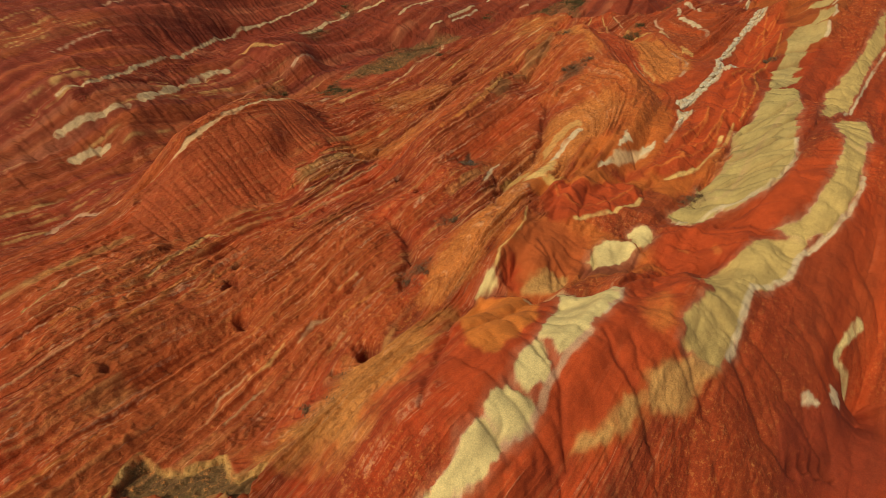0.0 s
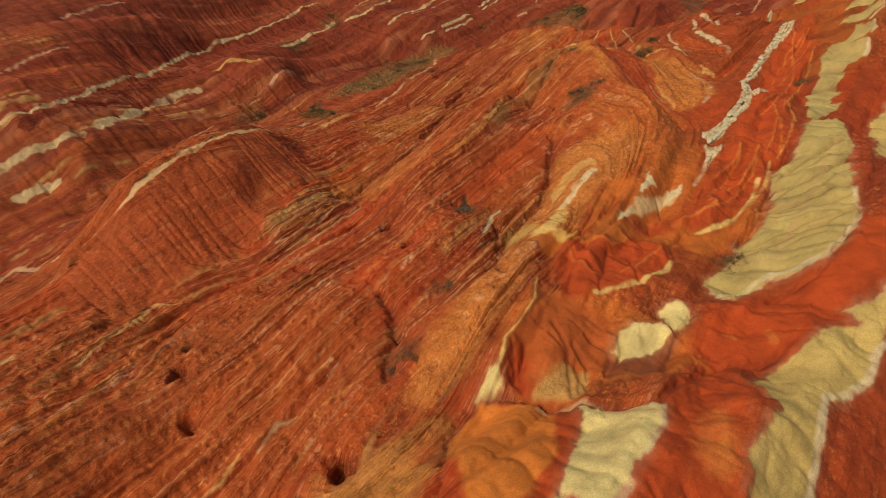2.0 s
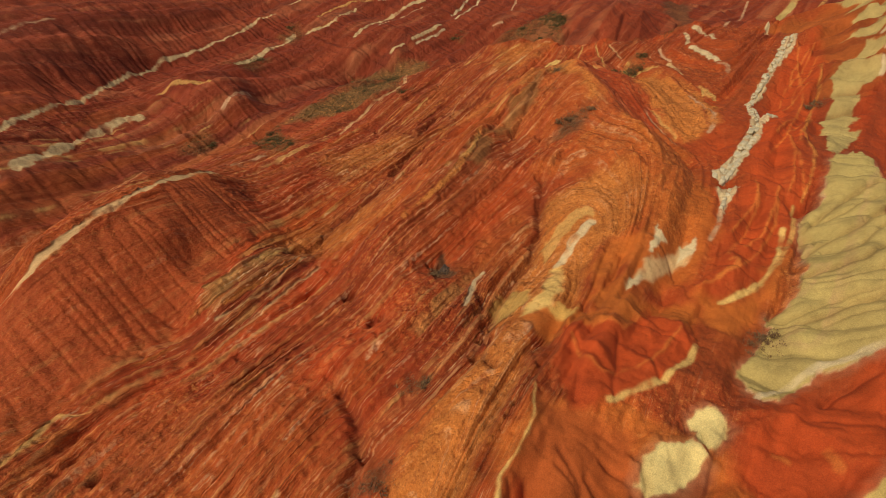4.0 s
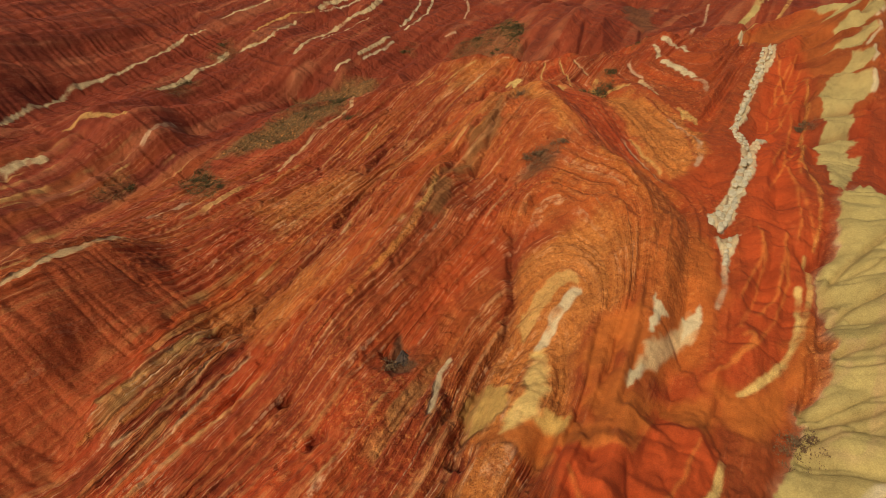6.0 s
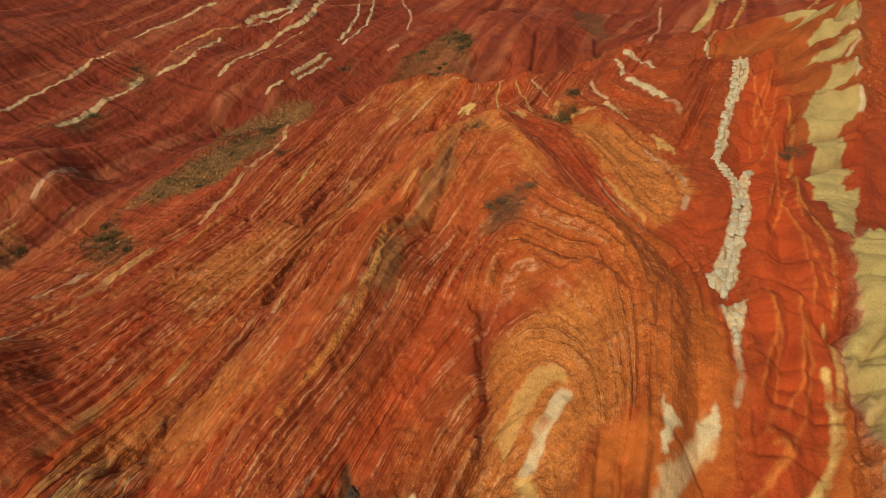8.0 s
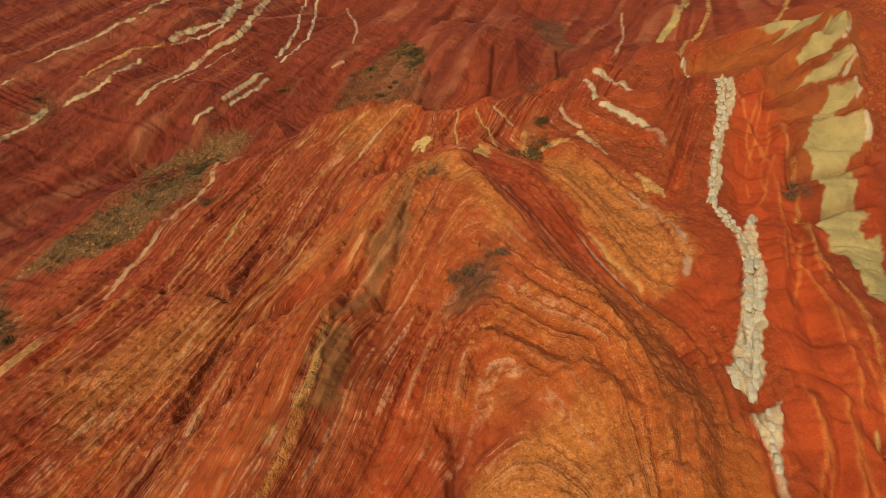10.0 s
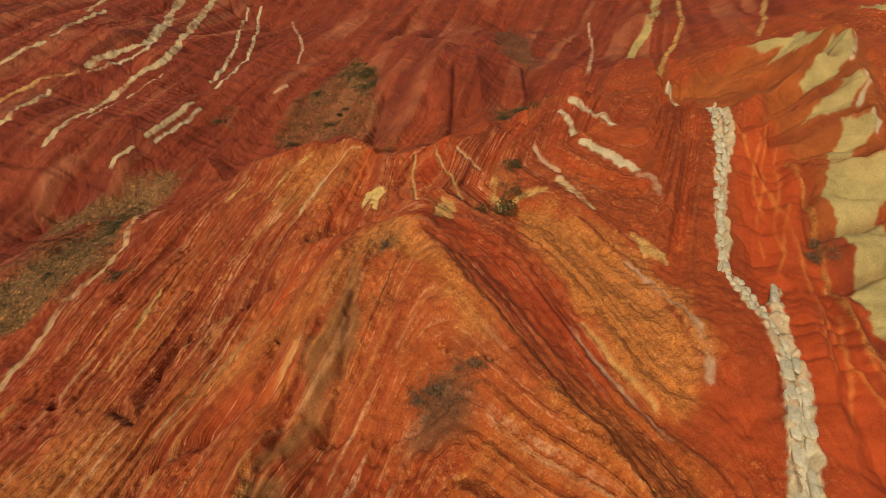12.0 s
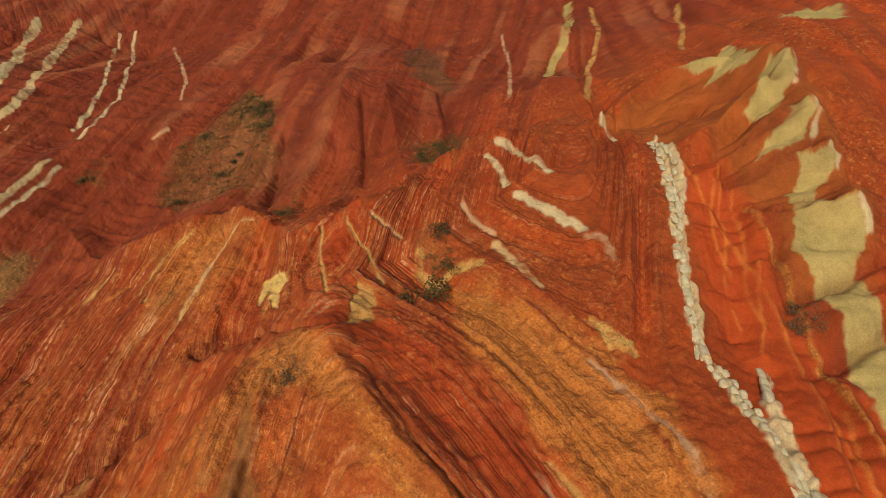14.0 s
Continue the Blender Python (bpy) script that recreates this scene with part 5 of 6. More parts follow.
hollow(0.5, 1, 33.5, 29.7)
hollow(0.5, 1, 34.8, 29.8)
hollow(0.5, 1, 36.1, 29.9)
hollow(0.35, 0.6, 21.1, 138.4)
hollow(0.45, 0.8, -5.9, 129.8)
hollow(0.45, 0.8, -8.2, 128.4)
hollow(0.5, 0.8, -11.9, 41.4)
hollow(0.45, 0.6, -37.3, 38.3)
hollow(0.75, 1.1, 3.3, 81.1)
hollow(1.3, 1.7, 22.6, 136.1)
hollow(1.2, 1.7, 23.9, 135.9)
keel(1.6, 5, [(12.4, 110.5), (7, 102.2), (3.4, 94), (-0.6, 89.6), (-3.3, 86.9)])
keel(1.6, 5, [(30.4, 125.1), (30.6, 114.4), (31.8, 108.4), (32.5, 103.1), (32.8, 96.9), (33.3, 93.3), (33.3, 89.1)])
keel(1.0, 4, [(23.1, 125.3), (18.8, 118.1), (16.3, 115)])
keel(1.4, 4, [(3.4, 178.3), (11.1, 179.9), (18.8, 155.1), (24.3, 155.2), (31.1, 153.6), (33.6, 143.6), (41.2, 142.9), (49.2, 146.2), (56.5, 148.9), (60.5, 144.7)])
keel(1.0, 4, [(10.7, 58.7), (8.2, 54.8), (6.2, 50.2)])
keel(1.0, 4, [(16.8, 58.2), (22.3, 60.4), (26.4, 59.1)])
keel(1.0, 4, [(-6.7, 68.3), (-2.9, 69.1), (1, 71.8), (6.1, 78.3)])
keel(0.9, 3, [(19.4, 97.7), (21.2, 100), (23.9, 102.1), (24.7, 97.6), (25.5, 93.8)])
keel(0.8, 3, [(23.9, 93), (25.4, 93.4), (28.6, 93.3), (29.4, 89.9)])
keel(1.3, 3.5, [(11.4, 63.0), (8.8, 54.1), (7.4, 52.2), (6.2, 49.5), (5.7, 48.1)])
keel(1.2, 5, [(26.1, 54.6), (30.1, 55.5), (32.7, 53.2), (32.9, 50.8)])
keel(0.8, 4, [(15.5, 45.9), (18.7, 45.1), (24.1, 48.1), (25.2, 44.1), (25.4, 41.0)])
keel(0.6, 1.6, [(15.8, 70.2), (15.5, 63.7), (17.8, 60.6), (21.0, 60.0), (25.0, 63.7), (27.2, 64.9)])
keel(0.5, 1.4, [(17.8, 66.5), (19.6, 65.1), (23.1, 67.1), (26.3, 67.7)])
keel(0.8, 2, [(43.7, 86.3), (41.9, 83.3), (39.6, 81.3), (36.9, 78.7)])
keel(0.8, 2, [(46.0, 85.7), (44.1, 82.8), (40.9, 78.8), (37.6, 76.6)])
keel(0.9, 2.5, [(35.7, 74.5), (35.3, 73.6), (33.6, 72.7), (31.8, 72.0), (30.2, 71.5)])
keel(0.7, 2, [(70.1, 125.6), (66.4, 116.9), (63.4, 109.9), (53.7, 97.9), (51.8, 93.0), (49.2, 88.4), (46.9, 84.9)])
keel(0.7, 2, [(66.0, 113.8), (61.3, 109.5), (59.1, 108.1)])
keel(0.8, 2, [(60.0, 105.3), (53.6, 99.5), (51.6, 97.3)])
keel(0.8, 2, [(60.2, 102.5), (55.5, 97.8), (53.4, 94.6)])
keel(2.2, 3.4, [(87.0, 130.4), (87.8, 134.9), (85.9, 137.3), (82.0, 141.2), (72.8, 139.8)])
keel(2.4, 3.2, [(87.2, 127.6), (82.8, 127.0), (78.4, 127.1), (72.5, 126.8)])
keel(2.4, 3.2, [(82.0, 121.4), (79.5, 122.8), (75.1, 122.8), (70.4, 122.8)])
keel(2.4, 3.2, [(78.5, 117.1), (76.0, 119.4), (73.0, 121.0), (70.2, 121.6)])
keel(2.4, 3.4, [(74.8, 112.0), (72.1, 113.9), (70.0, 115.3)])
keel(0.9, 1.8, [(15.2, 65.7), (13.4, 62.1), (12.4, 59.6)])
keel(0.6, 1.5, [(15.0, 64.3), (15.0, 61.6), (16.7, 60.0), (19.9, 60.6), (22.9, 62.7), (26.0, 65.7)])
keel(1.4, 3, [(10.6, 58.8), (9.9, 56.1), (8.4, 53.5), (6.6, 51.5), (6.0, 49.2)])
keel(1.3, 4.5, [(26.0, 56.1), (29.1, 56.3), (31.1, 54.7), (32.4, 52.5), (32.4, 50.8)])
keel(1.0, 4, [(13.3, 45.3), (16.0, 45.9), (19.2, 46.8), (23.6, 48.0), (25.6, 47.3), (25.0, 44.0), (24.7, 41.7)])
keel(0.9, 2.2, [(17.4, 52.6), (20.1, 53.7), (22.3, 54.0), (23.1, 52.7)])
keel(1.6, 5, [(60.1, 188.3), (52.2, 175.4), (46.0, 171.3), (40.9, 164.9)])
keel(1.4, 5, [(63.4, 180.3), (59.8, 170.9), (48.3, 144.9)])
keel(0.8, 2.2, [(21.6, 68.0), (23.0, 66.9), (22.6, 64.8)])
keel(0.9, 2.2, [(24.7, 67.3), (26.2, 66.2), (26.0, 64.1)])
ribbed("broad", 1, [(-25.3, 77.7), (-24.1, 80.7), (-19.4, 89.5), (-16.4, 93.5), (-12.3, 91.2), (-12.1, 85.7), (-16.2, 80.2), (-18.9, 76.5)])
ribbed("close", 0.7, [(-16.6, 94.9), (-11.8, 97.8), (-5, 99.5), (-2.1, 104.8), (-8.1, 108.2), (-13.3, 103), (-17.1, 98.2)])
ribbed("close", 0.95, [(4.2, 70), (5.6, 74.9), (9.5, 80.3), (14.1, 86.3), (17.3, 87.4), (16, 83.6), (13.1, 79.5), (10.7, 75.8), (9.1, 72.8), (7.9, 68.9)])
ribbed("close", 0.42, [(16.3, 85.9), (18.7, 90.5), (23.2, 93.3), (28.3, 92.5), (30.1, 86.9), (27.3, 79.3), (24.2, 78), (22.4, 81.3), (21.1, 87)])
ribbed("close", 0.6, [(-1.6, 86.6), (3.3, 91.7), (7.8, 100.8), (12.1, 109.7), (13.8, 108.3), (8.6, 96.1), (2.9, 87.9), (-0.6, 84)])
ribbed("close", 0.6, [(-14.7, 110), (-8.8, 118), (1.1, 130), (11.3, 134.7), (13.2, 119.4), (4.3, 113.4), (-3.7, 107.2), (-10.1, 105.2)])
ribbed("broad", 0.9, [(-24, 72.6), (-20.4, 81.1), (-15, 96.3), (-11.5, 87.5), (-16.3, 78.9), (-20.3, 71.8)])
ribbed("broad", 0.9, [(-40.3, 52.2), (-39.5, 62.8), (-28.6, 65.9), (-29, 53.9), (-35.6, 45.5)])
ribbed("close", 0.75, [(-23.8, 52.4), (-18.2, 70.6), (-7, 63.5), (-9.8, 53), (-20, 48.8)])
ribbed("close", 0.6, [(-19.9, 103.1), (0.2, 107.8), (-2, 81.3), (-14.6, 90.8)])
ribbed("close", 0.6, [(-46.9, 45.4), (-39.8, 52.4), (-35, 44.2), (-36.6, 36.1), (-40.1, 33.5)])
ribbed("close", 0.7, [(-0.2, 62.8), (8.5, 78.2), (18.1, 85.7), (18.2, 76.2), (9.8, 61.3), (3.8, 54.6)])
ribbed("close", 0.55, [(-9.3, 151.5), (-3.1, 173.4), (12.5, 179.5), (23.6, 151.6), (22.5, 140.1), (14.4, 130.1), (6.6, 120.6), (-5, 124.7)])
ribbed("close", 0.6, [(31.6, 143.3), (39.3, 144), (49.5, 145.3), (49.7, 137.1), (38.8, 130.3), (31.6, 128)])
ribbed("close", 0.32, [(43.6, 129.1), (46.3, 124.7), (48.5, 115.3), (48.8, 108.8), (45.8, 102.9), (43.4, 100.3), (40, 99.1), (39, 103.6), (39.9, 111.7), (40, 121.1)])
ribbed("close", 0.4, [(8.7, 114.8), (18.3, 123.4), (23.9, 129.1), (25.1, 126.8), (19.9, 116.7), (15.1, 110.5)])
ribbed("close", 0.5, [(53, 104.3), (58.5, 107.3), (69.4, 126.6), (67, 114.1), (62.8, 105.4), (53.6, 94.6), (51.2, 86.9), (45.6, 80.4), (41.9, 75.8), (37.1, 71.4), (32.4, 70.2), (29.7, 70.7), (34.3, 77.1), (41.8, 86.6)])
ribbed("close", 0.45, [(-2.4, 50), (-0.4, 55.2), (5.7, 59.1), (11.1, 62.1), (11.5, 58.6), (7.5, 52.7), (4.3, 48.7), (0.5, 47.5)])
ribbed("close", 0.5, [(-6.7, 67.8), (1, 73.7), (10, 80.3), (10.6, 74.4), (3.3, 65.3), (-2.7, 61)])
ribbed("close", 0.5, [(74.8, 128.7), (71.8, 122.6), (69.9, 115.9), (64.8, 109.9), (61.3, 102.8), (62, 100), (48.6, 91.9), (46.4, 93.3), (49, 97.8), (55.6, 109), (61.2, 116)])
ribbed("close", 0.5, [(26.2, 130.9), (32.6, 125.9), (33.9, 110.1), (33.1, 99.7), (31.9, 95), (23.1, 93.8), (9.4, 99.6), (12.9, 107.7), (18.3, 118.8)])

# ---- relief on the landform ----
along = 0.62 * VX + 0.78 * VY
VZ = VZ + RISE
near_only = np.clip((150 - VY) / 20, 0, 1)


def ledges(thick, run, seed):
    """Beds of uneven thickness that stand out as sharp little crests."""
    return 1 - 2.4 * np.abs(grain(BED / thick, along / run, seed))



flute = np.clip(MASK["fluted_orange"], 0, 1)
wave = np.abs(np.cos(math.pi * (along - 136.0 + 0.5 * grain(VX / 5, VY / 5, 31)) / 6.6))
VZ = VZ + flute * (0.95 * wave - 0.6)
scallop = np.abs(np.cos(math.pi * (along + 1.6 * grain(VX / 5, VY / 5, 32)) / 3.6))
cream = np.clip(MASK["pale_slope"] + MASK["rib_yellow"] * 0.6 + MASK["rib_upper"] + MASK["near_red"] * 0.5 + MASK["near_cream"] * 0.1, 0, 1)
VZ = VZ + cream * ((0.3 + 0.4 * MASK["pale_slope"]) * scallop - 0.2)
clean = np.clip(sum(MASK[k] for k in CLEAN), 0, 1)
RIB = {k: v * (1 - 0.85 * clean) for k, v in RIB.items()}
# smooth clay swells between narrow washes
VZ = VZ + np.clip(MASK["bright_red"] + MASK["right_red"] + 0.6 * MASK["near_red"] + 0.5 * MASK["fan_bowl"], 0, 1) * (0.28 * ledges(2.6, 9, 86) - 0.32 * (1 - np.abs(grain(along / 2.3, BED / 9, 87))) ** 5)
VZ = VZ - np.clip(MASK["pale_slope"] + MASK["lobe"] + MASK["fluted_orange"], 0, 1) * 0.22 * (1 - np.abs(grain(along / 1.7, BED / 14, 88))) ** 5
# hard beds weather out as ribs, crests and troughs toned as if lit
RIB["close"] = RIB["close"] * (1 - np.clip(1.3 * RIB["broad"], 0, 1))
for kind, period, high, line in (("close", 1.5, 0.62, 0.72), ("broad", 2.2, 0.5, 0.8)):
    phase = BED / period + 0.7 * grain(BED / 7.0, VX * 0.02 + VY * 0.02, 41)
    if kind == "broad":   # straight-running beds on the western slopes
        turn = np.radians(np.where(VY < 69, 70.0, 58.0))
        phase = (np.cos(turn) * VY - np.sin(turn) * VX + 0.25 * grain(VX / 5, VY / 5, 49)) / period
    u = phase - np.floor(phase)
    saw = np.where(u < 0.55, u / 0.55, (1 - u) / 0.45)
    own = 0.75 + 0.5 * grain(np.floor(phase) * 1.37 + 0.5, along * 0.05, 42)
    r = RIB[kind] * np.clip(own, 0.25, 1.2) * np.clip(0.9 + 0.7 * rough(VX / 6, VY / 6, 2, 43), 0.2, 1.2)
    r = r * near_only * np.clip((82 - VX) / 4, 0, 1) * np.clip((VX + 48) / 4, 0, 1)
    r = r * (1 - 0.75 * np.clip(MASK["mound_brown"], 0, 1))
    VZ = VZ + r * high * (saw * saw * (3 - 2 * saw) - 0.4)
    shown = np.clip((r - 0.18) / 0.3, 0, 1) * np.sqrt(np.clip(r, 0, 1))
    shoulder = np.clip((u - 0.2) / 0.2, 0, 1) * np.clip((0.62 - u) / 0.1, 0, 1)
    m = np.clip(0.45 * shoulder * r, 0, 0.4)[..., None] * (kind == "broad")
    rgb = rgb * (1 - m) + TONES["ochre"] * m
    # pale bed colour, with the light on the crests baked in
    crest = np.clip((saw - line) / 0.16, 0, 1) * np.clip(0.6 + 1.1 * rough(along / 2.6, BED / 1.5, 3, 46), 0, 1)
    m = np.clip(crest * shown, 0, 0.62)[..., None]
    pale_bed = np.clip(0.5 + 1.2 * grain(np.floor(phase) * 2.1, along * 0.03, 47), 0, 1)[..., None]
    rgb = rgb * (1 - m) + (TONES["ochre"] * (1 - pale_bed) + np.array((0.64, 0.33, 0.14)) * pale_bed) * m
    # red bed colour, with the shade of the troughs baked in
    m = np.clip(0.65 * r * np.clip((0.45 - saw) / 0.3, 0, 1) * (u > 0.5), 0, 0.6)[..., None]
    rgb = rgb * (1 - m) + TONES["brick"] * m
RIB = np.maximum(RIB["close"], RIB["broad"])

layered = np.clip(ribs, 0.05, 1) * (1 - 0.6 * MASK["mound_brown"]) * np.clip(0.75 + 0.6 * rough(VX / 7, VY / 7, 2, 81), 0.25, 1.2)
rugged = np.clip(0.25 + 1.2 * dust + 0.5 * ribs, 0.25, 1) * (1 - 0.75 * clean) * (1 - 0.6 * MASK["mound_brown"])
VZ = VZ + rugged * (0.16 * (1 - 2.6 * np.abs(grain(BED / 1.1, along / 13, 84))) + 0.09 * (1 - 2.6 * np.abs(grain(VX / 0.7, VY / 0.7, 85))))
VZ = VZ + layered * (0.24 * ledges(2.3, 45, 82) + 0.15 * ledges(0.95, 22, 83))
fine = BED / 0.52 + 0.6 * grain(BED / 2.0, along * 0.04, 45)
fine = np.abs(2 * (fine - np.floor(fine)) - 1)
VZ = VZ + 0.14 * (0.25 + RIB) * fine
VZ = VZ + 0.7 * grain(BED / 3.6, along / 13, 48) * near_only * np.clip(1 - 0.7 * MASK["mound_brown"] - 0.6 * np.clip(RIB, 0, 1), 0.2, 1)
ribs = ribs * np.clip(0.2 + RIB, 0, 1)
rake = 1 - np.abs(grain(along / 0.9, BED / 9.0, 44))
VZ = VZ - np.clip(0.6 - RIB, 0, 1) * 0.14 * rake ** 4
VZ = VZ + 0.6 * (1 - 0.7 * MASK["mound_brown"]) * rough(BED / 4.5, along / 24, 3, 52) + 0.16 * rough(VX / 6, VY / 6, 3, 51) + 0.07 * rough(VX / 1.1, VY / 1.1, 3, 55) - 0.14 * (1 - 0.8 * MASK["mound_brown"]) * np.clip(1 - 2.2 * np.abs(rough(VX / 2.1, VY / 2.1, 2, 57)), 0, 1) * (0.4 + 0.6 * np.clip(rough(VX / 9, VY / 9, 2, 58) + 0.4, 0, 1))
# far spurs, rilled cliffs and the rilled mound
beyond = np.clip((VY - 166) / 20, 0, 1)
spurs = 1 - np.abs(grain(VX / 17, VY / 17, 71)) * 1.4
VZ = VZ + beyond * (0.6 * spurs - 0.35)
# slopes across the valleys are furrowed down the fall of the beds
furrow = 1 - 2.2 * np.abs(grain(along / 4.2, BED / 16, 72)) + 0.7 * (1 - 2.2 * np.abs(grain(along / 1.4, BED / 11, 74)))
VZ = VZ + far[..., 0] * (0.2 + 0.04 * beyond) * furrow
VZ = VZ - MASK["mound_brown"] * 0.2 * (1 - np.abs(grain(along / 0.95, BED / 12.0, 75))) ** 4
VZ = VZ + 0.35 * far[..., 0] * grain(BED / 2.6, along / 30, 73)
VZ = VZ - 0.8 * MASK["pool"]
ledge = np.clip(MASK["ledge_upper"] + MASK["ledge_lower"] + MASK["ledge_end"], 0, 1)
step = along + 0.9 * grain(VX / 2.2, VY / 2.2, 62)
VZ = VZ + ledge * (0.10 + 0.06 * np.abs(np.cos(math.pi * step / 1.9)) + 0.2 * (1 - 2.4 * np.abs(grain(VX / 0.8, VY / 0.8, 61))) + 0.1 * rough(VX / 0.35, VY / 0.35, 2, 63))
VZ = VZ + 0.05 * np.clip(MASK["crest_white"] + MASK["fold_white"], 0, 1)
VZ = VZ - DIG


def runoff(z):
    """How much ground drains through each place: steepest way down, summed from the top."""
    h, w = z.shape
    best, down = np.zeros((h, w)), np.arange(h * w).reshape(h, w)
    idx = down.copy()
    for di in (-1, 0, 1):
        for dj in (-1, 0, 1):
            if di or dj:
                a = (slice(max(0, -di), h - max(0, di)), slice(max(0, -dj), w - max(0, dj)))
                b = (slice(max(0, di), h - max(0, -di)), slice(max(0, dj), w - max(0, -dj)))
                far_off = np.hypot(VX[a] - VX[b], VY[a] - VY[b])
                fall = (z[a] - z[b]) / far_off
                better = fall > best[a]
                best[a] = np.where(better, fall, best[a])
                down[a] = np.where(better, idx[b], down[a])
    area_of = (np.gradient(GY)[:, None] * np.gradient(GX)[None, :]).ravel().tolist()
    to = down.ravel().tolist()
    for i in np.argsort(-z.ravel()).tolist():
        if to[i] != i:
            area_of[to[i]] += area_of[i]
    return np.array(area_of).reshape(h, w)


# rain-cut rills and gullies
smooth_banks = np.clip(1 - 0.6 * MASK["mound_brown"] - 0.5 * MASK["fluted_orange"] - 0.4 * MASK["pale_slope"], 0.2, 1)
for bank, deep in ((60, 0.26), (16, 0.14)):
    wide = deep * np.log1p(runoff(VZ + 0.3 * rough(VX / 3, VY / 3, 2, 79)) / 6.0)
    VZ = VZ - soften(np.clip(wide, 0, 1.6) * smooth_banks, bank) * 2.8 + 0.15
CUT = np.zeros(VZ.shape)
for deep, least, cap, blur in ((0.11, 0.10, 0.5, 0.5), (0.13, 0.30, 0.5, 0.2)):
    cut = deep * np.log1p(runoff(VZ + 0.05 * rough(VX / 0.9, VY / 0.9, 2, 77)) / 1.2)
    cut = np.clip(cut - least, 0, cap) * (1 - 0.5 * np.clip(MASK["mound_brown"], 0, 1)) * (1 - 0.7 * MASK["right_slope"]) * (1 - 0.5 * MASK["fold_ochre"]) * (1 - 0.45 * np.clip(MASK["hill_south"], 0, 1)) * (1 - 0.35 * beyond)
    p = np.pad(cut, 1, "edge")
    cut = (1 - blur) * cut + blur / 4 * (p[:-2, 1:-1] + p[2:, 1:-1] + p[1:-1, :-2] + p[1:-1, 2:])
    VZ = VZ - cut
    CUT = CUT + cut
stain = (ledge * np.clip(0.5 + 1.3 * rough(VX / 1.1, VY / 1.1, 3, 64), 0, 1) * 0.45)[..., None]
rgb = rgb * (1 - stain) + TONES["blush"] * 0.8 * stain
# the cream beds bleach to a pinkish white along their lower rims
cream_bed = np.clip(MASK["pale_slope"] + MASK["rib_upper"] + MASK["near_cream"], 0, 1)
lip = np.clip(4 * cream_bed * (1 - cream_bed) - 0.25, 0, 1) * np.clip(0.55 + 0.9 * rough(along / 2.2, BED / 1.2, 3, 65), 0, 1) * 0.6
rgb = rgb * (1 - lip[..., None]) + np.array((0.62, 0.40, 0.25)) * lip[..., None]
# shade of gullies and hollows put into the colour, stronger where water cuts
gully_shade = np.clip(DIG * 0.5 + 0.6 * np.clip(CUT - 0.3, 0, 1), 0, 0.6)[..., None]
rgb = rgb * (1 - gully_shade) + TONES["deep"] * 0.6 * gully_shade
# ---- the ground mesh ----
def sheet(name, x, y, z):
    h, w = x.shape
    me = bpy.data.meshes.new(name)
    me.vertices.add(h * w)
    me.vertices.foreach_set("co", np.stack([x, y, z], 2).astype(np.float32).ravel())
    i = np.arange(h * w).reshape(h, w)
    quads = np.stack([i[:-1, :-1], i[:-1, 1:], i[1:, 1:], i[1:, :-1]], 2).reshape(-1, 4)
    me.loops.add(quads.size)
    me.loops.foreach_set("vertex_index", quads.astype(np.int32).ravel())
    me.polygons.add(len(quads))
    me.polygons.foreach_set("loop_start", np.arange(0, quads.size, 4, dtype=np.int32))
    me.polygons.foreach_set("use_smooth", np.ones(len(quads), bool))
    me.update(calc_edges=True)
    return me


# a wide rim carries the sheet to the horizon
NX = np.r_[-2600, -1200, -600, -320, -210, GX, 235, 330, 600, 1200, 2600]
NY = np.r_[-2600, -1200, -500, -150, -30, GY, 380, 450, 700, 1300, 2600]


def rim(a):
    return np.pad(a, [(5, 5), (5, 5)] + [(0, 0)] * (a.ndim - 2), "edge")


SX, SY = np.meshgrid(NX, NY)
SZ = rim(VZ)
ground_mesh = sheet("ground", SX, SY, SZ)
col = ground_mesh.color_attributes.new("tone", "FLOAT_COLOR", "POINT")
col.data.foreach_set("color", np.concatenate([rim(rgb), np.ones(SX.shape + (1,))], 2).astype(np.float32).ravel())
bed = ground_mesh.attributes.new("bed", "FLOAT_VECTOR", "POINT")
bed.data.foreach_set("vector", np.stack([rim(BED), rim(ribs), rim(dust)], 2).astype(np.float32).ravel())


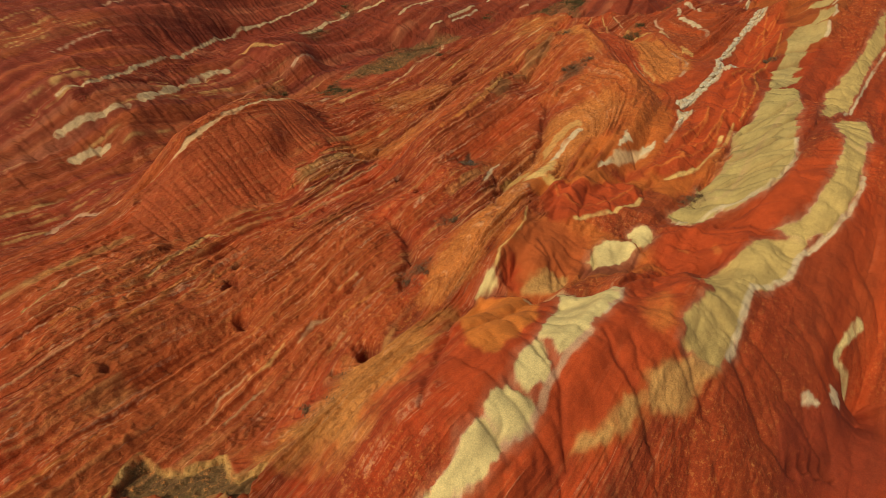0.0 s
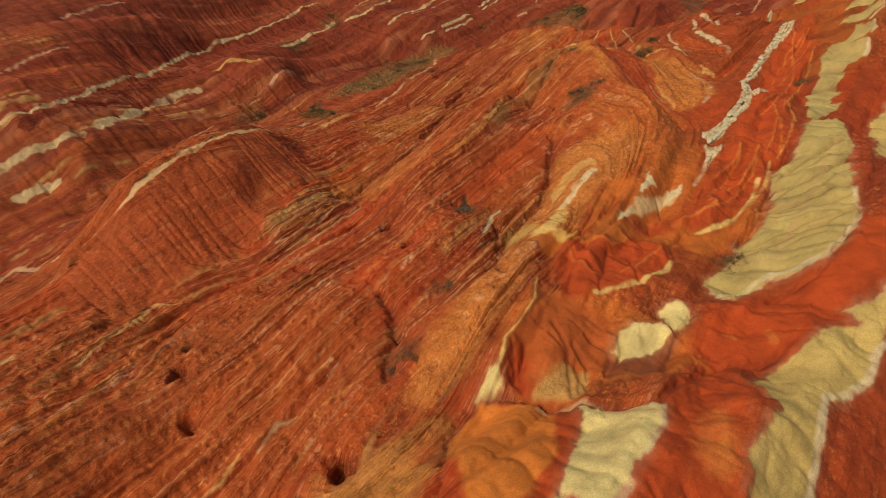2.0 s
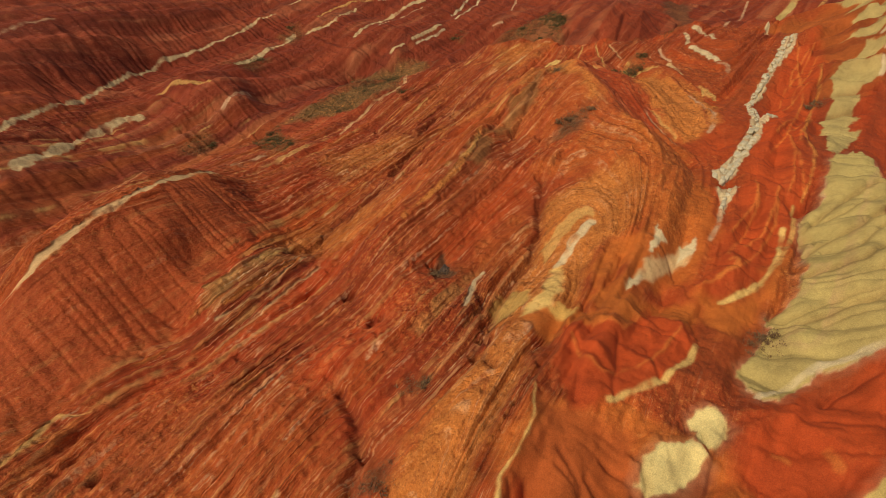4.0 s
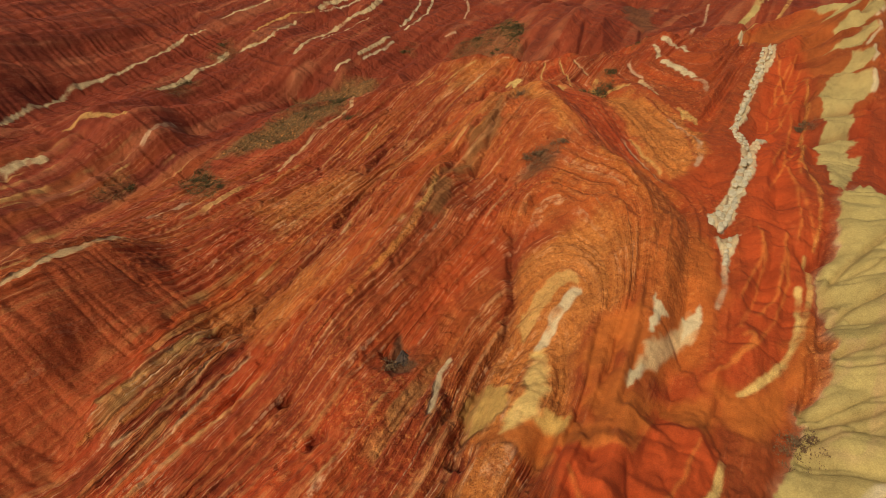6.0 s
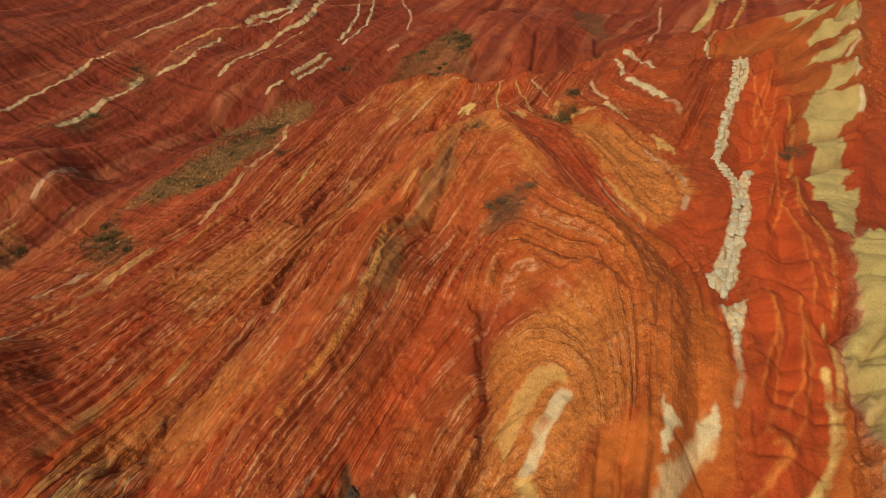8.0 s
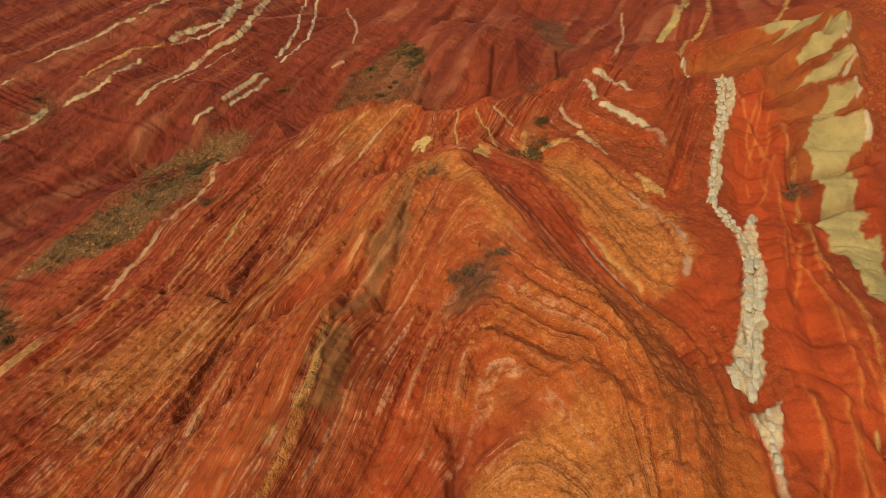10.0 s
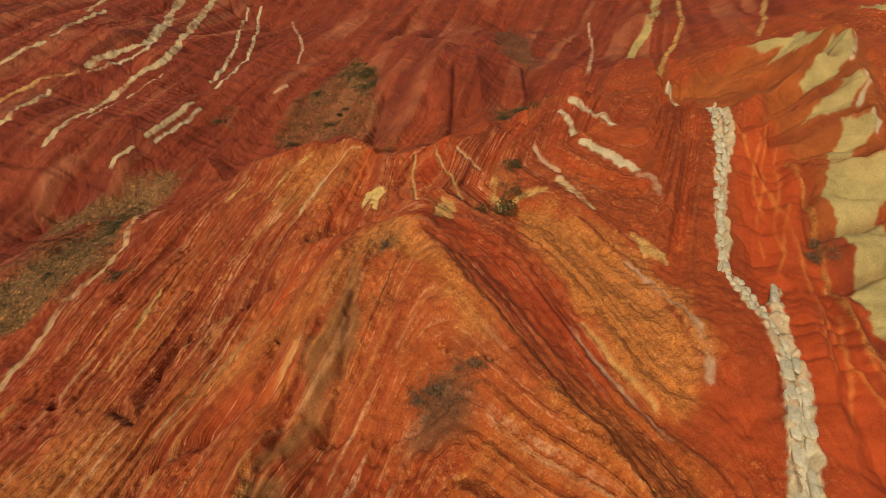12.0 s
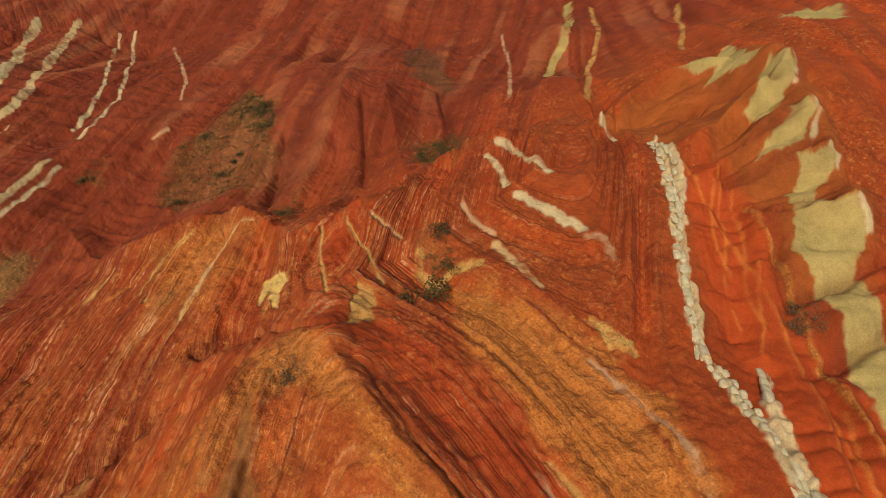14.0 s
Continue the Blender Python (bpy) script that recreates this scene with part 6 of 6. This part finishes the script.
class Nodes:
    """Short hand for building a node tree."""

    def __init__(self, name):
        self.mat = bpy.data.materials.new(name)
        self.mat.use_nodes = True
        self.n, self.l = self.mat.node_tree.nodes, self.mat.node_tree.links
        self.bsdf = self.n["Principled BSDF"]

    def put(self, socket, value):
        if hasattr(value, "is_linked"):
            self.l.new(value, socket)
        else:
            socket.default_value = value

    def math(self, op, a, b=0.0, clamp=False):
        m = self.n.new("ShaderNodeMath")
        m.operation, m.use_clamp = op, clamp
        self.put(m.inputs[0], a)
        self.put(m.inputs[1], b)
        return m.outputs[0]

    def noise(self, vector, scale, detail=3.0, rough=0.55):
        m = self.n.new("ShaderNodeTexNoise")
        m.inputs["Scale"].default_value, m.inputs["Detail"].default_value, m.inputs["Roughness"].default_value = scale, detail, rough
        if vector is not None:
            self.l.new(vector, m.inputs["Vector"])
        return m.outputs["Fac"]

    def cells(self, vector, scale):
        m = self.n.new("ShaderNodeTexVoronoi")
        m.inputs["Scale"].default_value = scale
        self.l.new(vector, m.inputs["Vector"])
        return m.outputs["Distance"], self.split(m.outputs["Color"])[0]

    def ramp(self, fac, lo, hi, a=0.0, b=1.0):
        m = self.n.new("ShaderNodeMapRange")
        self.put(m.inputs["Value"], fac)
        for key, v in (("From Min", lo), ("From Max", hi), ("To Min", a), ("To Max", b)):
            m.inputs[key].default_value = v
        return m.outputs[0]

    def mix(self, fac, a, b, kind="MIX"):
        m = self.n.new("ShaderNodeMix")
        m.data_type, m.blend_type = "RGBA", kind
        self.put(m.inputs["Factor"], fac)
        self.put(m.inputs[6], a)
        self.put(m.inputs[7], b)
        return m.outputs[2]

    def vector(self, x, y, z):
        m = self.n.new("ShaderNodeCombineXYZ")
        for k, v in enumerate((x, y, z)):
            self.put(m.inputs[k], v)
        return m.outputs[0]

    def split(self, v):
        m = self.n.new("ShaderNodeSeparateXYZ")
        self.l.new(v, m.inputs[0])
        return m.outputs

    def attribute(self, name, out):
        m = self.n.new("ShaderNodeAttribute")
        m.attribute_name = name
        return m.outputs[out]

    def bump(self, height, strength, distance, normal=None):
        m = self.n.new("ShaderNodeBump")
        m.inputs["Strength"].default_value, m.inputs["Distance"].default_value = strength, distance
        self.l.new(height, m.inputs["Height"])
        if normal is not None:
            self.l.new(normal, m.inputs["Normal"])
        return m.outputs[0]


def clay_material():
    s = Nodes("clay")
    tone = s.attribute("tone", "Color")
    level, rib, dusty = s.split(s.attribute("bed", "Vector"))
    geo = s.n.new("ShaderNodeNewGeometry").outputs["Position"]
    px, py, pz = s.split(geo)
    run = s.math("ADD", s.math("MULTIPLY", px, 0.62), s.math("MULTIPLY", py, 0.78))
    blot = s.noise(geo, 0.35, 4.0, 0.6)
    broken = s.noise(geo, 0.9, 4.0, 0.7)
    speck = s.noise(geo, 1.7, 6.0, 0.68)
    gritty = s.noise(geo, 9.0, 3.0, 0.6)
    level = s.math("ADD", level, s.math("MULTIPLY", s.math("SUBTRACT", broken, 0.5), 0.22))

    def beds(close, drawn, detail):
        """Noise drawn out along each bed."""
        return s.noise(s.vector(s.math("MULTIPLY", level, close), s.math("MULTIPLY", run, drawn), 0.0), 1.0, detail, 0.6)

    thick, middle, thin = beds(0.62, 0.012, 2.0), beds(1.9, 0.03, 2.0), beds(4.8, 0.08, 1.0)
    # darker and paler beds with crisp, broken edges
    dark = s.math("ADD", s.math("MULTIPLY", s.ramp(thick, 0.48, 0.44), 0.34), s.math("MULTIPLY", s.ramp(middle, 0.46, 0.42), 0.42))
    dark = s.math("ADD", dark, s.math("MULTIPLY", s.ramp(thin, 0.45, 0.40), 0.26))
    dark = s.math("MULTIPLY", dark, s.math("MULTIPLY", rib, s.ramp(broken, 0.36, 0.52, 0.5, 1.0)), True)
    c = s.mix(dark, tone, s.mix(1.0, tone, (0.44, 0.30, 0.28, 1), "MULTIPLY"))
    light = s.math("ADD", s.math("MULTIPLY", s.ramp(thick, 0.57, 0.60), 0.22), s.math("MULTIPLY", s.ramp(middle, 0.565, 0.595), 0.5))
    light = s.math("ADD", light, s.math("MULTIPLY", s.ramp(thin, 0.60, 0.63), 0.34))
    light = s.math("MULTIPLY", light, s.math("MULTIPLY", rib, s.ramp(broken, 0.44, 0.56, 0.15, 1.0)), True)
    c = s.mix(light, c, (0.60, 0.25, 0.085, 1))
    # thin pale seams
    seam = s.ramp(s.math("ABSOLUTE", s.math("SUBTRACT", thick, 0.5)), 0.016, 0.006)
    seam = s.math("MULTIPLY", s.math("MULTIPLY", seam, s.ramp(blot, 0.46, 0.56)), s.math("MULTIPLY", rib, s.ramp(speck, 0.42, 0.55, 0.1, 0.9)), True)
    c = s.mix(seam, c, (0.62, 0.38, 0.20, 1))
    # loose clods and crumbs
    clod, clod_tint = s.cells(geo, 2.6)
    crumb, crumb_tint = s.cells(geo, 6.5)
    pale_crumb = s.math("MULTIPLY", s.math("ADD", s.ramp(clod_tint, 0.80, 0.84), s.ramp(crumb_tint, 0.74, 0.78)), s.math("MULTIPLY", dusty, s.ramp(speck, 0.47, 0.60, 0.0, 0.55)), True)
    c = s.mix(pale_crumb, c, (0.68, 0.27, 0.07, 1))
    dark_crumb = s.math("MULTIPLY", s.ramp(crumb_tint, 0.22, 0.18), s.math("ADD", s.math("MULTIPLY", dusty, 0.22), 0.05), True)
    c = s.mix(dark_crumb, c, (0.13, 0.028, 0.011, 1))
    patchy = s.math("MULTIPLY", s.ramp(speck, 0.46, 0.38), s.math("ADD", s.math("MULTIPLY", dusty, 0.38), 0.10), True)
    c = s.mix(patchy, c, s.mix(1.0, c, (0.42, 0.30, 0.28, 1), "MULTIPLY"))
    shade = s.math("ADD", s.ramp(blot, 0.3, 0.7, 0.80, 1.20), s.ramp(gritty, 0.35, 0.65, -0.14, 0.14))
    c = s.mix(1.0, c, s.vector(shade, shade, shade), "MULTIPLY")
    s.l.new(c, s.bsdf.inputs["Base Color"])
    s.bsdf.inputs["Roughness"].default_value = 0.88
    s.bsdf.inputs["Specular IOR Level"].default_value = 0.25
    # relief in metres
    rock = s.math("ADD", s.math("MULTIPLY", middle, 0.55), s.math("MULTIPLY", thin, 0.26))
    height = s.math("MULTIPLY", rock, s.math("ADD", s.math("MULTIPLY", rib, 0.95), 0.05))
    loose = s.math("ADD", s.math("MULTIPLY", dusty, 0.9), 0.08)
    height = s.math("SUBTRACT", height, s.math("MULTIPLY", s.math("ADD", s.math("MULTIPLY", clod, 0.085), s.math("MULTIPLY", crumb, 0.045)), loose))
    height = s.math("ADD", height, s.math("ADD", s.math("MULTIPLY", speck, s.math("ADD", s.math("MULTIPLY", loose, 0.24), 0.05)), s.math("MULTIPLY", gritty, 0.006)))
    s.l.new(s.bump(height, 1.0, 1.0), s.bsdf.inputs["Normal"])
    return s.mat


ground_mesh.materials.append(clay_material())
ground = tagged(new("ground", ground_mesh), "banded red, orange and cream badland ridges of bare clay", "terrain", kind="structure")

# ---- helpers for things ----
def flat_height(x, y):
    """Height of the finished ground at a place."""
    i, j = np.searchsorted(GY, y) - 1, np.searchsorted(GX, x) - 1
    a, b = (y - GY[i]) / (GY[i + 1] - GY[i]), (x - GX[j]) / (GX[j + 1] - GX[j])
    return float((VZ[i, j] * (1 - a) + VZ[i + 1, j] * a) * (1 - b) + (VZ[i, j + 1] * (1 - a) + VZ[i + 1, j + 1] * a) * b)


def mesh_of(name, verts, faces, material, smooth=False):
    me = bpy.data.meshes.new(name)
    me.from_pydata([tuple(v) for v in verts], [], faces)
    me.materials.append(material)
    if smooth:
        me.polygons.foreach_set("use_smooth", np.ones(len(me.polygons), bool))
    me.update()
    return me


def plain(name, tone, rough=0.9, spread_by=0.35, scale=6.0):
    """A matt earth or plant colour that varies with place."""
    s = Nodes(name)
    geo = s.n.new("ShaderNodeNewGeometry")
    info = s.n.new("ShaderNodeObjectInfo")
    n = s.math("ADD", s.noise(geo.outputs["Position"], scale, 4.0, 0.7), s.math("MULTIPLY", geo.outputs["Random Per Island"], 0.5))
    v = s.math("ADD", s.ramp(n, 0.4, 1.1, 1 - spread_by, 1 + spread_by), s.math("MULTIPLY", info.outputs["Random"], 0.2))
    s.l.new(s.mix(1.0, (*tone, 1), s.vector(v, v, v), "MULTIPLY"), s.bsdf.inputs["Base Color"])
    s.bsdf.inputs["Roughness"].default_value = rough
    s.l.new(s.bump(n, 0.6, 0.15), s.bsdf.inputs["Normal"])
    return s.mat


LEAF_GREEN = plain("leaf_green", (0.075, 0.054, 0.010), 0.8, 0.5)
LEAF_DRY = plain("leaf_dry", (0.15, 0.085, 0.036), 0.85, 0.5)
TWIG = plain("twig", (0.10, 0.06, 0.035))
PALE_STONE = plain("pale_stone", (0.52, 0.45, 0.29), 0.9, 0.4, 3.0)
DARK_STONE = plain("dark_stone", (0.085, 0.055, 0.036), 0.95, 0.8, 1.2)
rng = np.random.RandomState(5)


def leaves(n, wide, high, size):
    """Small leaf blades spread through a low uneven crown."""
    verts, faces = [], []
    lumps = rng.normal(0, 0.45, (6, 2)) * wide
    for _ in range(n):
        c = lumps[rng.randint(6)]
        a, r = rng.rand() * 6.28, wide * 0.5 * math.sqrt(rng.rand())
        z = high * (0.15 + 0.85 * rng.rand() * (1 - (r / (wide * 0.55)) ** 2 * 0.7))
        p = np.array([c[0] + r * math.cos(a), c[1] + r * math.sin(a), z])
        d = rng.normal(0, 1, 3)
        d /= np.linalg.norm(d)
        e = np.cross(d, rng.normal(0, 1, 3))
        e /= np.linalg.norm(e)
        s = size * (0.6 + 0.8 * rng.rand())
        k = len(verts)
        verts += [p - d * s, p + e * s * 0.5, p + d * s, p - e * s * 0.5]
        faces.append((k, k + 1, k + 2, k + 3))
    return verts, faces


def twigs(n, wide, high):
    verts, faces = [], []
    for _ in range(n):
        a, lean = rng.rand() * 6.28, wide * (0.2 + 0.5 * rng.rand())
        tip = np.array([lean * math.cos(a), lean * math.sin(a), high * (0.6 + 0.4 * rng.rand())])
        k = len(verts)
        for q in range(3):
            t = q * 2.09
            verts.append((0.04 * wide * math.cos(t), 0.04 * wide * math.sin(t), -0.15))
        verts.append(tip)
        faces += [(k, k + 1, k + 3), (k + 1, k + 2, k + 3), (k + 2, k, k + 3)]
    return verts, faces


def make_bush(wide, high, material, n, label):
    root = new("bush")
    for name, data, mat in (("foliage", leaves(2 * n, wide, high, 0.08 + 0.025 * wide), material), ("stems", twigs(7, wide, high), TWIG)):
        ob = new(name, mesh_of(name, *data, mat))
        ob.parent = root
    return tagged(root, label, "bush", "bushes on the slopes")


BUSHES = {
    "green": [make_bush(1.3, 0.8, LEAF_GREEN, 150, "low olive-green bush on the silty valley floor"), make_bush(0.9, 0.6, LEAF_GREEN, 110, "small olive-green bush among dry scrub")],
    "dry": [make_bush(1.0, 0.5, LEAF_DRY, 120, "dry grey-brown bush clinging to the clay slope"), make_bush(0.7, 0.4, LEAF_DRY, 90, "small withered bush on bare red clay")],
}
PLANTED, SCRUB = {"green": 0, "dry": 0}, {"green": ([], []), "dry": ([], [])}


def thicket(kind, thick, pts):
    """Bushes and low scrub inside a patch of the plan."""
    p = np.array(pts)
    lo, hi = p.min(0), p.max(0)
    size = 0.5 * abs(sum(a[0] * b[1] - a[1] * b[0] for a, b in zip(p, np.roll(p, -1, 0))))
    size = min(size, 320)
    some, tufts = int(np.clip(size * thick * 0.05, 1, 7)), int(np.clip(size * thick * 2.6, 20, 700))
    for k in range(some + tufts):
        for _ in range(30):
            x, y = lo + (hi - lo) * rng.rand(2)
            d, inside = away(np.array([x]), np.array([y]), p, True)
            if inside[0] or d[0] < 0.5:
                break
        z = flat_height(x, y)
        s, turn = 0.7 + 0.7 * rng.rand(), rng.rand() * 360
        if k < some:
            src = BUSHES[kind][k % 2]
            m = pose(x, y, z - 0.05, 0, 0, turn) @ Matrix.Scale(s, 4)
            if PLANTED[kind] < 2:
                src = BUSHES[kind][PLANTED[kind]]
                src.matrix_basis = pose(x, y, z - 0.05, 0, 0, turn)
            else:
                copy_thing(src, pose(x, y, z - 0.05, 0, 0, turn))
            PLANTED[kind] += 1
        else:
            v, f = leaves(18, 0.5 * s, 0.35 * s, 0.075)
            base = len(SCRUB[kind][0])
            SCRUB[kind][0].extend([np.array(q) + (x, y, z) for q in v])
            SCRUB[kind][1].extend([tuple(i + base for i in q) for q in f])


thicket("green", 1, [(-33, 140.6), (-28.8, 142.6), (-21.6, 128.7), (-22, 122.9), (-28.3, 129.2)])
thicket("green", 1, [(-46.6, 134.9), (-44.9, 139.8), (-42.1, 141.2), (-40.2, 139.8), (-42.7, 134.3)])
thicket("green", 0.6, [(-22.9, 146), (-16.7, 156.8), (-10.7, 166.3), (0.6, 174.7), (-2.5, 151.3), (-10.5, 145), (-17.5, 144)])
thicket("green", 0.6, [(-45.9, 171.9), (-40.4, 177.1), (-36.1, 179.1), (-39.9, 169.8)])
thicket("green", 0.5, [(-35.7, 192.6), (-32.5, 199.6), (-29.4, 196.3), (-32.7, 189.8)])
thicket("green", 1, [(41.2, 203.6), (46.9, 205.8), (45.2, 187.8), (41.2, 179.4), (41.4, 186.8), (40.2, 194.9)])
thicket("green", 1, [(31.9, 194.7), (36.6, 195.1), (34.2, 190.4)])
thicket("green", 1, [(60.8, 166.4), (66.9, 165.2), (58.1, 145.5), (55.3, 146.5), (56.1, 155.7)])
thicket("green", 1, [(35.2, 156.8), (41.2, 164.3), (34.7, 148.5)])
thicket("dry", 0.8, [(23.6, 106.5), (24.9, 109.1), (27.7, 109.6), (29.4, 108.9), (28, 106.8), (25.2, 105.9)])
thicket("green", 0.6, [(13.5, 194.2), (17.1, 197.1), (16.1, 192.2)])
thicket("dry", 1, [(-5.3, 53), (-4, 55.8), (-2, 57.3), (-1.2, 56), (-2.9, 52.7), (-4.5, 51.1)])
thicket("dry", 0.6, [(-12.6, 36.9), (-10.7, 40.5), (-9.9, 39.3), (-10.8, 35.6), (-12.9, 34.4), (-15, 35.6)])
thicket("green", 0.7, [(-31.4, 139.4), (-28.4, 144.2), (-25.1, 133.9), (-26.8, 128.1)])
thicket("dry", 0.8, [(32, 64.3), (34.9, 65.4), (35.2, 63.7), (32.9, 62.9)])
thicket("dry", 0.5, [(32.5, 65.4), (34.6, 66.4), (35.7, 65.6), (34.7, 64.9), (33, 64.8)])
thicket("dry", 1, [(63.6, 108.5), (64.7, 108.7), (63.7, 107.2), (62.8, 107)])
thicket("dry", 1, [(62.9, 106.6), (65.5, 109.2), (64.1, 106.2)])
thicket("green", 0.8, [(45.1, 136.3), (47.3, 135.6), (47.3, 133.7), (45.1, 134.4)])
thicket("green", 0.8, [(44, 133.6), (45.9, 133.1), (45.7, 130.9), (44.1, 131.2)])
thicket("green", 0.8, [(-1, 146.6), (1.2, 147.1), (1.8, 145), (-0.5, 144.6)])
thicket("dry", 0.6, [(25.8, 125.6), (27.6, 126), (27.9, 124.3), (26.1, 123.1)])
thicket("dry", 0.5, [(2.1, 78.9), (2.8, 80.9), (5.4, 81.3), (6, 79.6)])
thicket("dry", 1, [(24, 108.5), (25.1, 109.7), (26.7, 109.2), (26.8, 108), (25.4, 105.4), (24, 106)])
thicket("dry", 1, [(23.6, 106.5), (24.9, 109.1), (27.7, 109.6), (29.4, 108.9), (28, 106.8), (25.2, 105.9)])
thicket("green", 1, [(23.5, 183.1), (26.1, 193.5), (34.2, 194.9), (45.4, 206.4), (47.8, 195.5), (41.3, 176.5), (35.8, 171.7), (25.7, 178.7)])
thicket("dry", 1, [(-5.3, 55.5), (-3.1, 56.6), (-1.8, 57), (-1.5, 55.3), (-3, 53.3), (-4.6, 52.6)])
thicket("dry", 1, [(-1.3, 63.2), (0, 64.7), (2.1, 64.9), (1.4, 63.4), (-0.4, 62.9)])
thicket("dry", 1, [(24, 106.9), (26.1, 108.8), (28.7, 108.5), (27.9, 106.7)])

for kind, mat, text in (("green", LEAF_GREEN, "olive-green tufts of low scrub on silty ground"), ("dry", LEAF_DRY, "withered grey-brown tufts of scrub on clay")):
    tagged(new("scrub", mesh_of("scrub", *SCRUB[kind], mat)), text, "scrub", kind="stuff")

big = make_bush(2.4, 1.5, LEAF_GREEN, 420, "broad dark green bush beside a dry wash")
big.location = (41.2, 128.4, flat_height(41.2, 128.4) - 0.05)


# ---- the pale ledge: rounded blocks and cracked slabs of harder rock ----
def block_mesh(seed, sx, sy, sz, square):
    """A weathered block: a cube with worn corners and a pitted face."""
    bm = bmesh.new()
    bmesh.ops.create_cube(bm, size=2.0)
    bmesh.ops.subdivide_edges(bm, edges=bm.edges[:], cuts=3, use_grid_fill=True)
    for v in bm.verts:
        round_off = v.co.normalized() * 1.15
        v.co = v.co * square + round_off * (1 - square)
        n = noise.noise(v.co * 1.1 + Vector((seed * 3.1, 0, 0))) * 0.2 + noise.noise(v.co * 3.4 + Vector((0, seed * 1.7, 0))) * 0.1
        v.co *= 1 + n
        v.co.x, v.co.y, v.co.z = v.co.x * sx, v.co.y * sy, v.co.z * sz
    me = bpy.data.meshes.new("block")
    bm.to_mesh(me)
    bm.free()
    me.polygons.foreach_set("use_smooth", np.ones(len(me.polygons), bool))
    me.materials.append(PALE_STONE)
    return me


BLOCKS = {
    "block": [block_mesh(9 + k, 0.27, 0.82, 0.28, 0.4) for k in range(5)],
    "slab": [block_mesh(20 + k, 0.36, 0.95, 0.17, 0.5) for k in range(5)],
    "bits": [block_mesh(30 + k, 0.24, 0.32, 0.22, 0.4) for k in range(4)],
}
rock_ledge = tagged(new("rock_ledge"), "cracked white ledge of rounded blocks and slabs across red clay", "rock ledge")


def ledge_row(kind, step, sunk, pts):
    """Blocks end to end along a line, half sunk in the clay."""
    q = densify([(x, y, 0) for x, y in pts], step)
    for k, (x, y, _) in enumerate(q):
        ob = new("stone", BLOCKS[kind][rng.randint(len(BLOCKS[kind]))])
        x, y = x + 0.08 * rng.randn(), y + 0.08 * rng.randn()
        s = 0.85 + 0.35 * rng.rand()
        ob.matrix_basis = pose(x, y, flat_height(x, y) + sunk, rng.randn() * 4, rng.randn() * 4, -40 + rng.randn() * 4) @ Matrix.Diagonal((s, s, s * (0.8 + 0.4 * rng.rand()), 1))
        ob.parent = rock_ledge


ledge_row("block", 1.1, -0.17, [(72.5, 131.4), (69.6, 126.5), (65.0, 121.6), (60.8, 117.3), (55.1, 110.2)])
ledge_row("block", 1.1, -0.17, [(51.1, 100.9), (49.2, 97.8), (46.1, 94.5), (42.2, 90.2), (40.4, 88.7)])
ledge_row("slab", 1.2, -0.13, [(71.6, 131), (68.6, 126.7), (64.4, 121.6), (59.8, 116.4), (54.9, 110.4)])
ledge_row("slab", 1.2, -0.13, [(50, 100.4), (47.2, 96.6), (43.2, 92.3), (40.2, 90)])
ledge_row("slab", 1.0, -0.12, [(48.2, 96.9), (45.2, 93.9), (41.6, 90.6)])
ledge_row("block", 0.8, -0.1, [(57.5, 106.8), (56.2, 105.9), (54.8, 104.9)])
ledge_row("bits", 0.7, -0.05, [(54.8, 108.9), (54.2, 106.4), (52.8, 104), (51.2, 102)])
ledge_row("bits", 0.7, -0.06, [(54.1, 109.2), (53.2, 106.2), (51.9, 103.6)])
ledge_row("bits", 0.8, -0.06, [(40.6, 87.2), (39.4, 85.2), (37.9, 83.3)])


# ---- a dark pointed rock, sunk in the slope beside a hollow ----
def dark_rock(x, y):
    bm = bmesh.new()
    bmesh.ops.create_icosphere(bm, subdivisions=4, radius=1.0)
    for v in bm.verts:
        top = max(v.co.z, 0.0)
        c = v.co.copy()
        v.co.x = c.x * (1.75 - 0.9 * top)
        v.co.y = c.y * 1.3 + 1.5 * max(c.y, 0) ** 3       # drawn out to a point uphill
        v.co.x *= 1 - 0.55 * max(c.y, 0) ** 1.5
        v.co.z = c.z * 0.9
        v.co += c * (0.30 * noise.noise(c * 2.2) + 0.16 * noise.noise(c * 6.0))
    bmesh.ops.scale(bm, vec=(0.55, 0.62, 0.5), verts=bm.verts)
    me = bpy.data.meshes.new("boulder")
    bm.to_mesh(me)
    bm.free()
    me.materials.append(DARK_STONE)
    ob = new("boulder", me)
    ob.location = (x, y, flat_height(x, y) - 0.1)
    return tagged(ob, "dark pointed boulder half sunk in the striped clay slope", "boulder")


dark_rock(4.5, 80.3)
